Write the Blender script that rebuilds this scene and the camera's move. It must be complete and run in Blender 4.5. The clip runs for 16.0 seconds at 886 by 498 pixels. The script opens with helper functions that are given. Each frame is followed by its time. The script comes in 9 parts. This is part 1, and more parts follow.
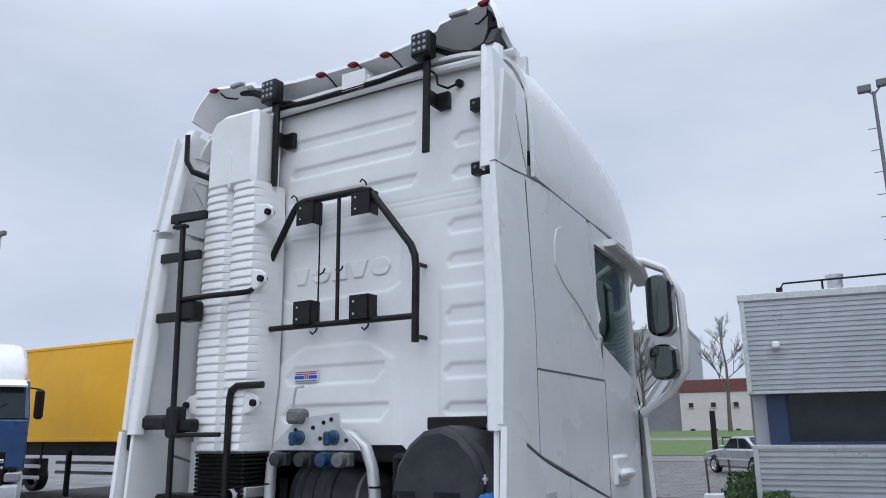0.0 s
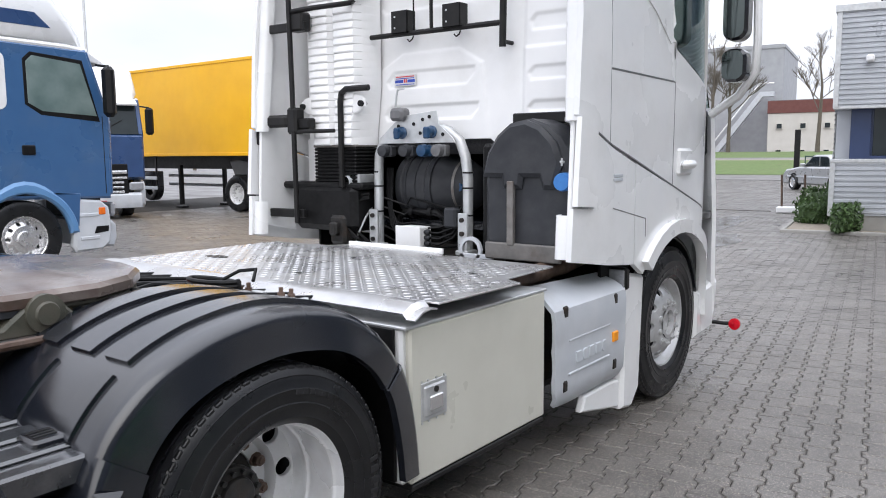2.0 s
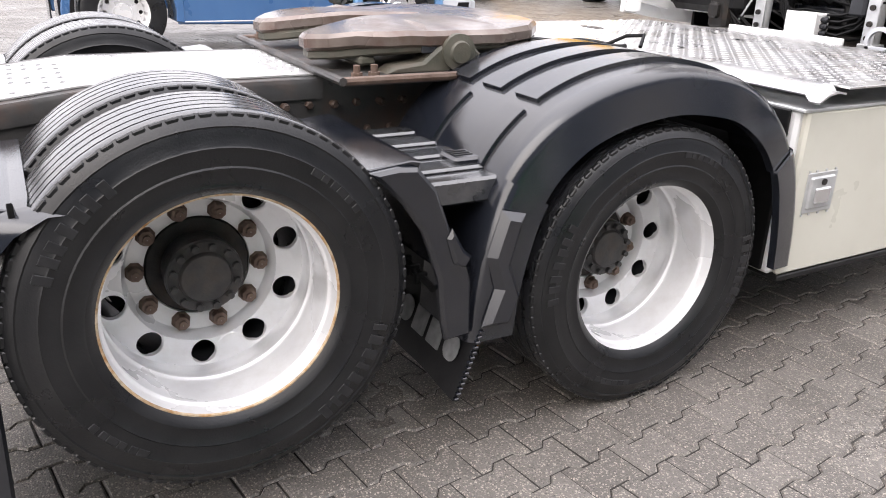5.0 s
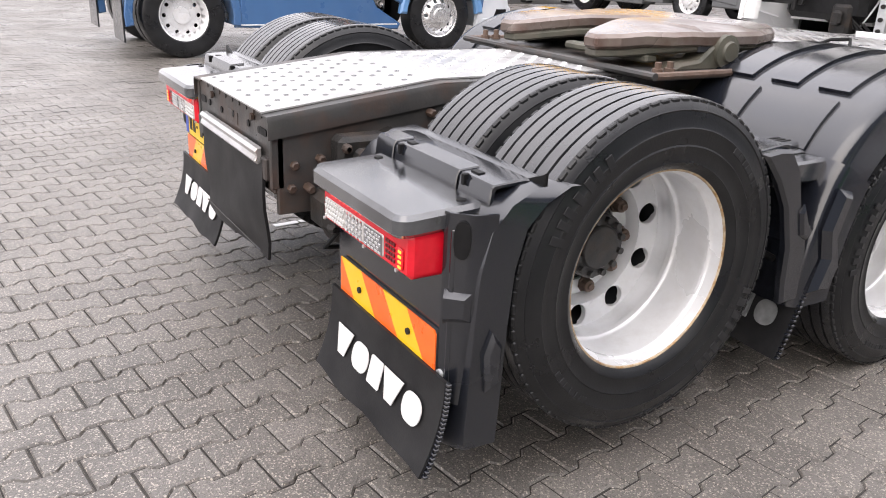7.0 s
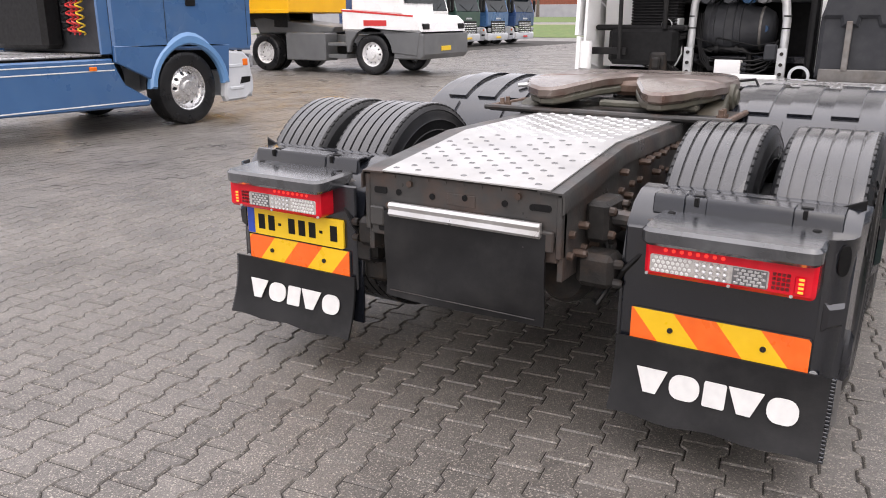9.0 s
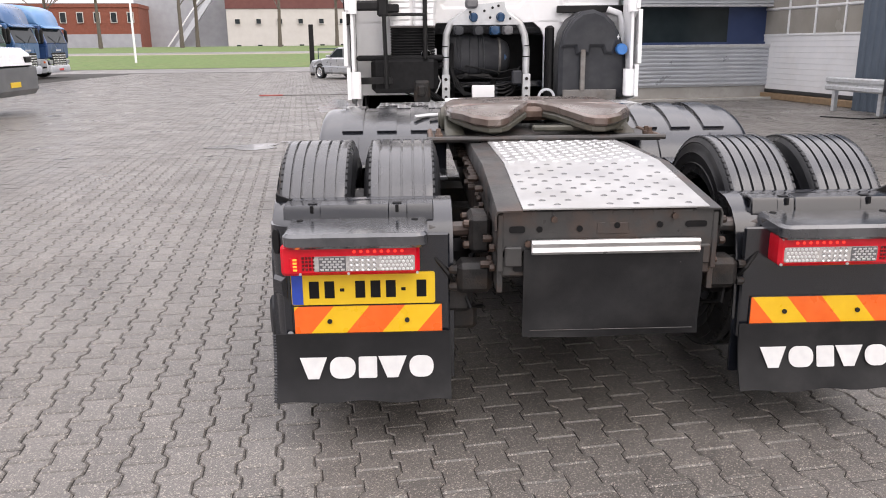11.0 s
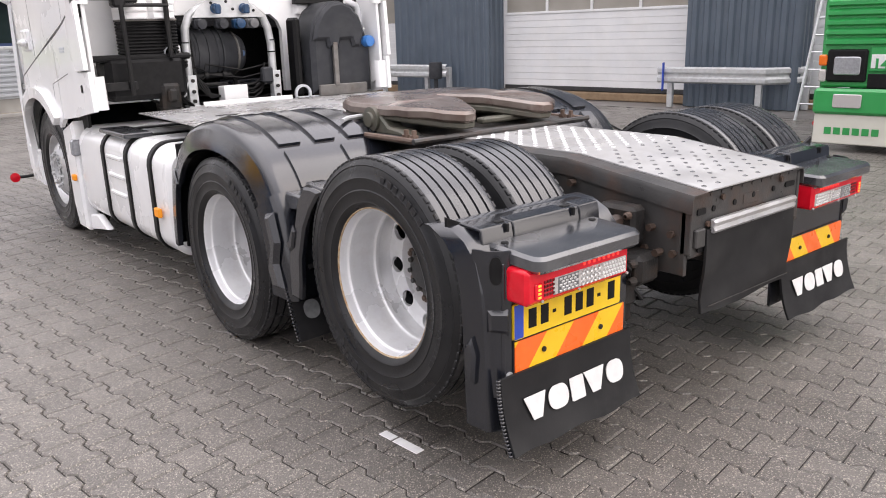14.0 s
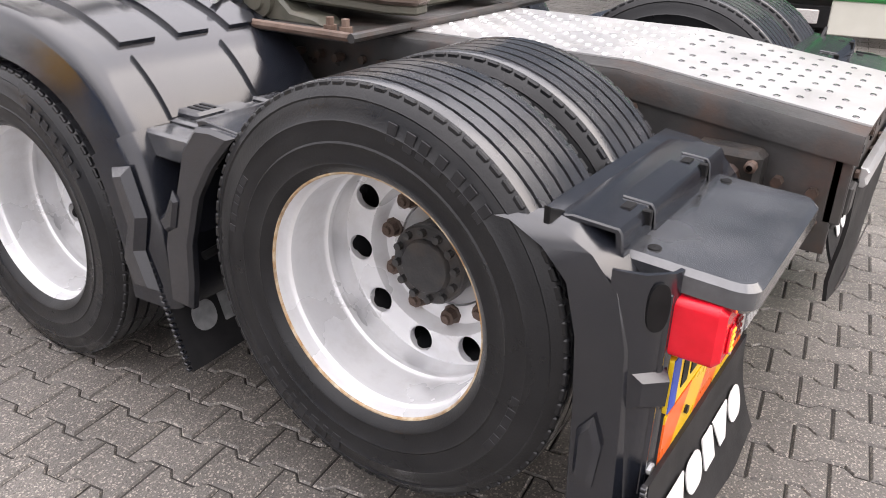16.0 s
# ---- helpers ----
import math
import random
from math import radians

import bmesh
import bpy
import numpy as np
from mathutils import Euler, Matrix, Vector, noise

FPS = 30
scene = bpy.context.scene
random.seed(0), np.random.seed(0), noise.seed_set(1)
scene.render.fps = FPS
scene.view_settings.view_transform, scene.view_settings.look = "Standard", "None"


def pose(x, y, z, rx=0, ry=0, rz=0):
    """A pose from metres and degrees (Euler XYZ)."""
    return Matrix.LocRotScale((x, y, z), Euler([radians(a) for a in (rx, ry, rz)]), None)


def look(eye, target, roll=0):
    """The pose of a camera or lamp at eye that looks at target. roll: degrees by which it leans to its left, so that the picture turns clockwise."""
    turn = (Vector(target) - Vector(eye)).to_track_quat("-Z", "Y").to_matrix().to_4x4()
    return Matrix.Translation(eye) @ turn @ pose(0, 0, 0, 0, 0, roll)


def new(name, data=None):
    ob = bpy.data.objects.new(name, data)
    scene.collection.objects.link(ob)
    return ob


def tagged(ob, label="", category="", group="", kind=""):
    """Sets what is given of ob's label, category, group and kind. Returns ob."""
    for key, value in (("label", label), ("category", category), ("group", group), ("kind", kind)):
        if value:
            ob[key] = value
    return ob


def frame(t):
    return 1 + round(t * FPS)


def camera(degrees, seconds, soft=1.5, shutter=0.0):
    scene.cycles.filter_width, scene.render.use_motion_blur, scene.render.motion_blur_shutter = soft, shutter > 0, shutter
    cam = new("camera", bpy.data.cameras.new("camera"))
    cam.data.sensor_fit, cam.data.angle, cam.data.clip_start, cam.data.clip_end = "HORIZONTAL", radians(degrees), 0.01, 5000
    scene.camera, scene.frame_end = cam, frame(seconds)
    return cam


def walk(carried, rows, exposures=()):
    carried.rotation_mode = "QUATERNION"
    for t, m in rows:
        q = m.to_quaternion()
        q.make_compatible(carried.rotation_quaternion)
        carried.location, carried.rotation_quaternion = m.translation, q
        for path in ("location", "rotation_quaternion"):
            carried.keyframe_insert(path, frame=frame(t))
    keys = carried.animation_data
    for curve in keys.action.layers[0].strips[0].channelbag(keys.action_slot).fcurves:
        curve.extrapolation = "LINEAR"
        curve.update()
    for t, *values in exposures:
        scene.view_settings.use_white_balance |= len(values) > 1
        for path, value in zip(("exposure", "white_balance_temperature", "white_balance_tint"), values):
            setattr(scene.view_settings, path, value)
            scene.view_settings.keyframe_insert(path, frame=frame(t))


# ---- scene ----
cam = camera(59.25, 16.0, soft=1.0)
PATH = [
    (0, (2.693, 0.952, 1.717), (1.684, 2.617, 2.174), -0.60),
    (0.5, (2.851, 0.777, 1.686), (1.821, 2.458, 2.020), -1.07),
    (1, (2.911, 0.648, 1.643), (1.840, 2.331, 1.790), -1.15),
    (1.5, (2.933, 0.469, 1.600), (1.800, 2.115, 1.531), -0.89),
    (2, (2.967, 0.465, 1.564), (1.766, 2.046, 1.322), -0.44),
    (2.5, (2.962, 0.461, 1.524), (1.677, 1.946, 1.140), 0.14),
    (3, (2.934, 0.427, 1.496), (1.560, 1.793, 0.997), 0.57),
    (3.5, (2.910, 0.390, 1.474), (1.458, 1.634, 0.886), 0.79),
    (4, (2.903, 0.351, 1.459), (1.368, 1.448, 0.794), 0.61),
    (4.2, (2.891, 0.353, 1.449), (1.335, 1.405, 0.762), 0.88),
    (6.3, (2.808, -0.332, 1.336), (1.137, 0.478, 0.593), 2.54),
    (6.5, (2.760, -0.484, 1.314), (1.101, 0.361, 0.583), 2.84),
    (7, (2.523, -0.877, 1.385), (0.945, 0.123, 0.670), 2.75),
    (7.5, (2.351, -1.326, 1.412), (0.884, -0.138, 0.751), 2.32),
    (8, (2.093, -1.677, 1.411), (0.749, -0.328, 0.798), 1.15),
    (8.5, (1.739, -2.037, 1.430), (0.548, -0.539, 0.849), 0.30),
    (9, (1.305, -2.344, 1.441), (0.302, -0.710, 0.872), 0.03),
    (9.2, (1.103, -2.404, 1.407), (0.164, -0.733, 0.837), -0.08),
    (11.3, (-0.952, -2.740, 1.473), (-0.708, -0.820, 0.969), -0.69),
    (11.5, (-1.142, -2.681, 1.445), (-0.793, -0.777, 0.943), -0.77),
    (12, (-1.617, -2.538, 1.477), (-1.034, -0.691, 0.977), -1.15),
    (12.5, (-2.032, -2.402, 1.482), (-1.245, -0.633, 0.981), -1.37),
    (13, (-2.342, -2.128, 1.468), (-1.401, -0.438, 0.960), -1.70),
    (13.5, (-2.605, -1.912, 1.492), (-1.525, -0.310, 0.974), -1.91),
    (14, (-2.728, -1.624, 1.500), (-1.510, -0.133, 0.956), -1.71),
    (14.5, (-2.685, -1.258, 1.490), (-1.368, 0.129, 0.906), -1.27),
    (15, (-2.613, -0.938, 1.472), (-1.212, 0.328, 0.815), -0.35),
    (15.5, (-2.525, -0.620, 1.487), (-1.069, 0.539, 0.753), 0.30),
    (16, (-2.303, -0.302, 1.409), (-0.799, 0.709, 0.562), 1.17),
]
walk(cam, [(t, look(eye, target, roll)) for t, eye, target, roll in PATH],
     [(0, -0.12, 6000, 8), (1, -0.04, 6100, 8), (1.5, 0.22, 6150, 9), (2, 0.58, 6600, 10), (2.5, 0.86, 6800, 12), (3.5, 1.13, 7050, 14), (4, 1.2, 7100, 14), (6.5, 1.37, 7200, 14), (7, 1.10, 7200, 14), (7.5, 0.95, 7200, 15), (9, 0.74, 7250, 15), (12.5, 0.71, 7200, 15), (14, 0.84, 7250, 15), (15, 0.97, 7300, 15), (16, 1.22, 7350, 15)])

# ---- light ----
world = bpy.data.worlds.new("overcast")
scene.world = world
world.use_nodes = True
wn, wl = world.node_tree.nodes, world.node_tree.links
wn.clear()
w_out = wn.new("ShaderNodeOutputWorld")
w_bg = wn.new("ShaderNodeBackground")
w_sky = wn.new("ShaderNodeTexSky")
w_sky.sky_type = "NISHITA"
w_sky.sun_disc = False
w_sky.sun_elevation, w_sky.sun_rotation = radians(38), radians(143)
w_sky.dust_density, w_sky.ozone_density = 3.0, 1.0
w_tc = wn.new("ShaderNodeTexCoord")
w_map = wn.new("ShaderNodeMapping")
w_map.inputs["Scale"].default_value = (1.0, 1.0, 2.6)
w_noise = wn.new("ShaderNodeTexNoise")
w_noise.inputs["Scale"].default_value, w_noise.inputs["Detail"].default_value = 2.2, 5.0
w_ramp = wn.new("ShaderNodeValToRGB")
w_ramp.color_ramp.elements[0].position, w_ramp.color_ramp.elements[0].color = 0.32, (7.2, 7.7, 9.0, 1)
w_ramp.color_ramp.elements[1].position, w_ramp.color_ramp.elements[1].color = 0.68, (9.3, 9.6, 10.6, 1)
w_mix = wn.new("ShaderNodeMix")
w_mix.data_type = "RGBA"
w_mix.inputs["Factor"].default_value = 0.93
wl.new(w_tc.outputs["Generated"], w_map.inputs["Vector"])
wl.new(w_map.outputs["Vector"], w_noise.inputs["Vector"])
wl.new(w_noise.outputs["Fac"], w_ramp.inputs["Fac"])
wl.new(w_sky.outputs["Color"], w_mix.inputs["A"])
wl.new(w_ramp.outputs["Color"], w_mix.inputs["B"])
# an overcast sky is brighter overhead than at the horizon
w_sep = wn.new("ShaderNodeSeparateXYZ")
wl.new(w_tc.outputs["Generated"], w_sep.inputs["Vector"])
w_rise = wn.new("ShaderNodeMapRange")
w_rise.inputs["From Min"].default_value, w_rise.inputs["From Max"].default_value = 0.45, 0.95
w_rise.inputs["To Min"].default_value, w_rise.inputs["To Max"].default_value = 1.0, 2.6
wl.new(w_sep.outputs["Z"], w_rise.inputs["Value"])
w_mul = wn.new("ShaderNodeVectorMath")
w_mul.operation = "SCALE"
wl.new(w_mix.outputs["Result"], w_mul.inputs[0])
wl.new(w_rise.outputs["Result"], w_mul.inputs["Scale"])
wl.new(w_mul.outputs["Vector"], w_bg.inputs["Color"])
w_bg.inputs["Strength"].default_value = 0.088
wl.new(w_bg.outputs["Background"], w_out.inputs["Surface"])
sun = new("sun", bpy.data.lights.new("sun", "SUN"))
sun.data.energy, sun.data.angle, sun.data.color = 0.95, radians(70), (1.0, 0.99, 0.97)
sun.matrix_basis = look((13, -17, 17), (0, 0, 0))

# ---- materials ----


def surf(name, c1, c2=None, scale=6.0, rough=0.5, rvar=0.1, metal=0.0, bump=0.0, bscale=60.0, dirt=None, damount=0.0, dscale=1.5, coat=0.0, spec=0.5, rand=0.0):
    """A procedural surface: two colours mixed by a fine and a coarse noise, dirt in patches, uneven roughness and fine relief."""
    m = bpy.data.materials.new(name)
    m.use_nodes = True
    n, l = m.node_tree.nodes, m.node_tree.links
    b = n["Principled BSDF"]
    tc = n.new("ShaderNodeTexCoord")
    c2 = c2 or tuple(min(1, c * 1.15) for c in c1)
    n1 = n.new("ShaderNodeTexNoise")
    n1.inputs["Scale"].default_value, n1.inputs["Detail"].default_value = scale, 6.0
    l.new(tc.outputs["Object"], n1.inputs["Vector"])
    mix = n.new("ShaderNodeMix")
    mix.data_type = "RGBA"
    mix.inputs["A"].default_value, mix.inputs["B"].default_value = (*c1, 1), (*c2, 1)
    r1 = n.new("ShaderNodeMapRange")
    r1.inputs["From Min"].default_value, r1.inputs["From Max"].default_value = 0.3, 0.7
    l.new(n1.outputs["Fac"], r1.inputs["Value"])
    l.new(r1.outputs["Result"], mix.inputs["Factor"])
    col = mix.outputs["Result"]
    if rand:
        oi = n.new("ShaderNodeObjectInfo")
        gi = n.new("ShaderNodeNewGeometry")
        add = n.new("ShaderNodeMath")
        l.new(oi.outputs["Random"], add.inputs[0])
        l.new(gi.outputs["Random Per Island"], add.inputs[1])
        fr = n.new("ShaderNodeMath")
        fr.operation = "FRACT"
        l.new(add.outputs[0], fr.inputs[0])
        hv = n.new("ShaderNodeHueSaturation")
        rr = n.new("ShaderNodeMapRange")
        rr.inputs["To Min"].default_value, rr.inputs["To Max"].default_value = 1 - rand, 1 + rand
        l.new(fr.outputs[0], rr.inputs["Value"])
        l.new(rr.outputs["Result"], hv.inputs["Value"])
        l.new(col, hv.inputs["Color"])
        col = hv.outputs["Color"]
    if damount:
        n2 = n.new("ShaderNodeTexNoise")
        n2.inputs["Scale"].default_value, n2.inputs["Detail"].default_value, n2.inputs["Roughness"].default_value = dscale, 9.0, 0.65
        l.new(tc.outputs["Object"], n2.inputs["Vector"])
        r2 = n.new("ShaderNodeMapRange")
        r2.inputs["From Min"].default_value, r2.inputs["From Max"].default_value = 0.48, 0.72
        r2.inputs["To Max"].default_value = damount
        l.new(n2.outputs["Fac"], r2.inputs["Value"])
        mix2 = n.new("ShaderNodeMix")
        mix2.data_type = "RGBA"
        mix2.inputs["B"].default_value = (*dirt, 1)
        l.new(col, mix2.inputs["A"])
        l.new(r2.outputs["Result"], mix2.inputs["Factor"])
        col = mix2.outputs["Result"]
    l.new(col, b.inputs["Base Color"])
    n3 = n.new("ShaderNodeTexNoise")
    n3.inputs["Scale"].default_value, n3.inputs["Detail"].default_value = scale * 0.6, 5.0
    l.new(tc.outputs["Object"], n3.inputs["Vector"])
    r3 = n.new("ShaderNodeMapRange")
    r3.inputs["From Min"].default_value, r3.inputs["From Max"].default_value = 0.3, 0.7
    r3.inputs["To Min"].default_value, r3.inputs["To Max"].default_value = max(0.02, rough - rvar), min(1, rough + rvar)
    l.new(n3.outputs["Fac"], r3.inputs["Value"])
    l.new(r3.outputs["Result"], b.inputs["Roughness"])
    b.inputs["Metallic"].default_value = metal
    b.inputs["Specular IOR Level"].default_value = spec
    b.inputs["Coat Weight"].default_value = coat
    b.inputs["Coat Roughness"].default_value = 0.06 if c1[0] > 0.1 else 0.16
    if bump:
        n4 = n.new("ShaderNodeTexNoise")
        n4.inputs["Scale"].default_value, n4.inputs["Detail"].default_value = bscale, 4.0
        l.new(tc.outputs["Object"], n4.inputs["Vector"])
        bp = n.new("ShaderNodeBump")
        bp.inputs["Strength"].default_value, bp.inputs["Distance"].default_value = bump, 0.004
        l.new(n4.outputs["Fac"], bp.inputs["Height"])
        l.new(bp.outputs["Normal"], b.inputs["Normal"])
    return m


def glass(name, tint, rough=0.02):
    m = bpy.data.materials.new(name)
    m.use_nodes = True
    b = m.node_tree.nodes["Principled BSDF"]
    b.inputs["Base Color"].default_value = (*tint, 1)
    b.inputs["Transmission Weight"].default_value = 1.0
    b.inputs["Roughness"].default_value, b.inputs["IOR"].default_value = rough, 1.45
    return m


def glow(name, colour, strength):
    m = bpy.data.materials.new(name)
    m.use_nodes = True
    b = m.node_tree.nodes["Principled BSDF"]
    b.inputs["Base Color"].default_value = (*colour, 1)
    b.inputs["Emission Color"].default_value, b.inputs["Emission Strength"].default_value = (*colour, 1), strength
    return m


WHITE = surf("white_paint", (0.80, 0.81, 0.82), (0.85, 0.85, 0.85), 3, 0.28, 0.08, coat=0.6, dirt=(0.5, 0.49, 0.46), damount=0.22, dscale=2.5)
WHITE_MATT = surf("white_panel", (0.80, 0.805, 0.81), (0.85, 0.85, 0.85), 4, 0.42, 0.1, bump=0.05, bscale=300, dirt=(0.55, 0.53, 0.49), damount=0.25, dscale=2.2)
CREAM = surf("cream_locker_paint", (0.58, 0.57, 0.50), (0.62, 0.61, 0.54), 5, 0.35, 0.08, coat=0.3, dirt=(0.4, 0.38, 0.32), damount=0.15)
SILVERGREY = surf("grey_plastic", (0.50, 0.53, 0.57), (0.56, 0.58, 0.61), 5, 0.4, 0.1, dirt=(0.3, 0.28, 0.25), damount=0.3, dscale=3, bump=0.05, bscale=200)
BLACK = surf("black_plastic", (0.0062, 0.0074, 0.0108), (0.0120, 0.0138, 0.0190), 2.6, 0.17, 0.14, bump=0.05, bscale=350, dirt=(0.028, 0.028, 0.030), damount=0.3, dscale=3.5, coat=0.6, spec=0.55)
# wet black plastic, its greys lifted to carry part of the sky's sheen
WETBLACK = surf("wet_sheen_plastic", (0.020, 0.0215, 0.025), (0.062, 0.065, 0.071), 5, 0.16, 0.16, bump=0.06, bscale=300, dirt=(0.085, 0.087, 0.092), damount=0.5, dscale=7, coat=1.0, spec=0.7)
BLACKMETAL = surf("black_steel", (0.009, 0.009, 0.010), (0.018, 0.0175, 0.017), 14, 0.40, 0.12, bump=0.1, bscale=200, spec=0.22)
# weathered shelf plastic; sky reflection is partly painted into these greys
SHELFGREY = surf("weathered_sheen_plastic", (0.018, 0.0195, 0.023), (0.060, 0.063, 0.069), 6, 0.12, 0.16, bump=0.05, bscale=300, dirt=(0.095, 0.098, 0.105), damount=0.45, dscale=9, coat=1.0, spec=0.7)
FRAMEPAINT = surf("worn_chassis_paint", (0.030, 0.030, 0.0305), (0.055, 0.053, 0.051), 9, 0.42, 0.18, dirt=(0.095, 0.042, 0.022), damount=0.5, dscale=6, bump=0.2, bscale=90, spec=0.45)
RUST = surf("rusty_steel", (0.075, 0.04, 0.026), (0.16, 0.11, 0.085), 18, 0.6, 0.15, bump=0.4, bscale=120, dirt=(0.05, 0.04, 0.035), damount=0.7, dscale=6)
FIFTH = surf("greased_plate", (0.095, 0.064, 0.05), (0.24, 0.205, 0.185), 5, 0.30, 0.16, metal=0.3, bump=0.2, bscale=60, dirt=(0.085, 0.032, 0.02), damount=0.9, dscale=6, coat=0.5)
OLIVE = surf("olive_casting", (0.055, 0.055, 0.042), (0.105, 0.10, 0.078), 14, 0.55, 0.15, bump=0.4, bscale=90, dirt=(0.06, 0.04, 0.03), damount=0.7, dscale=7)
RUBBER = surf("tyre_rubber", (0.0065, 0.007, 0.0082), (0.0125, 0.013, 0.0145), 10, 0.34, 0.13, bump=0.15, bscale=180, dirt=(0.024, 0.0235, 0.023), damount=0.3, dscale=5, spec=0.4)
TREAD = surf("worn_tread", (0.018, 0.019, 0.022), (0.033, 0.034, 0.038), 9, 0.22, 0.16, bump=0.15, bscale=220, dirt=(0.045, 0.044, 0.043), damount=0.5, dscale=7, spec=0.6, coat=0.6)
RIM = surf("silver_rim", (0.71, 0.715, 0.73), (0.80, 0.805, 0.81), 5, 0.30, 0.1, metal=0.25, dirt=(0.42, 0.38, 0.33), damount=0.22, dscale=14, bump=0.06, bscale=150)
RUBBERMARK = surf("scuffed_raised_rubber", (0.011, 0.0115, 0.013), (0.024, 0.024, 0.026), 25, 0.45, 0.12, spec=0.35)
RIMGREY = surf("dusty_grey_rim", (0.30, 0.30, 0.31), (0.42, 0.42, 0.42), 8, 0.42, 0.1, metal=0.3, dirt=(0.20, 0.17, 0.14), damount=0.5, dscale=8)
FRONTRIM = surf("dull_silver_rim", (0.50, 0.505, 0.515), (0.60, 0.605, 0.61), 8, 0.34, 0.1, metal=0.45, dirt=(0.30, 0.27, 0.24), damount=0.35, dscale=9)
RIMRUST = surf("rusted_rim_edge", (0.34, 0.17, 0.05), (0.62, 0.54, 0.40), 45, 0.6, 0.2, dirt=(0.13, 0.05, 0.02), damount=0.8, dscale=22)
HUB = surf("greasy_hub", (0.014, 0.014, 0.014), (0.03, 0.028, 0.027), 20, 0.5, 0.15, bump=0.4, bscale=120, dirt=(0.07, 0.045, 0.03), damount=0.5, dscale=12, spec=0.22)
HUBCAP = surf("dusty_hub_cap", (0.022, 0.023, 0.025), (0.050, 0.049, 0.048), 20, 0.42, 0.15, bump=0.3, bscale=120, dirt=(0.09, 0.06, 0.04), damount=0.4, dscale=12, spec=0.4)
# studs on the slope: their dim reflection is put into the colour
STUDDARK = surf("dim_reflection_stud", (0.13, 0.13, 0.132), (0.20, 0.198, 0.195), 14, 0.24, 0.1, metal=0.85, bump=0.1, bscale=200)
ALU = surf("checker_aluminium", (0.50, 0.50, 0.51), (0.62, 0.62, 0.62), 7, 0.30, 0.12, metal=0.65, dirt=(0.34, 0.30, 0.25), damount=0.6, dscale=3, bump=0.05, bscale=150)
STEEL = surf("galvanised_steel", (0.50, 0.52, 0.53), (0.62, 0.63, 0.64), 16, 0.42, 0.12, metal=0.5, dirt=(0.32, 0.30, 0.28), damount=0.4, dscale=5)
CHROME = surf("bright_steel", (0.70, 0.70, 0.71), (0.78, 0.78, 0.78), 12, 0.25, 0.1, metal=0.85)
PLATEWHITE = surf("worn_white_plate", (0.35, 0.35, 0.355), (0.47, 0.47, 0.465), 6, 0.33, 0.12, metal=0.25, dirt=(0.30, 0.29, 0.27), damount=0.6, dscale=2.5, bump=0.06, bscale=120)
DULLSTEEL = surf("dull_bracket_steel", (0.13, 0.125, 0.12), (0.22, 0.21, 0.20), 12, 0.5, 0.12, metal=0.3, dirt=(0.09, 0.06, 0.04), damount=0.5, dscale=8)
FLAPRUBBER = surf("dusty_flap_rubber", (0.010, 0.010, 0.011), (0.020, 0.020, 0.021), 6, 0.5, 0.12, bump=0.1, bscale=200, dirt=(0.05, 0.049, 0.048), damount=0.35, dscale=4, spec=0.2)
# the same studs on the flat, coloured for a bright reflection
STUD = surf("bright_reflection_stud", (0.62, 0.62, 0.63), (0.72, 0.72, 0.72), 12, 0.24, 0.1, metal=0.5)
GLASS = glass("tinted_glass", (0.60, 0.76, 0.72))
DARKGLASS = surf("dark_window", (0.012, 0.018, 0.02), (0.022, 0.03, 0.033), 2, 0.06, 0.03, spec=0.3)

# ---- mesh helpers ----


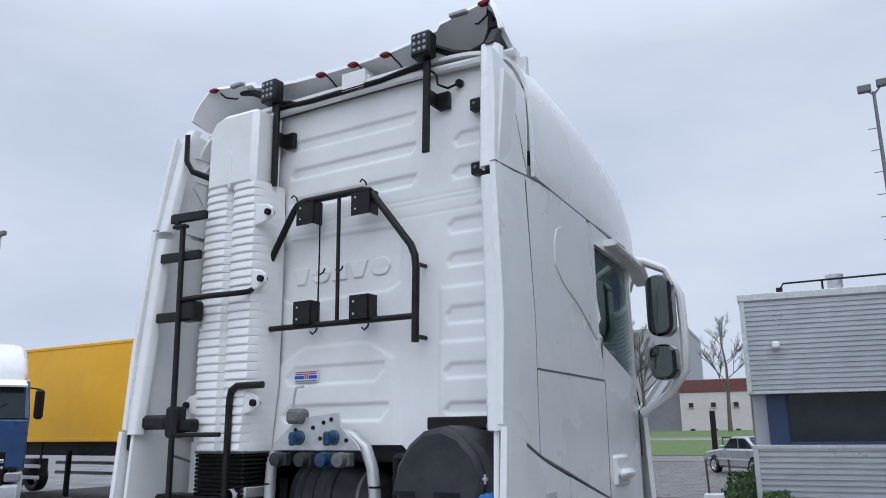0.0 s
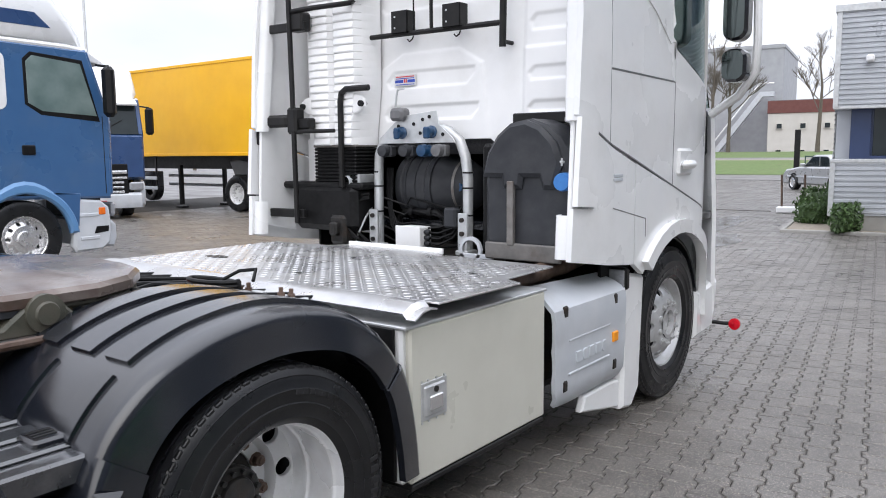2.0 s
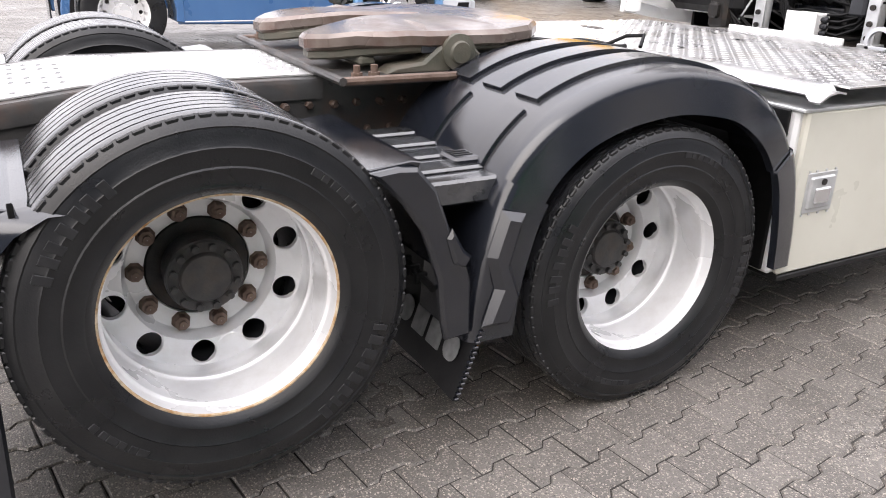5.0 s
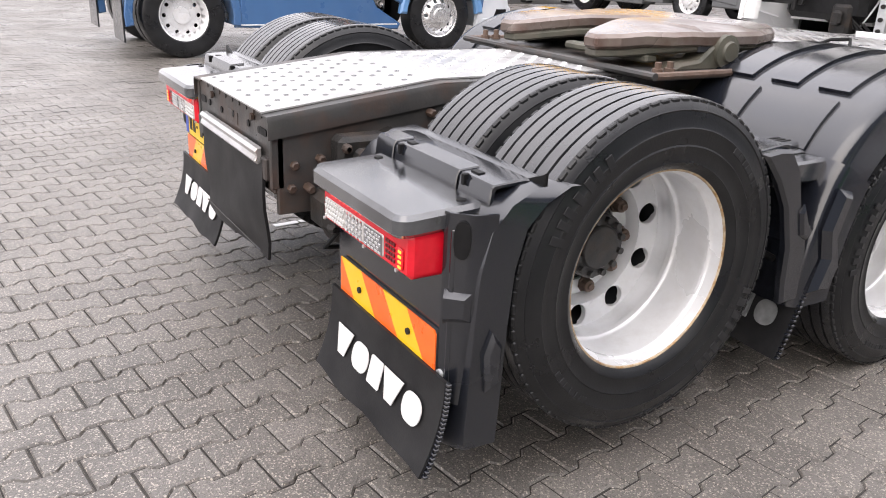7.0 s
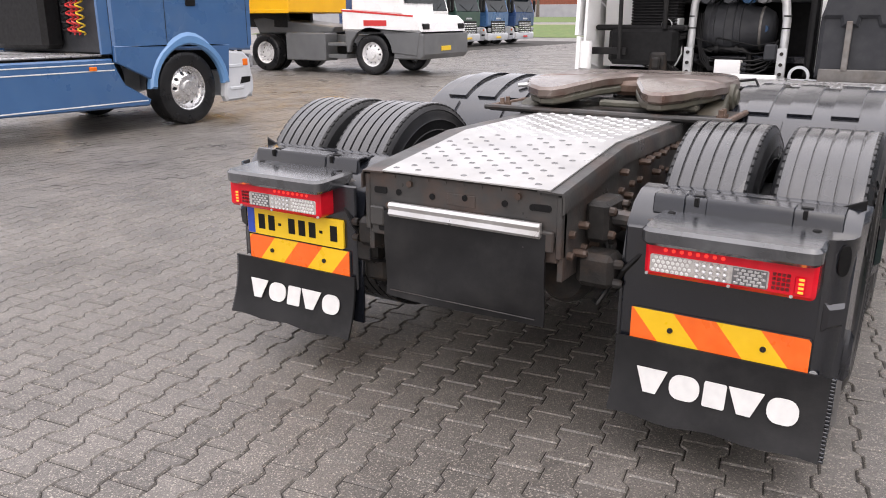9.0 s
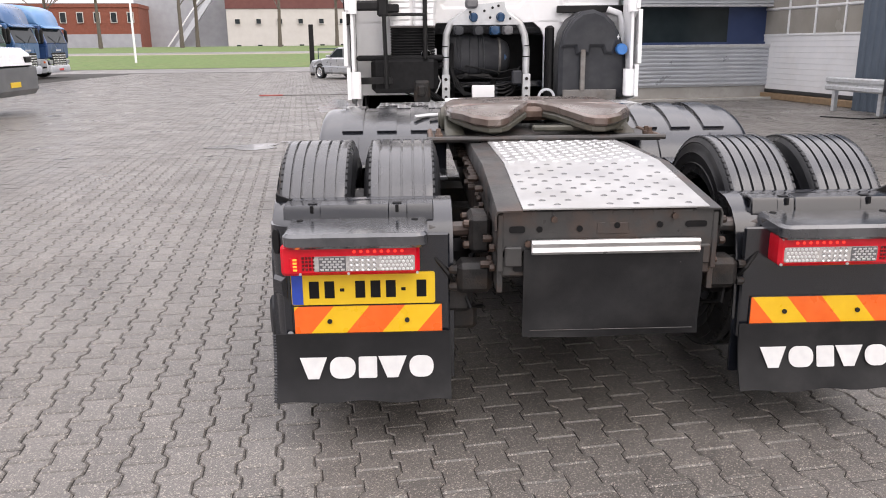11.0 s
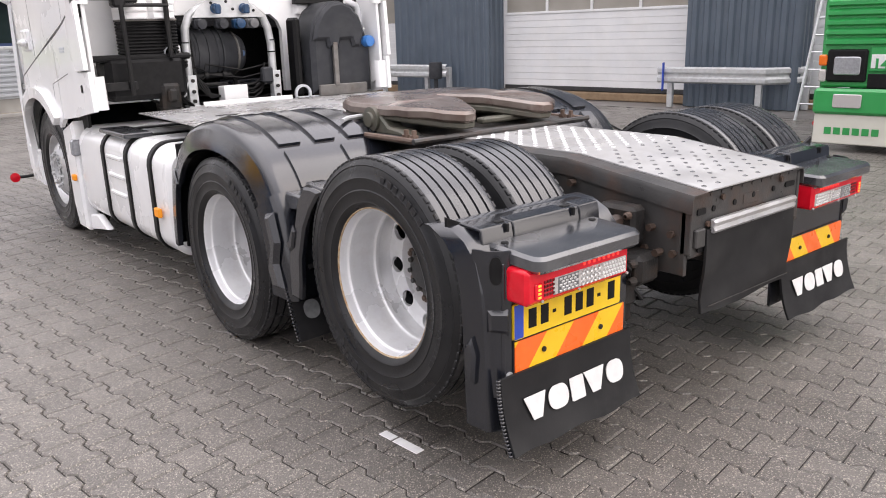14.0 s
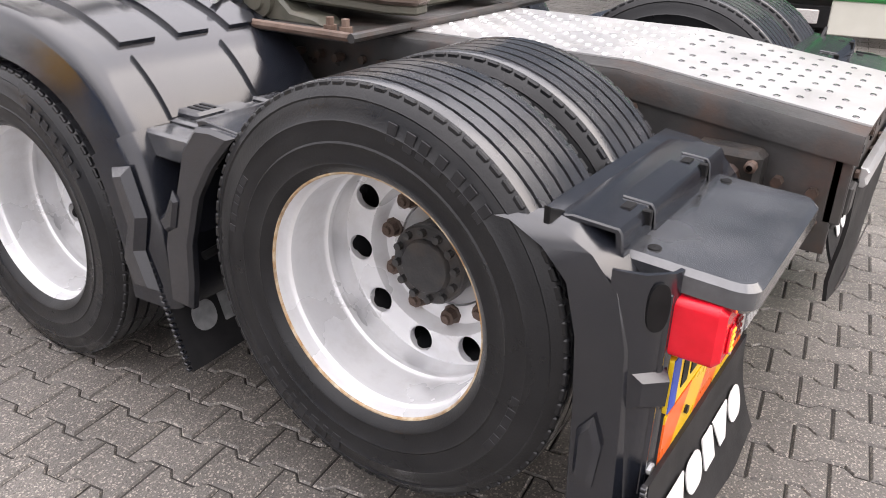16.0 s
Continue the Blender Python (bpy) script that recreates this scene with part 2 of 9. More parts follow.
class Mesh:
    """Collects faces of one mesh."""

    def __init__(self):
        self.v, self.f = [], []

    def add(self, verts, faces):
        k = len(self.v)
        self.v += [tuple(p) for p in verts]
        self.f += [tuple(k + i for i in f) for f in faces]
        return self

    def moved(self, m):
        self.v = [tuple(m @ Vector(p)) for p in self.v]
        return self

    def join(self, other, m=None):
        return self.add([m @ Vector(p) for p in other.v] if m else other.v, other.f)

    def warp(self, fn):
        self.v = [fn(*p) for p in self.v]
        return self

    def box(self, x0, x1, y0, y1, z0, z1, c=0.006):
        c = min(c, abs(x1 - x0) * 0.45, abs(y1 - y0) * 0.45, abs(z1 - z0) * 0.45)
        lo, hi = (x0, y0, z0), (x1, y1, z1)
        vs, idx = [], {}
        for s in [(i, j, k) for i in (0, 1) for j in (0, 1) for k in (0, 1)]:
            for a in range(3):
                p = []
                for q in range(3):
                    e = hi[q] if s[q] else lo[q]
                    if q != a:
                        e += -c if s[q] else c
                    p.append(e)
                idx[s, a] = len(vs)
                vs.append(p)
        fs = []
        for a in range(3):
            b, d = (a + 1) % 3, (a + 2) % 3
            for side in (0, 1):
                loop = []
                for u, w in ((0, 0), (1, 0), (1, 1), (0, 1)):
                    s = [0, 0, 0]
                    s[a], s[b], s[d] = side, u, w
                    loop.append(idx[tuple(s), a])
                fs.append(loop if side else loop[::-1])
            for u in (0, 1):
                for w in (0, 1):
                    s0, s1 = [0, 0, 0], [0, 0, 0]
                    s0[b] = s1[b] = u
                    s0[d] = s1[d] = w
                    s1[a] = 1
                    s0, s1 = tuple(s0), tuple(s1)
                    loop = [idx[s0, b], idx[s1, b], idx[s1, d], idx[s0, d]]
                    fs.append(loop if (u == w) else loop[::-1])
        for s in [(i, j, k) for i in (0, 1) for j in (0, 1) for k in (0, 1)]:
            loop = [idx[s, 0], idx[s, 1], idx[s, 2]]
            fs.append(loop if sum(s) % 2 else loop[::-1])
        return self.add(vs, fs)

    def prism(self, poly, axis, a0, a1, c=0.0, sheet=False):
        """A polygon, given in the two axes that follow `axis` in x, y, z order, drawn out from a0 to a1, its end edges chamfered by c."""
        n = len(poly)
        area = sum(poly[i][0] * poly[(i + 1) % n][1] - poly[(i + 1) % n][0] * poly[i][1] for i in range(n))
        if area < 0:
            poly = poly[::-1]

        def at(p, a):
            return {"x": (a, p[0], p[1]), "y": (p[0], a, p[1]), "z": (p[0], p[1], a)}[axis]

        def inset(d):
            out = []
            for i in range(n):
                p0, p1, p2 = Vector(poly[i - 1]), Vector(poly[i]), Vector(poly[(i + 1) % n])
                e0, e1 = (p1 - p0).normalized(), (p2 - p1).normalized()
                n0, n1 = Vector((-e0.y, e0.x)), Vector((-e1.y, e1.x))
                k = n0 + n1
                out.append(p1 + k * (d / max(0.35, 1 + n0.dot(n1))))
            return out
        if a0 > a1:
            a0, a1 = a1, a0
        rings = [(poly, a0), (poly, a1)] if c <= 0 else [(inset(c), a0), (poly, a0 + c), (poly, a1 - c), (inset(c), a1)]
        vs = [at(p, a) for ring, a in rings for p in ring]
        fs = []
        for r in range(len(rings) - 1):
            for i in range(n):
                j = (i + 1) % n
                fs.append((r * n + i, r * n + j, (r + 1) * n + j, (r + 1) * n + i))
        fs.append(tuple(range(n))[::-1])
        fs.append(tuple((len(rings) - 1) * n + i for i in range(n)))
        if axis == "y":
            fs = [f[::-1] for f in fs]
        return self.add(vs, fs)

    def tube(self, pts, r, n=10, flat=1.0):
        pts = [Vector(p) for p in pts]
        up = None
        vs, fs = [], []
        for i, p in enumerate(pts):
            t = (pts[min(i + 1, len(pts) - 1)] - pts[max(i - 1, 0)]).normalized()
            if up is None:
                up = Vector((0, 0, 1)) if abs(t.z) < 0.9 else Vector((0, 1, 0))
            s = t.cross(up).normalized()
            up = s.cross(t).normalized()
            for k in range(n):
                a = 2 * math.pi * k / n
                vs.append(p + s * (r * math.cos(a)) + up * (r * flat * math.sin(a)))
        for i in range(len(pts) - 1):
            for k in range(n):
                j = (k + 1) % n
                fs.append((i * n + k, i * n + j, (i + 1) * n + j, (i + 1) * n + k))
        fs.append(tuple(range(n))[::-1])
        fs.append(tuple((len(pts) - 1) * n + k for k in range(n)))
        return self.add(vs, [f[::-1] for f in fs])

    def lathe(self, prof, centre=(0, 0, 0), axis="x", n=48, closed=False):
        """A profile of (radius, along) turned about an axis."""
        c = Vector(centre)
        vs, fs, k = [], [], len(prof)
        for i in range(n):
            a = 2 * math.pi * i / n
            for r, h in prof:
                p = {"x": (h, r * math.cos(a), r * math.sin(a)), "y": (r * math.sin(a), h, r * math.cos(a)), "z": (r * math.cos(a), r * math.sin(a), h)}[axis]
                vs.append(c + Vector(p))
        for i in range(n):
            j = (i + 1) % n
            for q in range(k if closed else k - 1):
                w = (q + 1) % k
                fs.append((i * k + q, j * k + q, j * k + w, i * k + w))
        return self.add(vs, fs)

    def disc(self, centre, r, h, axis="x", n=16, c=0.0):
        """A solid round, h thick along its axis, its far edge chamfered by c."""
        return self.lathe([(0.0005, 0), (r, 0), (r, h - c), (r - c, h), (0.0005, h)], centre, axis, n)

    def grid(self, rows):
        n = len(rows[0])
        vs = [p for row in rows for p in row]
        fs = [(i * n + j, i * n + j + 1, (i + 1) * n + j + 1, (i + 1) * n + j) for i in range(len(rows) - 1) for j in range(n - 1)]
        return self.add(vs, fs)


def rounded(x0, x1, z0, z1, r, n=5, corners=(1, 1, 1, 1)):
    """A rectangle with round corners, counted from lower left, anticlockwise."""
    pts = []
    for k, (cx, cz, a) in enumerate(((x0, z0, 180), (x1, z0, 270), (x1, z1, 0), (x0, z1, 90))):
        if not corners[k] or r <= 0:
            pts.append((cx, cz))
            continue
        ox, oz = cx + (r if cx == x0 else -r), cz + (r if cz == z0 else -r)
        for i in range(n + 1):
            t = radians(a + 90 * i / n)
            pts.append((ox + r * math.cos(t), oz + r * math.sin(t)))
    return pts


def thicken(bm, t):
    """Turns a sheet into a plate t thick, closed round its edge."""
    bm.normal_update()
    bm.verts.index_update()
    base = bm.verts[:]
    shift = []
    for v in base:
        k = min([max(0.5, v.normal.dot(f.normal)) for f in v.link_faces] or [1])
        shift.append(v.normal * (t / 2 / k))
    faces = bm.faces[:]
    rim = [(e.link_loops[0].vert.index, e.link_loops[0].link_loop_next.vert.index) for e in bm.edges if len(e.link_faces) == 1]
    back = [bm.verts.new(v.co - d) for v, d in zip(base, shift)]
    for v, d in zip(base, shift):
        v.co += d
    for f in faces:
        bm.faces.new([back[v.index] for v in reversed(f.verts)])
    for a, b in rim:
        bm.faces.new((base[b], base[a], back[a], back[b]))


def link(name, ms, material, smooth=35, thick=0.0):
    me = bpy.data.meshes.new(name)
    me.from_pydata(ms.v, [], ms.f)
    bm = bmesh.new()
    bm.from_mesh(me)
    bmesh.ops.remove_doubles(bm, verts=bm.verts, dist=0.00005)
    bmesh.ops.recalc_face_normals(bm, faces=bm.faces)
    if thick:
        thicken(bm, thick)
    bm.to_mesh(me)
    bm.free()
    if smooth:
        me.shade_smooth()
        me.set_sharp_from_angle(angle=radians(smooth))
    me.materials.append(material)
    return new(name, me)


def thing(name, label, category, at=(0, 0, 0), turn=0.0, group="", kind=""):
    """An empty at a thing's base, to which its parts are fixed."""
    ob = new(name)
    ob.empty_display_size = 0.2
    ob.matrix_basis = pose(*at, 0, 0, turn)
    return tagged(ob, label, category, group, kind)


def part(name, ms, material, parent, label="", thick=0.0, smooth=35):
    """One mesh object under a thing or a part, in its parent's axes."""
    ob = link(name, ms, material, smooth, thick)
    ob.parent = parent
    return tagged(ob, label) if label else ob


def single(name, ms, material, label, category, group="", kind="", at=None, thick=0.0, smooth=35):
    """A thing of one mesh."""
    ob = link(name, ms, material, smooth, thick)
    if at:
        ob.matrix_basis = at
    return tagged(ob, label, category, group, kind)


def panel_mesh(poly, step=0.12):
    """A flat panel over (y, z), cut into a grid so that it can be bent."""
    bm = bmesh.new()
    bm.faces.new([bm.verts.new((0, y, z)) for y, z in poly])
    ys, zs = [p[0] for p in poly], [p[1] for p in poly]
    for lo, hi, co, no in ((min(ys), max(ys), (0, 1, 0), (0, 1, 0)), (min(zs), max(zs), (0, 0, 1), (0, 0, 1))):
        k = int((hi - lo) / step)
        for i in range(1, k + 1):
            q = lo + (hi - lo) * i / (k + 1)
            bmesh.ops.bisect_plane(bm, geom=bm.verts[:] + bm.edges[:] + bm.faces[:], plane_co=[c * q for c in co], plane_no=no)
    out = Mesh()
    bm.verts.index_update()
    out.add([v.co for v in bm.verts], [[v.index for v in f.verts] for f in bm.faces])
    bm.free()
    return out

# ---- large structure: ground, hall, office ----
ASPHALT = surf("damp_paving_far", (0.13, 0.122, 0.115), (0.17, 0.16, 0.152), 1.5, 0.42, 0.14, bump=0.2, bscale=40, dirt=(0.09, 0.085, 0.08), damount=0.5, dscale=0.35)
GRASS = surf("grass", (0.07, 0.12, 0.03), (0.12, 0.17, 0.05), 3, 0.9, 0.05, bump=0.6, bscale=30, dirt=(0.14, 0.12, 0.06), damount=0.4, dscale=0.6)
SLATE = surf("slate_blue_cladding", (0.075, 0.10, 0.13), (0.09, 0.115, 0.145), 2, 0.42, 0.1, dirt=(0.05, 0.065, 0.08), damount=0.3, dscale=1.2)
FRAMEGREY = surf("dark_seal_rubber", (0.02, 0.02, 0.021), (0.035, 0.035, 0.036), 12, 0.6, 0.1)
SHUTTER = surf("white_gate_panel", (0.66, 0.67, 0.68), (0.72, 0.72, 0.72), 3, 0.45, 0.1, dirt=(0.48, 0.46, 0.43), damount=0.25, dscale=1.2)
CLADDING = surf("silver_cladding", (0.44, 0.46, 0.49), (0.52, 0.54, 0.57), 2, 0.34, 0.08, metal=0.35)
NAVY = surf("navy_frame_paint", (0.018, 0.035, 0.095), (0.025, 0.045, 0.115), 3, 0.4, 0.08)
CONCRETE = surf("concrete", (0.30, 0.29, 0.27), (0.38, 0.37, 0.35), 8, 0.75, 0.1, bump=0.3, bscale=60, dirt=(0.18, 0.17, 0.15), damount=0.5, dscale=2)
TIMBER = surf("brown_sill", (0.20, 0.13, 0.075), (0.27, 0.185, 0.11), 10, 0.6, 0.1, bump=0.2)
FROSTED = surf("beige_pane", (0.26, 0.245, 0.215), (0.32, 0.30, 0.265), 2, 0.2, 0.08)

g = Mesh()
g.add([(-600, -600, -0.012), (600, -600, -0.012), (600, 600, -0.012), (-600, 600, -0.012)], [(0, 1, 2, 3)])
single("ground", g, ASPHALT, "damp grey paved yard stretching to the horizon", "ground", kind="structure")

SITE = pose(9.65, 12.0, 0, 0, 0, 8)



def ribbed(width, height, pitch, depth, upright=True):
    """A sheet of trapezoid cladding in the x-z plane, facing -y."""
    ms, pts = Mesh(), []
    total = width if upright else height
    k = int(total / pitch)
    p = total / k
    for i in range(k):
        a = i * p
        pts += [(a, 0), (a + p * 0.34, 0), (a + p * 0.5, -depth), (a + p * 0.84, -depth)]
    pts.append((total, 0))
    if upright:
        rows = [[(a, d, 0) for a, d in pts], [(a, d, height) for a, d in pts]]
    else:
        rows = [[(0, d, a) for a, d in pts], [(width, d, a) for a, d in pts]]
    return ms.grid(rows)


def hall():
    """The workshop: pillars of ribbed cladding with wide sectional gates between them."""
    base = new("workshop_hall")
    base.matrix_basis = SITE
    tagged(base, "slate blue ribbed metal workshop hall with white gates", "building", kind="structure")
    H = 9.0
    wall = Mesh().box(0.3, 9, -24, 26, 0, H, 0.01)
    part("wall", wall, SLATE, base)
    spans = [(-0.62, 2.3), (-7.2, -5.2), (7.9, 10.2), (-14.0, -12.0), (15.2, 17.5)]
    for a, b in spans:
        post = Mesh().box(-0.40, 0.32, a + 0.03, b - 0.03, 0.0, H, 0.01)
        w = b - a
        post.join(ribbed(w, H, 0.22, 0.04), Matrix.Translation((-0.405, b, 0)) @ pose(0, 0, 0, 0, 0, -90))
        post.join(ribbed(0.72, H, 0.18, 0.035), Matrix.Translation((-0.40, a + 0.025, 0)))
        part("pillar", post, SLATE, base, "dark blue ribbed cladding pillar")
    for a, b in ((-5.2, -0.62), (2.3, 7.9), (-12.0, -7.2), (10.2, 15.2), (17.5, 22.5)):
        door = part("gate", Mesh().box(0.10, 0.16, a, b, 0.16, 4.6, 0.004), SHUTTER, base, "white sectional overhead gate")
        rows = 10 if a == 2.3 else 11
        for i in range(rows):
            z = 0.25 + i * 0.136
            part("gate_panel", Mesh().box(0.074, 0.106, a + 0.06, b - 0.06, z + 0.0015, z + 0.1345, 0.004), SHUTTER, door)
        part("rubber_seal", Mesh().box(0.07, 0.12, a + 0.06, b - 0.06, 0.16, 0.25, 0.01), FRAMEGREY, door, "dark rubber seal")
        zw = 0.25 + rows * 0.136
        n = round((b - a) / 1.17)
        for r in range(4):
            for i in range(n):
                p0 = a + 0.1 + (b - a - 0.2) * i / n
                p1 = a + 0.1 + (b - a - 0.2) * (i + 1) / n
                part("pane", Mesh().box(0.085, 0.10, p0 + 0.03, p1 - 0.03, zw + r * 0.66 + 0.04, zw + r * 0.66 + 0.64, 0.003), FROSTED, door, "beige clouded pane")
        for i in range(n + 1):
            p0 = a + 0.1 + (b - a - 0.2) * i / n
            part("mullion", Mesh().box(0.06, 0.11, p0 - 0.03, p0 + 0.03, zw, zw + 2.7, 0.004), SHUTTER, door)
        for z in (zw, zw + 0.66, zw + 1.32, zw + 1.98, zw + 2.64):
            part("rail", Mesh().box(0.058, 0.11, a + 0.07, b - 0.07, z, z + 0.05, 0.004), SHUTTER, door)
        part("sill", Mesh().box(-0.05, 0.28, a, b, 0.0, 0.15, 0.01), TIMBER, base, "brown timber sill under the gate")


hall()


OFF = pose(-0.19, 17.1, 0, 0, 0, 8)


def office():
    """The reception block: ribbed silver cladding in two bands with a strip of dark windows between."""
    base = new("office_building")
    base.matrix_basis = OFF
    tagged(base, "silver ribbed metal office block with dark window band", "building", kind="structure")
    W, D, T = 9.6, 9.4, 4.25
    LOW, SILL, HEAD = 0.33, 1.36, 2.40
    part("wall", Mesh().box(0.62, W, 0.62, D - 0.06, 0.15, T - 0.05, 0.01), CLADDING, base)
    for z0, z1 in ((LOW, SILL), (HEAD, T - 0.05)):
        ms = ribbed(W, z1 - z0, 0.094, 0.032, False)
        ms.v = [(x, y - 0.005, z + z0) for x, y, z in ms.v]
        part("cladding", ms, CLADDING, base, "horizontal silver ribs", thick=0.004)
        part("corner_trim", Mesh().box(-0.045, 0.05, -0.045, 0.05, z0 - 0.02, z1 + 0.02, 0.006), STEEL, base)
        part("band", Mesh().box(0.002, W, 0.002, 0.64, z0, z1, 0.004), CLADDING, base)
    openings = ((0.75, 3.85), (6.0, 8.4))

    def side(y0, y1, z0, z1):
        ms = ribbed(y1 - y0, z1 - z0, 0.094, 0.032, False)
        ms.moved(pose(0, y1, z0, 0, 0, -90))
        ms.v = [(x - 0.005, y, z) for x, y, z in ms.v]
        part("cladding", ms, CLADDING, base, "horizontal silver ribs", thick=0.004)
        part("band", Mesh().box(0.004, 0.64, y0, y1, z0, z1, 0.004), CLADDING, base)
    side(0.0, D, LOW, SILL)
    side(0.0, D, HEAD, T - 0.05)
    for y0, y1 in ((0.62, 0.75), (3.85, 6.0), (8.4, D)):
        side(y0, y1, SILL, HEAD)
    for y0, y1 in openings:
        part("window", Mesh().box(0.30, 0.33, y0, y1, SILL, HEAD, 0.004), DARKGLASS, base, "dark reflecting office window")
        part("window_blind", Mesh().box(0.36, 0.37, y0 + 0.3, y1 - 0.3, SILL, HEAD, 0.003), FROSTED, base, "pale vertical blind")
        for a, b, c, d in ((y0, y0 + 0.07, SILL, HEAD), (y1 - 0.07, y1, SILL, HEAD), (y0 + 0.07, y1 - 0.07, SILL, SILL + 0.07), (y0 + 0.07, y1 - 0.07, HEAD - 0.07, HEAD), ((y0 + y1) / 2 - 0.03, (y0 + y1) / 2 + 0.03, SILL + 0.07, HEAD - 0.07)):
            part("window_frame", Mesh().box(0.26, 0.335, a, b, c, d, 0.004), NAVY, base, "navy blue window frame")
        for y in (y0, y1):
            part("window_reveal", Mesh().box(-0.03, 0.26, y - 0.012, y + 0.012, SILL, HEAD, 0.004), STEEL, base)
        part("sill", Mesh().box(-0.07, 0.28, y0 - 0.03, y1 + 0.03, SILL - 0.02, SILL + 0.025, 0.004), STEEL, base)
        part("window_head", Mesh().box(-0.04, 0.28, y0 - 0.03, y1 + 0.03, HEAD - 0.01, HEAD + 0.03, 0.004), STEEL, base)
    part("roof_edge", Mesh().box(-0.07, W, -0.07, D, T - 0.09, T + 0.05, 0.01), STEEL, base, "grey metal roof edge")
    part("window_trim", Mesh().box(-0.04, W, -0.04, 0.5, HEAD - 0.04, HEAD + 0.01, 0.006), STEEL, base)
    part("sill", Mesh().box(-0.05, W, -0.06, 0.5, SILL - 0.02, SILL + 0.05, 0.006), STEEL, base)
    part("plinth", Mesh().box(0.02, W, 0.02, D, 0, LOW, 0.006), CONCRETE, base, "grey concrete plinth")
    part("corner_post", Mesh().box(0.27, 0.62, 0.20, 0.62, SILL, HEAD, 0.006), NAVY, base, "navy blue corner post")
    for x0, x1 in ((0.66, 2.7), (2.8, 5.2), (5.3, 8.0)):
        part("window", Mesh().box(x0, x1, 0.22, 0.25, SILL + 0.11, HEAD - 0.02, 0.004), DARKGLASS, base, "dark reflecting office window")
    part("window_frame", Mesh().box(0.60, W - 0.2, 0.26, 0.29, SILL, HEAD, 0.003), NAVY, base, "navy blue window frame")
    part("window_frame", Mesh().box(0.60, W - 0.2, 0.20, 0.262, SILL + 0.04, SILL + 0.11, 0.004), NAVY, base)
    part("flue", Mesh().lathe([(0.14, T), (0.14, T + 0.36), (0.165, T + 0.36), (0.165, T + 0.43), (0.001, T + 0.45)], (1.75, 0.7, 0), "z", 20), STEEL, base, "grey roof flue")
    part("lamp_arm", Mesh().tube([(0.75, 0.3, T + 0.18), (0.8, 0.3, T + 0.27), (2.8, 0.3, T + 0.31), (2.9, 0.3, T + 0.2)], 0.020, 8), BLACKMETAL, base)
    for x in (0.72, 2.9):
        part("roof_lamp", Mesh().box(x - 0.06, x + 0.06, 0.24, 0.36, T + 0.10, T + 0.19, 0.01), BLACKMETAL, base)
    part("arm_post", Mesh().tube([(1.5, 0.3, T), (1.5, 0.3, T + 0.29)], 0.02, 8), BLACKMETAL, base)
    part("security_camera", Mesh().box(0.48, 0.62, -0.28, -0.03, 3.20, 3.33, 0.03), WHITE_MATT, base, "small white security camera")


office()

# ---- the white tractor unit ----
FRONT, DRIVE, TAG = 5.23, 1.974, 0.634
truck = thing("tractor_truck", "white three-axle tractor unit with sleeper cab, no trailer", "truck")


def tyre_meshes(r, w, grooves):
    """A tyre about the x axis, its middle at the origin: the walls with fine rings, and the grooved tread."""
    h = w / 2
    side = [(0.281, h - 0.03), (0.298, h - 0.012), (0.306, h - 0.008), (0.311, h - 0.010), (0.345, h - 0.003), (0.349, h - 0.0005), (0.353, h - 0.003), (0.375, h), (0.392, h), (0.395, h + 0.002), (0.399, h - 0.001), (0.42, h - 0.005), (r - 0.034, h - 0.011), (r - 0.030, h - 0.009), (r - 0.026, h - 0.012), (r - 0.010, h - 0.021), (r - 0.002, h - 0.031)]
    tread, t0 = [], h - 0.031
    for gpos in grooves:
        for d, q in ((-0.0048, 0), (-0.0036, -0.014), (0.0036, -0.014), (0.0048, 0)):
            tread.append((r + q, gpos + d))
    tread = sorted([(r - 0.002, t0), (r - 0.002, -t0), (r, t0 - 0.006), (r, -t0 + 0.006)] + tread, key=lambda p: -p[1])
    walls = Mesh().lathe(side, n=72).lathe([(a, -b) for a, b in reversed(side)], n=72)
    return walls, Mesh().lathe(tread, n=72)


def shoulder_mesh(r, w):
    """Small notches along both tread edges."""
    ms = Mesh()
    for k in range(84):
        a = 2 * math.pi * k / 84
        for s in (-1, 1):
            b = Mesh().box(s * (w / 2 - 0.027) - 0.007, s * (w / 2 - 0.027) + 0.007, -0.014, 0.014, r - 0.018, r - 0.0022, 0.003)
            ms.join(b, Matrix.Rotation(a, 4, "X"))
    return ms


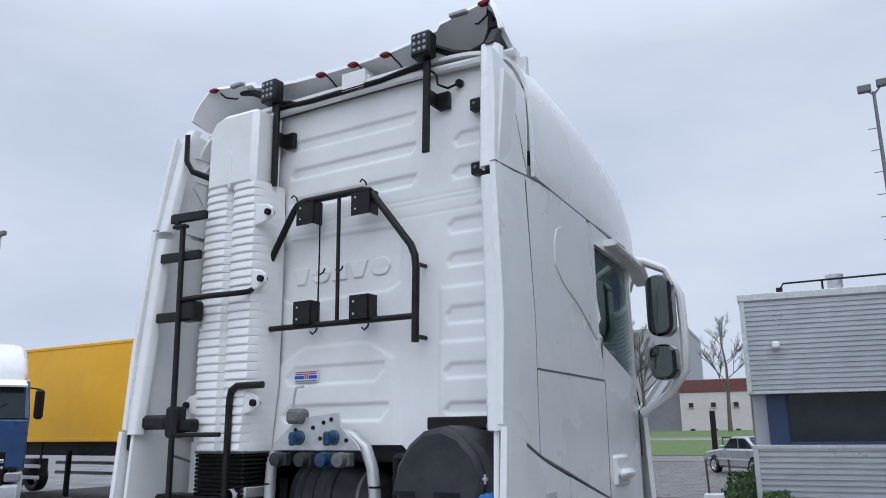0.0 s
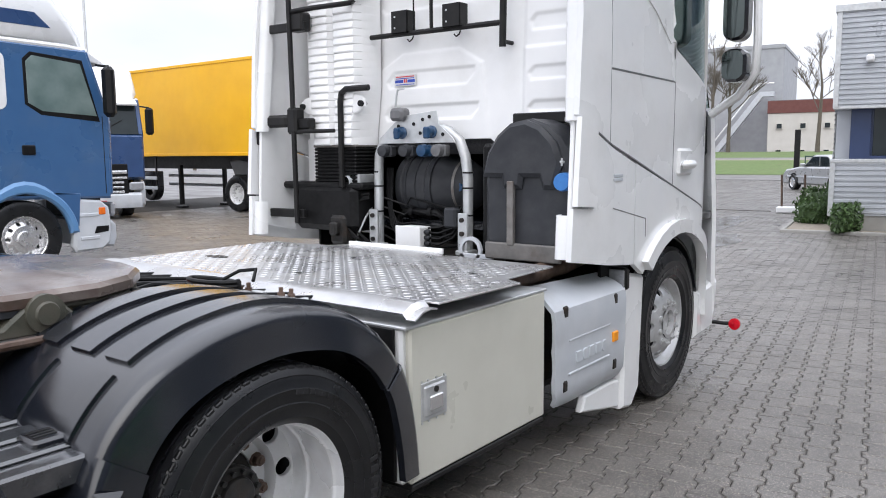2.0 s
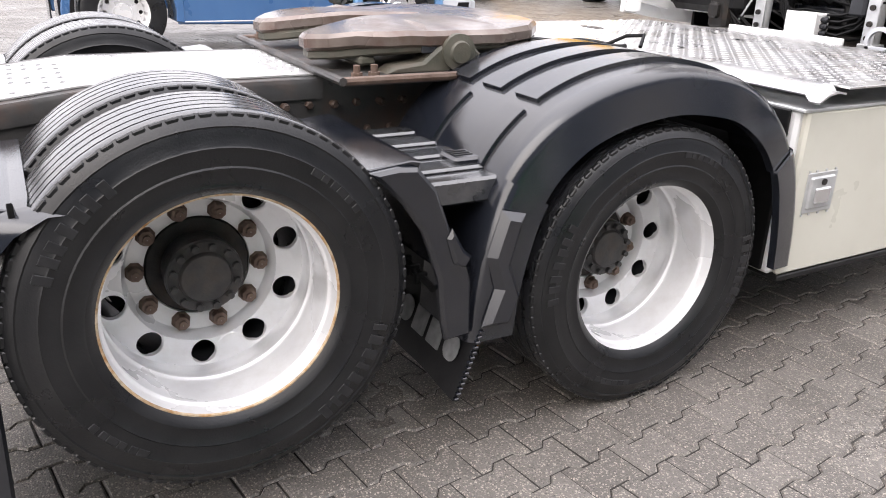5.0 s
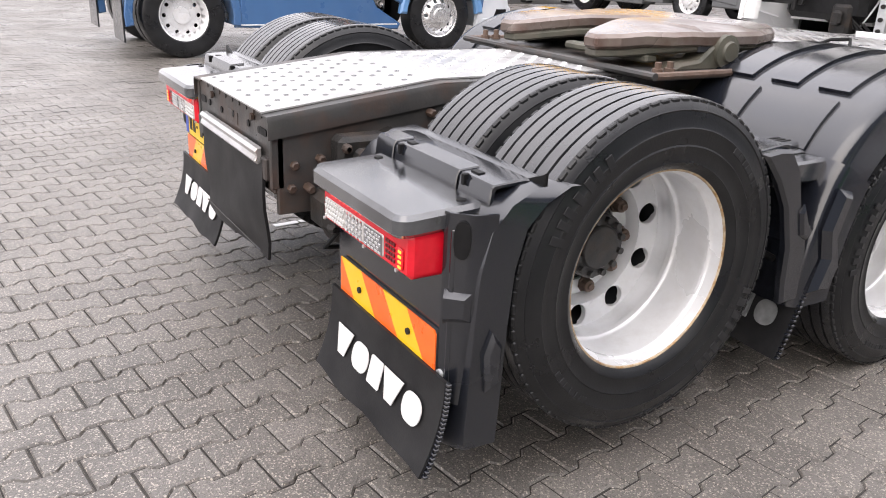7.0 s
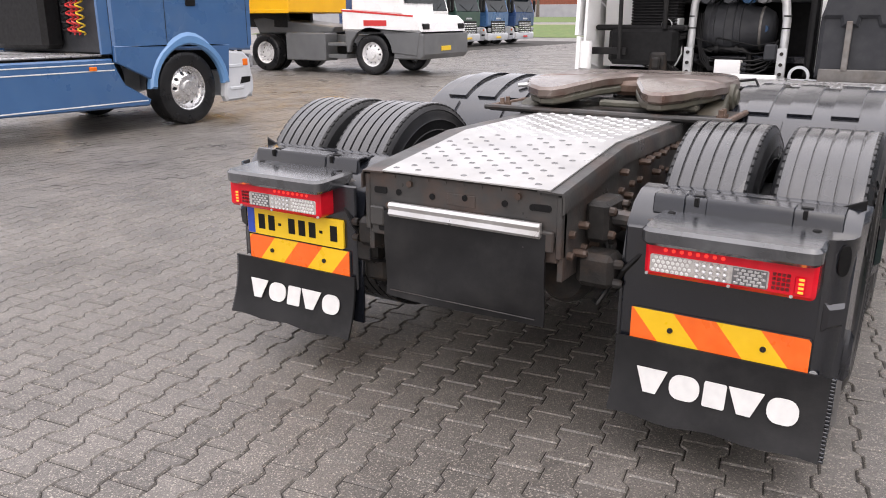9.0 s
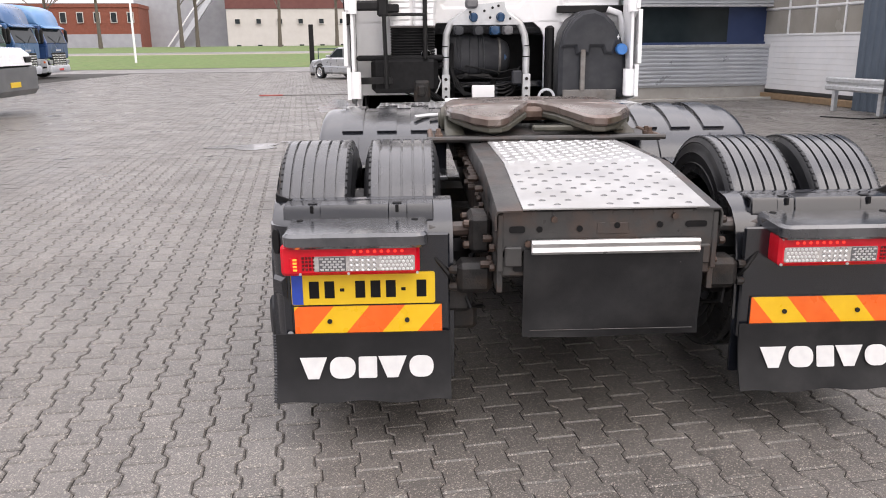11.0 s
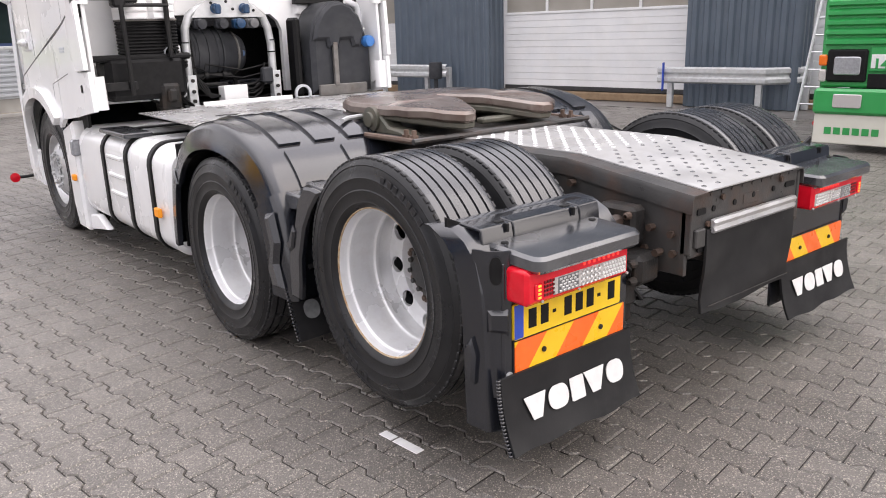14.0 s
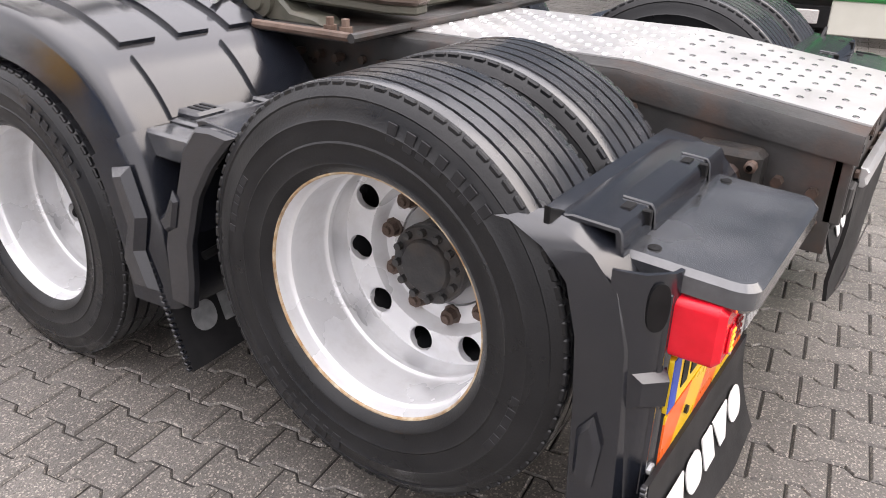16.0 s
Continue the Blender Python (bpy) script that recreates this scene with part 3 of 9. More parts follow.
def holed_disc(ms, r0, r1, rc, hole, depth, holes=10):
    """A ring from r0 to r1 with round holes of radius `hole` on the circle rc; depth(r) is its place along x."""
    def put(r, a):
        return (depth(r), r * math.cos(a), r * math.sin(a))
    half = math.pi / holes
    corners = [math.atan2(s2 * half * rc, e - rc) for e in (r1, r0) for s2 in (1, -1)]
    turns = sorted({round(t % (2 * math.pi), 6) for t in [2 * math.pi * i / 32 for i in range(32)] + corners})
    n = len(turns)
    for k in range(holes):
        a0 = 2 * math.pi * k / holes
        inner, middle, outer = [], [], []
        for t in turns:
            c, s2 = math.cos(t), math.sin(t)
            f = min((r1 - rc) / c if c > 1e-6 else 9, (r0 - rc) / c if c < -1e-6 else 9, half * rc / abs(s2) if abs(s2) > 1e-6 else 9)
            for ring, q in ((inner, hole), (middle, hole + 0.004), (outer, f)):
                ring.append(put(rc + q * c, a0 + q * s2 / rc))
        inner = [(x - 0.003, y, z) for x, y, z in inner]
        back = [(x - 0.018, y, z) for x, y, z in inner]
        rings = back + inner + middle + outer
        ms.add(rings, [(g * n + i, g * n + (i + 1) % n, (g + 1) * n + (i + 1) % n, (g + 1) * n + i) for g in range(3) for i in range(n)])
    return ms


def flip(ms):
    ms.v = [(-x, y, z) for x, y, z in ms.v]
    return ms


def dish_rim(out):
    """A wheel rim about x: its lip at x=0, deep barrel, a disc with ten hand holes that steps in again to the bolted flange. out: +1 or -1, the side that it faces."""
    prof = [(0.286, -0.012), (0.288, 0.0), (0.2845, 0.006), (0.280, 0.004), (0.2765, -0.010), (0.2755, -0.026), (0.2735, -0.031), (0.2675, -0.035), (0.2665, -0.042), (0.2680, -0.050), (0.2715, -0.130), (0.2725, -0.150), (0.2700, -0.156), (0.2650, -0.160), (0.2640, -0.170), (0.2665, -0.178), (0.2725, -0.190), (0.2740, -0.222), (0.2700, -0.236), (0.268, -0.237)]
    ms = Mesh().lathe(prof, n=72)
    holed_disc(ms, 0.198, 0.268, 0.2335, 0.033, lambda r: -0.237 - 0.007 * (0.268 - r) / 0.070)
    ms.lathe([(0.198, -0.244), (0.194, -0.252), (0.188, -0.278), (0.183, -0.286), (0.150, -0.288), (0.138, -0.290), (0.136, -0.305)], n=72)
    return flip(ms) if out < 0 else ms


def front_rim(out):
    """A steering wheel's rim: shallow dish, disc bulging outwards, round holes."""
    prof = [(0.286, -0.012), (0.288, 0.0), (0.282, 0.006), (0.273, 0.002), (0.267, -0.02), (0.258, -0.042), (0.246, -0.052), (0.240, -0.050), (0.236, -0.045)]
    ms = Mesh().lathe(prof, n=72)
    holed_disc(ms, 0.170, 0.236, 0.203, 0.023, lambda r: 0.008 - 0.053 * ((r - 0.170) / 0.066) ** 1.5)
    ms.lathe([(0.170, 0.008), (0.158, 0.016), (0.135, 0.02), (0.1, 0.02)], n=72)
    return flip(ms) if out < 0 else ms


def hub_mesh(out, deep=True):
    ms = Mesh().lathe([(0.001, -0.190), (0.062, -0.190), (0.066, -0.194), (0.068, -0.203), (0.094, -0.206), (0.099, -0.211), (0.100, -0.232), (0.094, -0.236), (0.096, -0.30)] if deep else [(0.001, 0.0), (0.056, 0.0), (0.075, -0.01), (0.08, 0.03), (0.1, 0.028)], n=40)
    return flip(ms) if out < 0 else ms


def nut_mesh(out, ring, x):
    ms = Mesh().lathe([(0.026, x - 0.004), (0.026, x + 0.003), (0.0215, x + 0.006), (0.020, x + 0.026), (0.012, x + 0.029), (0.011, x + 0.037), (0.001, x + 0.038)], (0, 0, 0), n=8)
    if out < 0:
        ms.v = [(-a, y, z) for a, y, z in ms.v]
    return ms


def wheel_at(parent, y, z, lip, r, dual, side, mats=(RUBBER, TREAD, RIM), mirror_x=0.0, lean=0.0, rusty=False):
    """One end of an axle: an outer wheel, and the twin behind it. lip: the place of the rim's lip from the middle."""
    w = 0.305 if dual else 0.315
    hub = new("wheel")
    hub.parent = parent
    hub.matrix_basis = pose(mirror_x + side * lip, y, z, lean, 0, 0)
    tagged(hub, "dusty black truck tyre on silver steel rim", "wheel")
    tx = side * (-(w / 2) + 0.035)
    grooves = (-0.088, -0.045, 0.0, 0.045, 0.088)

    def tyre(shift, name):
        t, g2 = tyre_meshes(r, w, grooves)
        for ms in (t, g2):
            ms.v = [(a + tx + shift, b, c) for a, b, c in ms.v]
        ob = part(name, t, mats[0], hub)
        part("tread", g2, mats[1], hub)
        return ob
    tyre(0, "tyre")
    # raised makers' lettering on the wall, as plain blocks
    for a0, n2, rr in ((200, 8, 0.40), (20, 7, 0.40), (110, 6, 0.385), (290, 6, 0.385)):
        for i in range(n2):
            mk = Mesh().box(-0.0012, 0.0022, -0.008 - 0.006 * ((i * 7 + n2) % 3) / 2, 0.008 + 0.006 * ((i * 5 + 1) % 3) / 2, -0.020 if rr > 0.39 else -0.009, 0.020 if rr > 0.39 else 0.009, 0.001)
            mk.moved(Matrix.Translation((side * (w / 2) + tx, 0, 0)) @ Matrix.Rotation(radians(a0 + i * (5.5 if rr > 0.39 else 4)), 4, "X") @ Matrix.Translation((0, 0, rr)))
            part("raised_mark", mk, RUBBERMARK, hub)
    sh = shoulder_mesh(r, w)
    sh.v = [(a + tx, b, c) for a, b, c in sh.v]
    tagged(part("tread_edge", sh, mats[0], hub), kind="stuff")
    part("rim", dish_rim(side) if dual else front_rim(side), mats[2], hub)
    if rusty:
        part("rim_edge", Mesh().lathe([(0.2780, side * 0.0035), (0.2805, side * 0.0080), (0.2870, side * 0.0082), (0.2905, side * 0.003), (0.2908, side * -0.006)], n=64), RIMRUST, hub, "rusty rim edge")
    hm = hub_mesh(side, dual)
    cap = part("hub", hm, HUBCAP if dual else mats[2], hub)
    if dual:
        drum = Mesh().lathe([(0.094, -0.292), (0.118, -0.288), (0.132, -0.291), (0.1365, -0.298), (0.137, -0.310)], n=40)
        part("hub_drum", flip(drum) if side < 0 else drum, HUB if side > 0 or not rusty else RIMGREY, hub)
    hub_bolt = None
    for i in range(12):
        a = 2 * math.pi * i / 12
        if hub_bolt is None:
            bm = Mesh().disc((0, 0, 0), 0.010, 0.016, n=8)
            one = hub_bolt = part("hub_bolt", flip(bm) if side < 0 else bm, HUBCAP if dual else mats[2], cap)
        else:
            one = hub_bolt.copy()
            scene.collection.objects.link(one)
        one.matrix_basis = Matrix.Translation((side * (-0.206 if dual else -0.012), (0.083 if dual else 0.073) * math.cos(a), (0.083 if dual else 0.073) * math.sin(a)))
    nut = part("wheel_nut", nut_mesh(side, 0, -0.288 if dual else 0.004), RUST if dual else mats[2], hub)
    ring = 0.161 if dual else 0.132
    for i in range(10):
        a = 2 * math.pi * (i + 0.5) / 10
        one = nut if i == 0 else nut.copy()
        if i:
            scene.collection.objects.link(one)
        one.matrix_basis = Matrix.Translation((0, ring * math.cos(a), ring * math.sin(a)))
    if dual:
        tyre(-side * 0.345, "inner_tyre")
        sh2 = shoulder_mesh(r, w)
        sh2.v = [(a + tx - side * 0.345, b, c) for a, b, c in sh2.v]
        tagged(part("tread_edge", sh2, mats[0], hub), kind="stuff")
        # rim and widened drum coloured rubber black, imitating shade behind the hand holes
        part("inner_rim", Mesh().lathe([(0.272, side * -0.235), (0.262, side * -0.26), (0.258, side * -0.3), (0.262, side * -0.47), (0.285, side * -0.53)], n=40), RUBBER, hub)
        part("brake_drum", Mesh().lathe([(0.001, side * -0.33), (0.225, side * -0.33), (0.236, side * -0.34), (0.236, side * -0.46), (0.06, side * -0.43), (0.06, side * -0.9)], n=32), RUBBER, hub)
    return hub


for s in (1, -1):
    wheel_at(truck, TAG, 0.606, 1.181, 0.470, True, s, lean=14.5 if s > 0 else -7.5, rusty=True)
    wheel_at(truck, DRIVE, 0.466, 1.178, 0.466, True, s, lean=40 if s > 0 else 5)
    wheel_at(truck, FRONT, 0.485, 1.13, 0.487, False, s, (RUBBER, TREAD, FRONTRIM))

# chassis
RUSTDARK = surf("dark_rusty_bolt", (0.030, 0.022, 0.018), (0.075, 0.045, 0.032), 24, 0.55, 0.15, bump=0.3, bscale=120)
RAILX = 0.385
for s in (1, -1):
    rail = Mesh()
    prof = [(-0.11, 0.62), (-0.11, 0.90), (0.45, 0.985), (1.3, 0.985), (2.4, 0.97), (5.9, 0.97), (5.9, 0.70), (2.6, 0.66), (1.2, 0.66), (0.5, 0.62)]
    rail.prism(prof, "x", s * (RAILX - 0.02), s * RAILX, 0.002)
    rail.prism([(-0.11, 0.895), (0.45, 0.98), (2.4, 0.98), (2.4, 0.99), (0.45, 0.992), (-0.11, 0.907)], "x", s * (RAILX - 0.09), s * (RAILX + 0.004), 0.002)
    part("frame_rail", rail, FRAMEPAINT, truck, "dark worn chassis rail with rust runs")
    bolt = None
    rng = random.Random(4)
    low = [(-0.07, 0.70), (-0.02, 0.70), (0.05, 0.70), (0.13, 0.69), (-0.06, 0.77), (0.02, 0.785), (0.10, 0.78), (0.17, 0.80), (0.40, 0.69), (0.40, 0.76), (0.40, 0.83), (0.40, 0.90), (0.47, 0.72), (0.47, 0.80), (0.30, 0.70)]
    for y, z in low + [(0.62 + 0.085 * i, 0.905) for i in range(21)] + [(1.0 + 0.085 * i, 0.81) for i in range(14)] + [(0.52 + 0.095 * i, 0.835) for i in range(5)]:
        if rng.random() < 0.85:
            if bolt is None:
                one = bolt = part("rail_bolt", Mesh().disc((0, 0, 0) if s > 0 else (-0.022, 0, 0), 0.014, 0.020, n=6, c=0.004), RUSTDARK, truck)
            else:
                one = bolt.copy()
                scene.collection.objects.link(one)
            one.matrix_basis = Matrix.Translation((s * RAILX, y, z)) @ Matrix.Diagonal((rng.choice((1.0, 1.0, 1.7, 2.3)), 1, 1, 1))
part("end_crossmember", Mesh().box(-0.37, 0.37, -0.125, -0.10, 0.77, 0.915, 0.004).box(-0.37, 0.37, -0.12, -0.05, 0.68, 0.75, 0.006), FRAMEPAINT, truck, "dark steel end crossmember")
for y in (0.3, 1.3, 2.4, 3.4):
    part("crossmember", Mesh().box(-0.37, 0.37, y - 0.06, y + 0.06, 0.72, 0.9, 0.01), FRAMEPAINT, truck)
YELLOW_REFLECT = surf("yellow_reflector", (0.85, 0.50, 0.01), (0.9, 0.55, 0.02), 20, 0.3, 0.05, coat=0.4)
ORANGE_REFLECT = surf("orange_reflector", (0.90, 0.13, 0.01), (0.95, 0.16, 0.02), 20, 0.3, 0.05, coat=0.4)
REDLENS = surf("red_lens", (0.62, 0.006, 0.018), (0.72, 0.010, 0.026), 30, 0.16, 0.05, coat=0.25, spec=0.35)
CLEARLENS = surf("clear_lens", (0.46, 0.44, 0.43), (0.62, 0.60, 0.58), 90, 0.15, 0.05, metal=0.3)
DARKRED = surf("dark_red_cell", (0.10, 0.004, 0.006), (0.14, 0.006, 0.008), 30, 0.3, 0.05)
AMBERGLOW = glow("lit_amber_led", (1.0, 0.22, 0.03), 1.3)
REDGLOW = glow("lit_red_led", (0.95, 0.03, 0.02), 0.9)
MARKERRED = surf("dull_red_lens", (0.16, 0.006, 0.01), (0.22, 0.01, 0.015), 30, 0.2, 0.05)
AMBER = glow("amber_marker", (0.75, 0.26, 0.01), 0.12)
BLUECAP = surf("blue_cap", (0.007, 0.035, 0.085), (0.011, 0.055, 0.13), 20, 0.35, 0.08)
FILLERBLUE = surf("pale_blue_cap", (0.03, 0.15, 0.42), (0.045, 0.19, 0.5), 20, 0.35, 0.08)
DARKGREY = surf("charcoal_plastic", (0.030, 0.032, 0.037), (0.044, 0.046, 0.051), 10, 0.45, 0.1, bump=0.15, bscale=300, dirt=(0.07, 0.07, 0.07), damount=0.25, dscale=5, spec=0.22)
LAMPGREY = surf("lamp_glass", (0.30, 0.31, 0.33), (0.42, 0.43, 0.45), 50, 0.2, 0.05, metal=0.4)
PRINT = surf("white_print", (0.62, 0.62, 0.62), (0.70, 0.70, 0.69), 30, 0.5, 0.08)
PRINTGREY = surf("faded_grey_print", (0.14, 0.145, 0.15), (0.24, 0.245, 0.25), 30, 0.5, 0.08)
PLATE = surf("yellow_plate", (0.80, 0.52, 0.02), (0.84, 0.56, 0.03), 20, 0.35, 0.05)
INKBLUE = surf("blue_print", (0.02, 0.06, 0.40), (0.03, 0.08, 0.45), 30, 0.4, 0.05)
INKRED = surf("red_print", (0.55, 0.03, 0.03), (0.6, 0.04, 0.04), 30, 0.4, 0.05)
SEAT = surf("grey_cloth", (0.05, 0.05, 0.055), (0.08, 0.08, 0.085), 60, 0.9, 0.05, bump=0.3, bscale=400)
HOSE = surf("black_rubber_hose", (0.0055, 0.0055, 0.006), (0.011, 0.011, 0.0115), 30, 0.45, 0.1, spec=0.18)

# -- cab --


def stretch(x, y, z):
    """From the cab's drawing to its place behind the front axle."""
    along = 3.63 + (y - 3.63) * 0.752 if y < 4.135 else 4.01 + (y - 4.135) * 1.108
    return (x * 0.965, along, z - 0.025 + max(0.0, z - 1.05) * 0.036 - max(0.0, z - 2.0) * 0.055)


def tuck(s):
    """Bends a flat side into the cab's: drawn in towards the roof and the front corner."""
    def fn(x, y, z):
        k = 1.25 + x
        if z > 2.9:
            k -= 0.07 * ((z - 2.9) / 0.85) ** 2
        if y > 5.3:
            k -= 0.30 * ((y - 5.3) / 0.6) ** 2
        if y < 4.0:
            k -= 0.02 * (4.0 - y) / 0.4
        if y < 4.3 and z > 2.2:
            k -= 0.055 * min(1.0, (z - 2.2) / 0.8) * min(1.0, (4.3 - y) / 0.25)
        return stretch(s * k, y, z)
    return fn


cab = new("cab")
cab.parent = truck
cab.matrix_basis = pose(0.0, 0.18, 0.013)
tagged(cab, "tall white sleeper cab")


def side_panel(name, poly, s, material=WHITE, out=0.0, parent=cab, thick=0.03, label=""):
    ms = panel_mesh(poly)
    ms.v = [(out, y, z) for _, y, z in ms.v]
    return part(name, ms.warp(tuck(s)), material, parent, label, thick=thick, smooth=40)


def arc(cy, cz, r, a0, a1, n=10, rz=None):
    return [(cy + r * math.cos(radians(a0 + (a1 - a0) * i / n)), cz + (rz or r) * math.sin(radians(a0 + (a1 - a0) * i / n))) for i in range(n + 1)]


MIRROR = surf("mirror_glass", (0.10, 0.12, 0.12), (0.12, 0.14, 0.14), 3, 0.04, 0.01, metal=0.9)
for s in (1, -1):
    side_panel("flap_lower", [(3.63, 1.05), (4.42, 0.96), (4.42, 1.50), (3.92, 1.655), (3.90, 1.29), (3.65, 1.30)], s)
    side_panel("flap_step", [(3.655, 1.31), (3.89, 1.30), (3.91, 1.66), (3.70, 1.725)], s, out=0.02)
    side_panel("flap", [(3.705, 1.735), (3.91, 1.675), (4.125, 1.61), (4.135, 2.90), (3.80, 2.905)], s)
    side_panel("flap_top", [(3.80, 2.915), (4.16, 2.91), (4.20, 3.36), (4.12, 3.46), (3.90, 3.53)], s)
    side_panel("hatch", [(4.135, 1.605), (4.91, 1.375), (4.92, 1.955), (4.135, 1.965)], s)
    side_panel("rear_quarter", [(4.135, 1.973), (4.92, 1.963), (4.79, 2.79), (4.78, 2.84), (4.145, 2.90)], s)
    side_panel("quarter_relief", [(4.36, 2.50), (4.44, 2.42), (4.62, 2.33), (4.84, 2.17), (4.77, 2.60), (4.73, 2.68), (4.66, 2.71), (4.46, 2.72), (4.39, 2.69), (4.36, 2.62)], s, out=0.006, thick=0.03)
    side_panel("door_lower", [(4.92, 1.372), (5.74, 1.12), (5.76, 1.72), (5.55, 1.92), (4.93, 2.15)], s, parent=cab)
    side_panel("door_pillar", [(4.928, 2.16), (4.875, 2.19), (4.87, 2.72), (4.81, 2.83), (4.80, 2.80), (4.925, 1.97)], s)
    side_panel("door_header", [(4.87, 2.725), (5.40, 2.675), (5.45, 2.76), (4.82, 2.84)], s)
    side_panel("front_pillar", [(5.405, 2.67), (5.45, 2.75), (5.60, 2.2), (5.74, 1.76), (5.55, 1.935)], s)
    side_panel("window_seal", [(4.865, 2.735), (5.41, 2.685), (5.57, 1.915), (4.86, 2.165)], s, BLACK, out=-0.022, thick=0.01)
    side_panel("lower_front", [(4.43, 0.96), (4.43, 1.50), (4.92, 1.36), (5.74, 1.11), (5.80, 0.45), (5.60, 0.45)] + arc(5.0, 0.505, 0.60, 0, 140, 12), s)
    side_panel("arch_trim", arc(5.0, 0.505, 0.66, -5, 136, 14) + arc(5.0, 0.505, 0.58, 136, -5, 14), s, out=0.03, thick=0.05)
    g_ms = panel_mesh([(4.90, 2.70), (5.37, 2.655), (5.52, 1.96), (4.89, 2.19)])
    g_ms.v = [(-0.004, y, z) for _, y, z in g_ms.v]
    win = part("door_window", g_ms.warp(tuck(s)), GLASS, cab, "green-tinted side window", thick=0.006)
    win.visible_shadow = False
    h = Mesh().box(0.03, 0.075, 4.98, 5.17, 1.46, 1.51, 0.02).box(0.0, 0.034, 4.97, 5.18, 1.42, 1.58, 0.015)
    part("door_handle", h.warp(tuck(s)), WHITE, cab, "recessed white door handle")
    part("badge", Mesh().box(0.016, 0.02, 4.17, 4.27, 1.415, 1.43, 0.001).box(0.016, 0.02, 4.17, 4.27, 1.435, 1.45, 0.001).warp(tuck(s)), SILVERGREY, cab)
    part("inner_flap", Mesh().prism([(3.70, 1.12), (4.12, 1.06), (4.12, 3.4), (3.95, 3.42), (3.83, 2.9)], "x", s * 1.185, s * 1.21, 0.006).warp(stretch), WHITE_MATT, cab, "bare inner face of the side deflector")
    # mirrors on their arm
    mir = part("mirror_arm", Mesh().tube([(s * 1.22, 5.38, 2.74), (s * 1.34, 5.46, 2.73), (s * 1.47, 5.50, 2.67), (s * 1.545, 5.52, 2.5), (s * 1.55, 5.53, 2.25), (s * 1.54, 5.54, 2.05), (s * 1.42, 5.58, 1.91), (s * 1.22, 5.62, 1.80)], 0.028, 10).warp(stretch), WHITE, cab, "white mirror bracket")
    for z0, z1, r in ((2.24, 2.62, 0.07), (1.98, 2.19, 0.06)):
        sh = Mesh().prism(rounded(min(s * 1.37, s * 1.53), max(s * 1.37, s * 1.53), z0, z1, r), "y", 5.36, 5.50, 0.03).warp(stretch)
        part("mirror_housing", sh, BLACK, mir, "black mirror housing")
        part("mirror_glass", Mesh().prism(rounded(min(s * 1.383, s * 1.517), max(s * 1.383, s * 1.517), z0 + 0.015, z1 - 0.015, r - 0.015), "y", 5.352, 5.358).warp(stretch), MIRROR, mir, "mirror glass")
    part("sun_deflector", Mesh().prism([(5.02, 2.78), (5.5, 2.72), (5.62, 2.62), (5.60, 2.60), (5.46, 2.67), (5.02, 2.74)], "x", s * 1.23, s * 1.34, 0.015).warp(stretch), WHITE, cab, "white side visor")
    part("step", Mesh().prism([(5.50, 0.30), (5.82, 0.32), (5.9, 0.66), (5.86, 0.66), (5.62, 0.62), (5.5, 0.62)], "x", s * 0.95, s * 1.21, 0.02).warp(stretch), WHITE, cab)
    part("wheel_housing", Mesh().prism(arc(5.0, 0.505, 0.565, -8, 150, 14) + arc(5.0, 0.505, 0.545, 150, -8, 14), "x", s * 0.55, s * 1.19, 0.003).warp(stretch), BLACK, cab)
    stalk = part("marker_stalk", Mesh().tube([(s * 1.17, 5.8, 0.36), (s * 1.28, 5.86, 0.345), (s * 1.33, 5.88, 0.345)], 0.014, 8).warp(stretch), HOSE, cab)
    part("marker_lamp", Mesh().lathe([(0.001, 0.0), (0.034, 0.0), (0.042, -0.012), (0.042, -0.03), (0.001, -0.035)], (s * 1.355, 5.89, 0.345), "y", 20).warp(stretch), REDLENS, stalk, "red round marker lamp")

# grey for strips that imitate the shadow in the panel gaps
SEAM = surf("gap_shadow_grey", (0.14, 0.14, 0.145), (0.19, 0.19, 0.195), 20, 0.8, 0.05, spec=0.2)


def seam(pts, s, w=0.007, out=0.0145):
    """A narrow dark strip along a line of the cab's side, painting the shadow of a panel gap."""
    ms = Mesh()
    for (ya, za), (yb, zb) in zip(pts, pts[1:]):
        d = Vector((yb - ya, zb - za)).normalized() * (w / 2)
        n = Vector((-d.y, d.x))
        k = max(1, int(math.hypot(yb - ya, zb - za) / 0.08))
        for i in range(k):
            a = Vector((ya, za)).lerp(Vector((yb, zb)), i / k)
            b = Vector((ya, za)).lerp(Vector((yb, zb)), (i + 1) / k)
            ms.add([(out, *(a - n)), (out, *(b - n)), (out, *(b + n)), (out, *(a + n))], [(0, 1, 2, 3)])
    part("panel_gap", ms.warp(tuck(s)), SEAM, cab, thick=0.004)


for s in (1, -1):
    seam([(4.13, 1.966), (4.922, 1.956)], s)
    seam([(4.922, 1.956), (4.915, 1.37)], s, 0.005)
    seam([(4.128, 1.965), (4.128, 1.60)], s, 0.004)
    seam([(4.14, 2.88), (4.13, 1.98)], s, 0.003)
    seam([(3.91, 1.667), (4.40, 1.525), (4.92, 1.366), (5.74, 1.116)], s, 0.007)
    seam([(3.80, 2.91), (4.14, 2.906), (4.78, 2.845), (5.40, 2.79)], s, 0.006)
    seam([(4.16, 2.905), (4.10, 3.2), (4.02, 3.42)], s, 0.005)
    seam([(4.17, 1.28), (4.56, 1.20), (4.56, 1.10)], s, 0.006)

# rear wall: pressed sheet with recessed panels, and its opening below
CABREAR = Matrix.Translation((0, -0.18, -0.013))


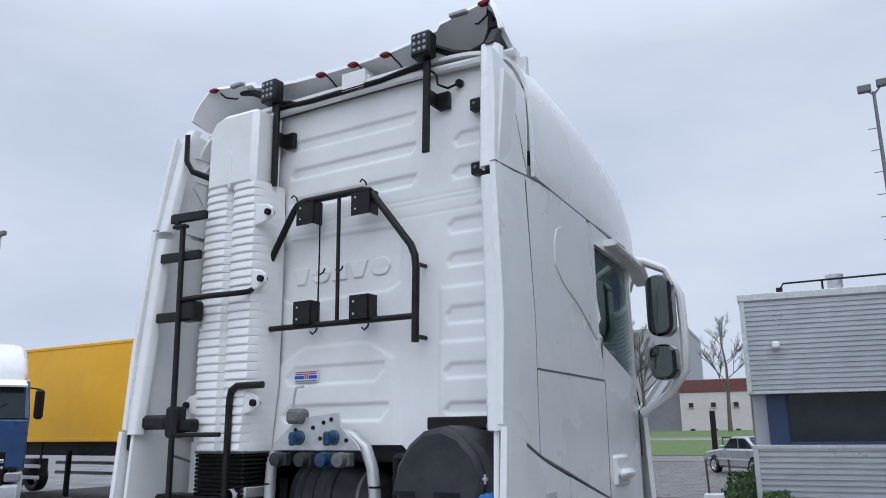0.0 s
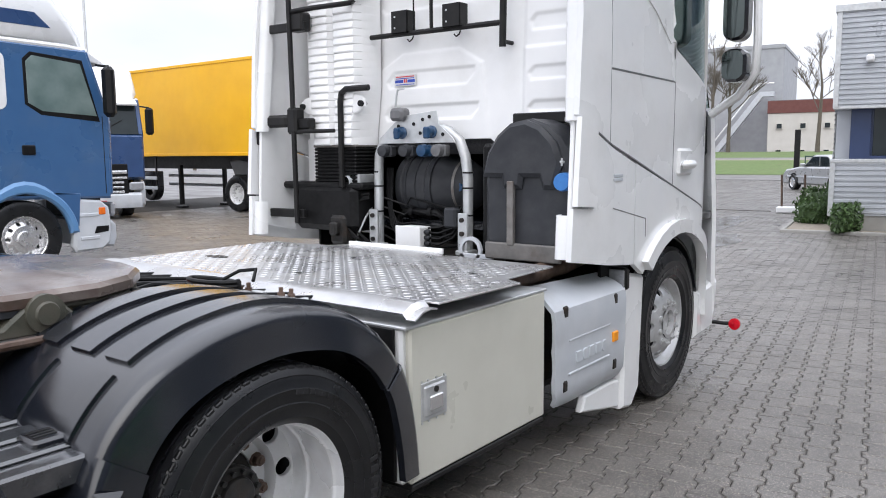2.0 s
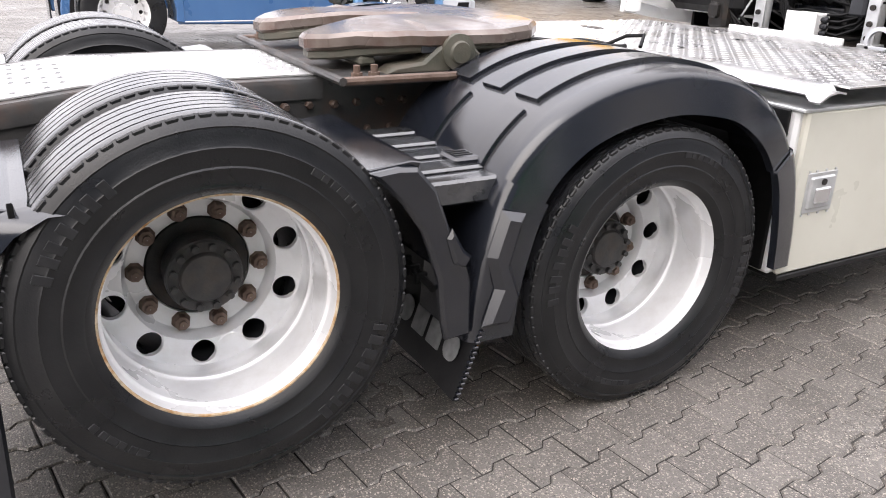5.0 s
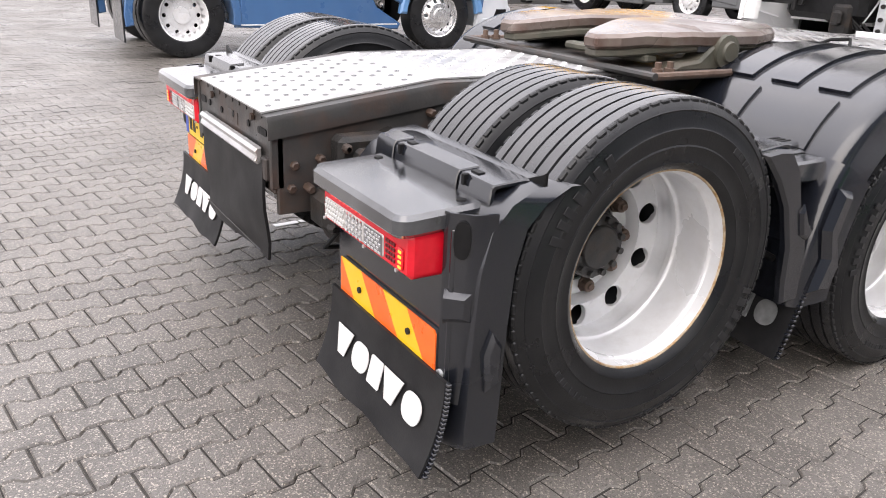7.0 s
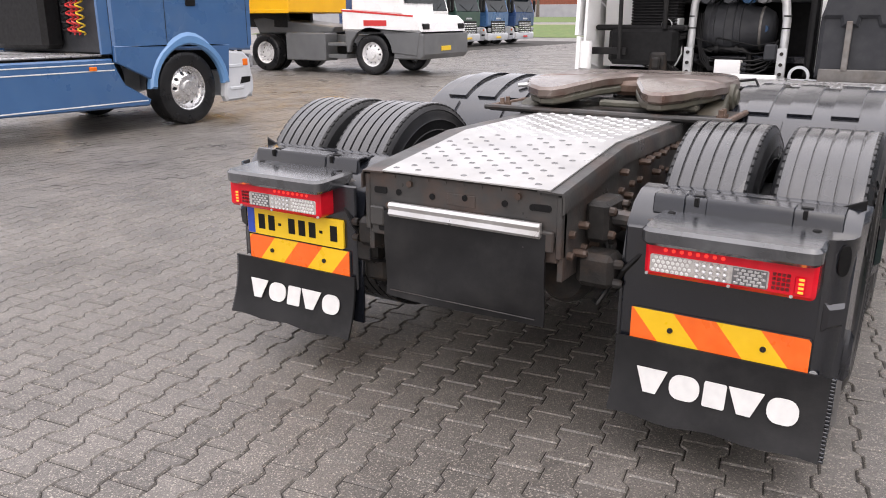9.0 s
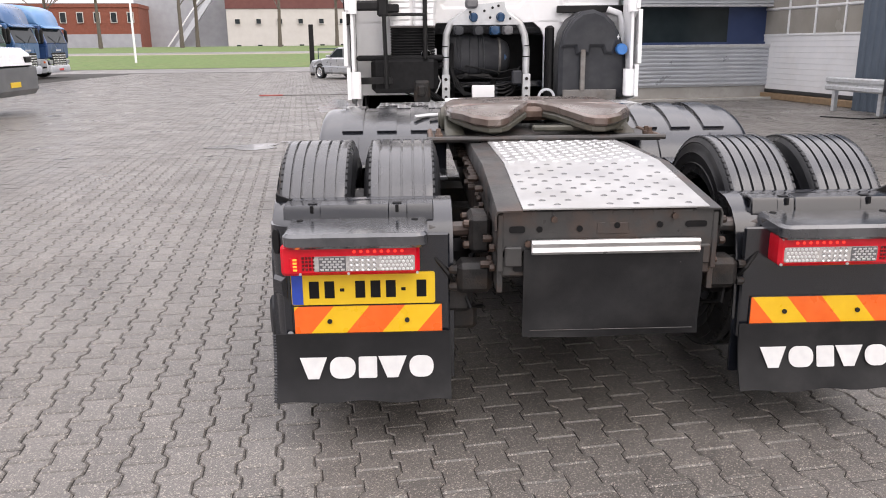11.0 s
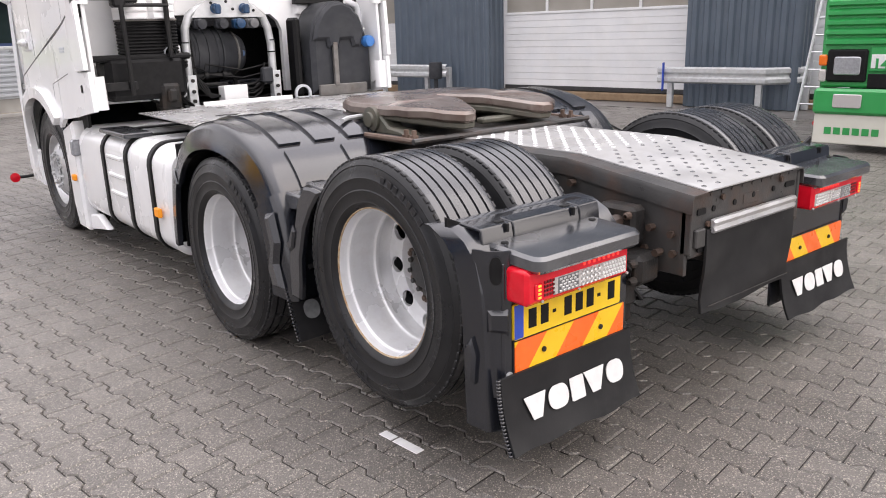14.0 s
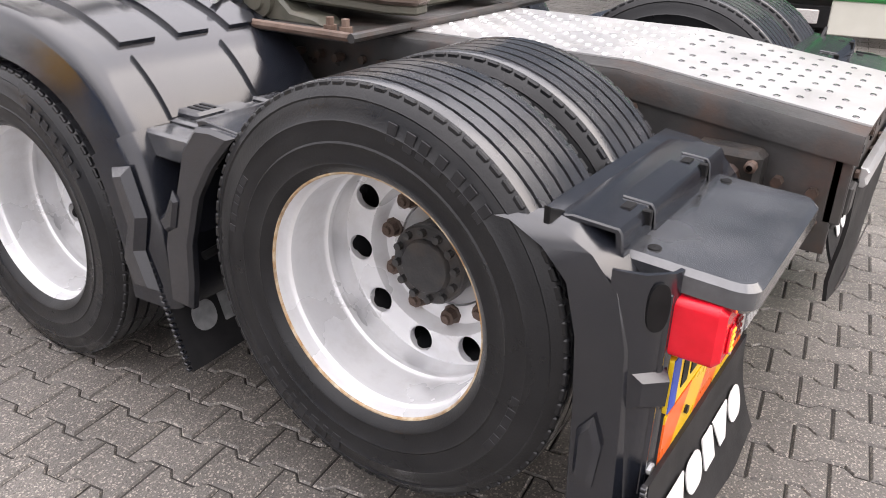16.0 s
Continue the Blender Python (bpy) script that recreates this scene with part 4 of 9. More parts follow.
def rear(name, ms, material, parent=cab, label="", thick=0.0, smooth=35):
    """A part of the cab's rear, drawn in the truck's axes."""
    return part(name, ms.moved(CABREAR), material, parent, label, thick, smooth)


W, Y = 1.15, 4.14
WALLY = 4.32


def inside_by(poly, x, z):
    """How far a point lies inside a convex outline (negative: outside)."""
    best, n = 9.0, len(poly)
    for i in range(n):
        (ax, az), (bx, bz) = poly[i], poly[(i + 1) % n]
        ex, ez = bx - ax, bz - az
        if ex or ez:
            best = min(best, (ex * (z - az) - ez * (x - ax)) / math.hypot(ex, ez))
    return best


def pressed(x0, x1, z0, z1, cut=0.035, right=True):
    """A long pressing with slanting ends, anticlockwise."""
    c = min(cut, (z1 - z0) * 0.6)
    return [(x0 + c * 0.4, z0), (x1 - (c if right else 0), z0), (x1, z0 + (c if right else 0)), (x1, z1), (x0 + c, z1), (x0, z1 - c)]


PRESSINGS = [(pressed(-0.43, 0.49, z, z + 0.072), 0.011) for z in (3.376, 3.199, 3.016)]
PRESSINGS += [(pressed(x, 1.2, a, b, 0.04, False), 0.011) for x, a, b in ((0.722, 3.180, 3.268), (0.705, 3.004, 3.082), (0.678, 2.712, 2.800), (0.669, 2.537, 2.615), (0.664, 2.242, 2.338), (0.659, 1.970, 2.052), (0.656, 1.795, 1.862))]
PRESSINGS += [([(-0.47, 2.50), (-0.41, 2.445), (0.31, 2.455), (0.39, 2.495), (0.405, 2.74), (0.35, 2.81), (-0.39, 2.83), (-0.46, 2.78)], 0.009)]
PRESSINGS += [(pressed(-0.40, 0.295, 1.975, 2.085, 0.09), 0.012), (pressed(-0.42, 0.322, 1.773, 1.872, 0.07), 0.012), (pressed(0.845, 1.2, 3.318, 3.44, 0.02, False), 0.006), (pressed(0.856, 0.93, 2.828, 2.868, 0.01), 0.008)]
RAISED = [([(-0.51, 1.60), (0.405, 1.60), (0.352, 2.10), (0.18, 2.20), (-0.265, 2.195), (-0.47, 2.09)], 0.010), ([(0.622, 1.60), (1.2, 1.60), (1.2, 2.445), (0.63, 2.445)], 0.010), ([(0.618, 1.60), (1.2, 1.60), (1.2, 2.165), (0.618, 2.165)], 0.012)]


def wall_depth(x, z):
    d = 0.0
    for poly, deep in RAISED:
        t = min(1.0, max(0.0, (inside_by(poly, x, z) + 0.004) / 0.024))
        d += deep * t * t * (3 - 2 * t)
    for poly, deep in PRESSINGS:
        t = min(1.0, max(0.0, (inside_by(poly, x, z) + 0.004) / 0.020))
        d -= deep * t * t * (3 - 2 * t)
    for zs in (2.938, 2.910, 2.846):
        d -= 0.003 * max(0.0, 1 - abs(z - zs) / 0.008)
    return d


nx, nz = 250, 260
front = Mesh().grid([[(-1.13 + 2.26 * i / nx, WALLY - wall_depth(-1.13 + 2.26 * i / nx, 1.655 + 1.97 * k / nz), 1.655 + 1.97 * k / nz) for i in range(nx + 1)] for k in range(nz + 1)])
back = rear("rear_wall", front, WHITE_MATT, cab, "white pressed-steel cab rear wall", smooth=60)
lower = Mesh()
for poly in ([(0.49, 1.03), (W, 1.03), (W, 1.66), (0.49, 1.66)], [(-W, 1.03), (-0.54, 1.03), (-0.54, 1.66), (-W, 1.66)]):
    lower.prism(poly, "y", Y, Y + 0.05, 0.0)
lower.prism([(-0.54, 1.655), (-0.54, 1.52), (-0.51, 1.59), (-0.43, 1.655)], "y", Y, Y + 0.05).prism([(0.49, 1.655), (0.49, 1.52), (0.46, 1.59), (0.38, 1.655)], "y", Y, Y + 0.05)
lower.box(-W, W, Y + 0.02, Y + 0.06, 1.64, 3.60, 0.004)
part("wall_frame", lower, WHITE_MATT, back)
# the maker's name, pressed into the wall, as plain shapes
for i, (a, b) in enumerate(((-0.372, -0.25), (-0.235, -0.10), (-0.085, 0.02), (0.03, 0.17), (0.185, 0.318))):
    zc = 2.60
    poly = [(a, zc + 0.05), (b, zc + 0.05), ((a + b) / 2 + 0.03, zc - 0.05), ((a + b) / 2 - 0.03, zc - 0.05)] if i in (0, 3) else rounded(a, b, zc - 0.05, zc + 0.05, 0.05 if i != 2 else 0.01)
    rear("pressed_shape", Mesh().prism(poly, "y", WALLY - 0.002, WALLY + 0.012, 0.006), WHITE_MATT, back)
rear("roof_gutter", Mesh().tube([(-1.1, 4.285, 3.615), (-0.4, 4.275, 3.638), (0.4, 4.275, 3.638), (1.12, 4.285, 3.615)], 0.024, 8), WHITE_MATT)

# roof, lofted from seam to crown
SEC = [(3.90, 3.56, 2.92, 1.235), (4.15, 3.70, 2.915, 1.25), (4.45, 3.69, 2.885, 1.25), (4.8, 3.63, 2.85, 1.25), (5.1, 3.53, 2.835, 1.25), (5.4, 3.40, 2.825, 1.24), (5.65, 3.22, 2.79, 1.20), (5.85, 3.03, 2.72, 1.14), (5.97, 2.86, 2.64, 1.06)]
rows = []
for y, zt, z0, w in [(4.19, 3.69, 2.912, 1.25)] + SEC[2:]:
    row = []
    for i in range(73):
        a = math.pi * (i / 72 + 0.06 * math.sin(4 * math.pi * i / 72) / math.pi)
        ca, sa = math.cos(a), math.sin(a)
        row.append((w * math.copysign(abs(ca) ** 0.30, ca), y, z0 + (zt - z0) * abs(sa) ** 0.44))
    rows.append(row)
part("roof", Mesh().grid(rows).warp(stretch), WHITE, cab, "high white aerodynamic roof", thick=0.02, smooth=60)
# the roof's rear deflector: a hollow shell open to the rear, its lip stepping up towards both ends
LIP = [(0.0, 4.25, 3.805), (0.20, 4.25, 3.806), (0.35, 4.25, 3.812), (0.50, 4.25, 3.828), (0.60, 4.25, 3.844), (0.665, 4.25, 3.856), (0.69, 4.246, 3.884), (0.80, 4.24, 3.897), (0.93, 4.23, 3.912), (0.99, 4.222, 3.918), (1.025, 4.21, 3.895), (1.06, 4.19, 3.83), (1.09, 4.17, 3.75), (1.10, 4.165, 3.70)]
lip_line = [(-x * (1 + 0.05 * (x / 1.1) ** 3), y, z) for x, y, z in reversed(LIP[1:])] + LIP


def shell_row(t, drop=0.0):
    """The shell's section, t of the way from the lip to the crown of the roof."""
    row = []
    for x, y, z in lip_line:
        k = min(1.0, abs(x) / 1.10)
        crown = 3.68 - 0.10 * k ** 4
        row.append((x * (1 - 0.06 * t), y + 0.85 * t - 0.25 * t * k ** 3, z + (crown - z) * (1 - (1 - t) ** 1.6) - drop))
    return row


defl = rear("roof_deflector", Mesh().grid([shell_row(t) for t in (0.0, 0.02, 0.12, 0.3, 0.5, 0.75, 1.0)]), WHITE, cab, "white roof deflector with a hollow underside", thick=0.026, smooth=50)
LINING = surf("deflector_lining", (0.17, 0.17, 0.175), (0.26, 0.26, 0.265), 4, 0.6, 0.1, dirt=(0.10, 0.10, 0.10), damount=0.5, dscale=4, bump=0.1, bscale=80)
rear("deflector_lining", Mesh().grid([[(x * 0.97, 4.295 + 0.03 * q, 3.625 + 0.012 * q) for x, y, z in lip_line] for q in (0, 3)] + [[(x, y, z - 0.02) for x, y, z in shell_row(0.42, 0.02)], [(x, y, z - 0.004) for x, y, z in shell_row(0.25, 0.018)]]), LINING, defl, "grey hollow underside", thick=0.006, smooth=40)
for s in (1, -1):
    rear("marker_lens", Mesh().prism([(s * (1.0 - 0.015 * s) + 0.036 * math.cos(a), 3.898 + 0.014 * math.sin(a)) for a in [2 * math.pi * k / 14 for k in range(14)]], "y", 4.195, 4.23, 0.006), MARKERRED, defl, "red roof marker lens")
    rear("clear_marker", Mesh().prism(rounded(s * 0.82 - 0.055, s * 0.82 + 0.055, 3.884, 3.908, 0.008), "y", 4.212, 4.245, 0.005), LAMPGREY, defl, "unlit clear roof marker")
    rear("lens_wire", Mesh().tube([(s * 0.99, 4.24, 3.89), (s * 0.97, 4.27, 3.86), (s * 0.90, 4.30, 3.845), (s * 0.83, 4.31, 3.88)], 0.005, 6), HOSE, defl)
for x in (-0.137, 0.104, 0.333):
    rear("marker_lens", Mesh().prism([(x + 0.034 * math.cos(a), 3.795 + 0.014 * math.sin(a)) for a in [2 * math.pi * k / 14 for k in range(14)]], "y", 4.222, 4.26, 0.006), MARKERRED, defl, "red roof marker lens")
    rear("lens_wire", Mesh().tube([(x + 0.03, 4.25, 3.79), (x + 0.06, 4.28, 3.75), (x + 0.09, 4.30, 3.70)], 0.005, 6), HOSE, defl)
rear("junction_box", Mesh().box(0.02, 0.19, 4.235, 4.33, 3.635, 3.755, 0.008).box(0.19, 0.205, 4.26, 4.30, 3.66, 3.68, 0.004).box(0.19, 0.205, 4.26, 4.30, 3.70, 3.72, 0.004), WHITE_MATT, defl, "small white junction box")
rear("cable_rail", Mesh().tube([(-0.52, 4.255, 3.665), (-0.2, 4.25, 3.648), (0.3, 4.25, 3.65), (0.62, 4.25, 3.68)], 0.017, 8), HOSE, defl)
rear("cable_duct", Mesh().tube([(-0.84, 4.29, 3.87), (-0.72, 4.28, 3.835), (-0.60, 4.27, 3.77), (-0.50, 4.26, 3.70), (-0.30, 4.27, 3.66)], 0.02, 8), HOSE, defl)
rear("cable_duct", Mesh().tube([(0.66, 4.26, 3.75), (0.76, 4.28, 3.70), (0.86, 4.29, 3.675), (0.95, 4.29, 3.70), (0.99, 4.28, 3.77), (1.0, 4.27, 3.86), (1.0, 4.27, 3.89)], 0.023, 8), HOSE, defl)
rear("duct_clip", Mesh().box(0.985, 1.05, 4.24, 4.29, 3.76, 3.80, 0.006), HOSE, defl)
rear("cable", Mesh().tube([(0.655, 4.21, 3.60), (0.69, 4.21, 3.565), (0.69, 4.22, 3.515), (0.73, 4.26, 3.50), (0.78, 4.30, 3.535)], 0.007, 6), HOSE, defl)
rear("cable_grommet", Mesh().lathe([(0.001, -0.02), (0.02, -0.02), (0.023, 0.0)], (0.775, 4.312, 3.535), "y", 14), HOSE)
rear("edge_rubber", Mesh().prism([(4.06, 3.575), (4.16, 3.60), (4.175, 3.69), (4.14, 3.69)], "x", 1.055, 1.105, 0.006), HOSE, defl, "black rubber edge block")
# front, seen from nowhere on the path but closing the cab
rows = []
for z, yf, w, yc in ((2.66, 5.96, 1.05, 5.55), (2.4, 6.04, 1.11, 5.62), (1.85, 6.14, 1.17, 5.72), (1.80, 6.16, 1.19, 5.74), (1.1, 6.22, 1.21, 5.78), (0.45, 6.2, 1.21, 5.80), (0.3, 6.14, 1.18, 5.80)):
    rows.append([(w * q / 8, yc + (yf - yc) * (1 - abs(q / 8) ** 3), z) for q in range(-8, 9)])
part("windscreen", Mesh().grid(rows[:3]).warp(stretch), GLASS, cab, "wide curved windscreen", thick=0.008, smooth=60)
part("front_panel", Mesh().grid(rows[3:]).warp(stretch), WHITE, cab, "white cab front and bumper", thick=0.03, smooth=60)
for i in range(4):
    part("grille_slat", Mesh().box(-0.7, 0.7, 6.19, 6.25, 1.0 + i * 0.13, 1.07 + i * 0.13, 0.015), BLACK, cab)
part("floor_pan", Mesh().box(-1.15, 1.15, 4.2, 5.9, 1.08, 1.14, 0.01), BLACK, cab)
part("bunk", Mesh().box(-1.1, 1.1, 4.25, 4.85, 1.55, 1.75, 0.05), SEAT, cab)
part("dashboard", Mesh().prism([(5.35, 1.6), (5.9, 1.5), (5.9, 1.85), (5.6, 1.92), (5.4, 1.85)], "x", -1.1, 1.1, 0.04), DARKGREY, cab)
part("steering_wheel", Mesh().lathe([(0.21 + 0.016 * math.cos(a), 0.016 * math.sin(a)) for a in [2 * math.pi * k / 10 for k in range(11)]], (0, 0, 0), "z", 28).moved(pose(-0.6, 5.28, 1.95, 30, 0, 0)), DARKGREY, cab)
for x in (-0.6, 0.6):
    part("seat", Mesh().box(x - 0.26, x + 0.26, 4.75, 5.25, 1.5, 1.66, 0.06).box(x - 0.25, x + 0.25, 4.68, 4.84, 1.6, 2.25, 0.07).box(x - 0.13, x + 0.13, 4.68, 4.8, 2.26, 2.5, 0.05), SEAT, cab)
part("curtain", Mesh().grid([[(1.17 + 0.012 * math.sin(k * 1.7), 4.92 + 0.012 * k, z) for k in range(16)] for z in (2.1, 2.72)]), SEAT, cab)
part("antenna", Mesh().tube([(0.75, 4.75, 3.6), (0.75, 4.72, 3.82)], 0.006, 6), HOSE, cab)

# -- rear of the cab --
# intake stack: ribbed white duct in the corner
CX = -0.66


def duct_half(z):
    """Half the duct's width at a height."""
    return 0.190 + 0.036 * min(1.0, max(0.0, (z - 1.70) / 0.30)) - 0.014 * max(0.0, (z - 2.9) / 0.3)


def duct_row(z, proud):
    """One section of the duct: two rounded columns side by side."""
    w, row = duct_half(z), [(CX - duct_half(z), 4.30, z)]
    for side in (-1, 1):
        for i in range(9):
            u = i / 8
            x = CX + (side * w if side < 0 else 0) + w * u
            bulge = (1 - (2 * u - 1) ** 4) ** 0.5
            row.append((x, 4.125 - 0.055 * bulge - proud * (0.4 + 0.6 * bulge), z))
    return row + [(CX + w, 4.30, z)]


rows = []
for k in range(32):
    z = 1.625 + k * 0.0478
    rows += [duct_row(z + dz, p) for dz, p in ((0.0, 0.0), (0.003, 0.010), (0.010, 0.013), (0.040, 0.006), (0.0465, 0.002))]
stack = rear("intake_duct", Mesh().grid(rows), WHITE_MATT, cab, "ribbed white air intake stack", smooth=32)
cap = Mesh().prism([(CX - 0.205, 3.13), (CX + 0.190, 3.13), (CX + 0.195, 3.585), (CX + 0.17, 3.605), (CX - 0.08, 3.61), (CX - 0.16, 3.585), (CX - 0.20, 3.52)], "y", 4.055, 4.30, 0.03)
cap.prism([(CX - 0.008, 3.13), (CX + 0.008, 3.13), (CX + 0.012, 3.36), (CX - 0.03, 3.37)], "y", 4.048, 4.06, 0.004)
rear("duct_cap", cap, WHITE_MATT, stack, smooth=40)
for x, z, d in ((-0.41, 2.94, 1), (-0.445, 2.56, 1), (-0.46, 1.88, 1), (-0.862, 1.88, -1)):
    rear("duct_lug", Mesh().prism([(x - d * 0.05, z - 0.065), (x + d * 0.03, z - 0.05), (x + d * 0.085, z - 0.02), (x + d * 0.085, z + 0.025), (x + d * 0.05, z + 0.05), (x - d * 0.05, z + 0.07)], "y", 4.075, 4.098, 0.006), WHITE_MATT, stack)
    rear("lug_bolt", Mesh().lathe([(0.001, -0.03), (0.019, -0.03), (0.019, 0.02)], (x + d * 0.06, 4.085, z), "y", 12), HOSE, stack)
bel = rear("bellows", Mesh().box(CX - 0.18, CX + 0.175, 4.10, 4.29, 1.385, 1.625, 0.01), HOSE, stack, "black rubber bellows")
for k in range(10):
    rear("bellows_fold", Mesh().box(CX - 0.19, CX + 0.187, 4.085, 4.295, 1.388 + k * 0.0225, 1.407 + k * 0.0225, 0.008), HOSE, bel)
rear("bellows_clamp", Mesh().box(CX - 0.192, CX + 0.189, 4.083, 4.296, 1.612, 1.628, 0.004), DULLSTEEL, bel)
part("intake_box", Mesh().box(-1.02, -0.45, 3.86, 4.12, 1.06, 1.36, 0.04).box(-1.14, -0.40, 3.88, 4.05, 1.33, 1.375, 0.015), HOSE, cab, "dark air intake box")
# hinge bars and poles of the left deflector
for x0, x1, z in ((-1.03, -0.76, 2.97), (-1.10, -0.79, 2.735), (-1.17, -0.79, 2.38), (-1.22, -0.84, 1.183)):
    rear("hinge_bar", Mesh().prism([(x0, 3.955), (x0 + 0.02, 3.945), (x1, 3.975), (x1, 4.0), (x0, 3.975)], "z", z - 0.028, z + 0.028, 0.006), BLACKMETAL, cab, "black steel hinge bar")
rear("hinge_block", Mesh().box(-0.93, -0.80, 3.96, 4.05, 2.35, 2.465, 0.012), BLACKMETAL)
rear("swing_pole", Mesh().tube([(-0.885, 3.955, 1.12), (-0.90, 3.957, 2.0), (-0.925, 3.962, 2.91)], 0.017, 10), BLACKMETAL, cab, "upright black steel pole")
rear("pole_head", Mesh().box(-0.995, -0.895, 3.94, 3.985, 2.905, 2.925, 0.004).box(-0.99, -0.955, 3.945, 3.98, 2.92, 2.95, 0.01), BLACKMETAL)
rear("swing_arm", Mesh().tube([(-0.91, 3.97, 2.475), (-0.70, 3.975, 2.478), (-0.50, 4.0, 2.478), (-0.46, 4.05, 2.49), (-0.47, 4.16, 2.545), (-0.50, 4.20, 2.56)], 0.016, 10), BLACKMETAL)
rear("swing_arm", Mesh().tube([(-0.89, 3.965, 1.715), (-0.56, 3.99, 1.715)], 0.013, 10), BLACKMETAL)
rear("grab_handle", Mesh().tube([(-0.556, 4.045, 1.36), (-0.556, 4.045, 1.90), (-0.545, 4.045, 1.95), (-0.51, 4.05, 1.973), (-0.345, 4.08, 1.975)], 0.019, 10), BLACKMETAL, cab, "bent black grab handle")
rear("latch", Mesh().box(-1.19, -0.93, 3.925, 3.985, 1.745, 1.825, 0.018).prism([(-1.225, 1.83), (-1.13, 1.83), (-1.14, 1.76), (-1.17, 1.72), (-1.165, 1.64), (-1.205, 1.63), (-1.215, 1.72)], "y", 3.90, 3.96, 0.01).box(-0.95, -0.86, 3.94, 4.03, 1.70, 1.87, 0.015).box(-0.88, -0.77, 3.97, 4.04, 1.73, 1.80, 0.01), BLACKMETAL, cab, "black deflector latch")
rear("stay_hook", Mesh().tube([(-1.02, 4.03, 3.53), (-1.015, 4.03, 3.36), (-0.98, 4.05, 3.29), (-0.86, 4.09, 3.235)], 0.019, 8, 0.7), BLACKMETAL)
# right-hand hinge pieces
for z in (3.378, 3.028):
    hb_ob = rear("hinge_bar", Mesh().box(0.856, 1.19, 4.262, 4.312, z - 0.035, z + 0.03, 0.006), BLACKMETAL, cab, "black steel hinge bar")
    rear("hinge_bolt", Mesh().disc((0.885, 4.255, z), 0.009, 0.01, "y", 8), DULLSTEEL, hb_ob)
rear("hinge_bar", Mesh().box(0.59, 1.19, 4.25, 4.30, 1.728, 1.788, 0.006), BLACKMETAL, cab, "black steel hinge bar")
part("grab_frame", Mesh().tube([(1.13, 3.98, 1.2), (1.13, 3.96, 1.62), (1.10, 3.95, 1.70), (1.0, 3.96, 1.735)], 0.027, 12), WHITE_MATT, cab, "white tubular grab frame")
# catwalk rack on the wall
RY = 4.21
rk = [(-0.52, 2.16), (-0.523, 2.52), (-0.51, 2.60), (-0.285, 2.965), (-0.255, 2.998), (-0.21, 3.010), (0.21, 3.010), (0.258, 2.998), (0.285, 2.965), (0.525, 2.66), (0.55, 2.60), (0.556, 2.53), (0.55, 2.155)]
rack = rear("rear_rack", Mesh().tube([(x, RY, z) for x, z in rk], 0.020, 12), BLACKMETAL, cab, "black tubular rack on the rear wall")
for x in (-0.52, 0.55):
    for z in (2.185, 2.56):
        rear("rack_foot", Mesh().tube([(x, RY, z), (x, 4.31, z)], 0.012, 8), BLACKMETAL, rack)
rear("crossbar", Mesh().tube([(-0.52, RY, 2.295), (0.0, RY, 2.292), (0.55, RY, 2.288)], 0.016, 10), BLACKMETAL, rack)
rear("upright", Mesh().tube([(0.048, RY, 2.29), (0.046, RY, 3.005)], 0.011, 8), BLACKMETAL, rack)
rear("cable", Mesh().tube([(-0.084, RY - 0.005, 2.29), (-0.086, RY, 2.7), (-0.086, RY - 0.005, 3.0)], 0.005, 6), HOSE, rack)
for x, z in ((-0.240, 2.865), (0.152, 2.865), (-0.242, 2.294), (0.150, 2.292)):
    br = rear("bracket", Mesh().box(x, x + 0.128, RY - 0.03, RY - 0.022, z, z + 0.135, 0.002).box(x, x + 0.128, RY - 0.03, RY + 0.05, z if z < 2.5 else z + 0.127, z + 0.008 if z < 2.5 else z + 0.135, 0.002).box(x + 0.120, x + 0.128, RY - 0.03, RY + 0.05, z, z + 0.135, 0.002), BLACKMETAL, rack, "black angle bracket")
    rear("bracket_hole", Mesh().disc((x + 0.03, RY - 0.0325, z + 0.10), 0.006, 0.003, "y", 10), STEEL, br)
    rear("bracket_hole", Mesh().disc((x + 0.03, RY - 0.0325, z + 0.035), 0.006, 0.003, "y", 10), STEEL, br)
for x, z in ((-0.26, 3.02), (0.235, 3.03), (-0.09, 2.275), (0.26, 2.272), (-0.045, 2.60), (0.08, 2.60)):
    d = 1 if z > 2.7 else -1
    rear("hook", Mesh().tube([(x, RY, z), (x, RY - 0.01, z + 0.02 * d), (x - 0.015, RY - 0.02, z + 0.035 * d), (x - 0.03, RY - 0.02, z + 0.02 * d)], 0.005, 6), BLACKMETAL, rack)
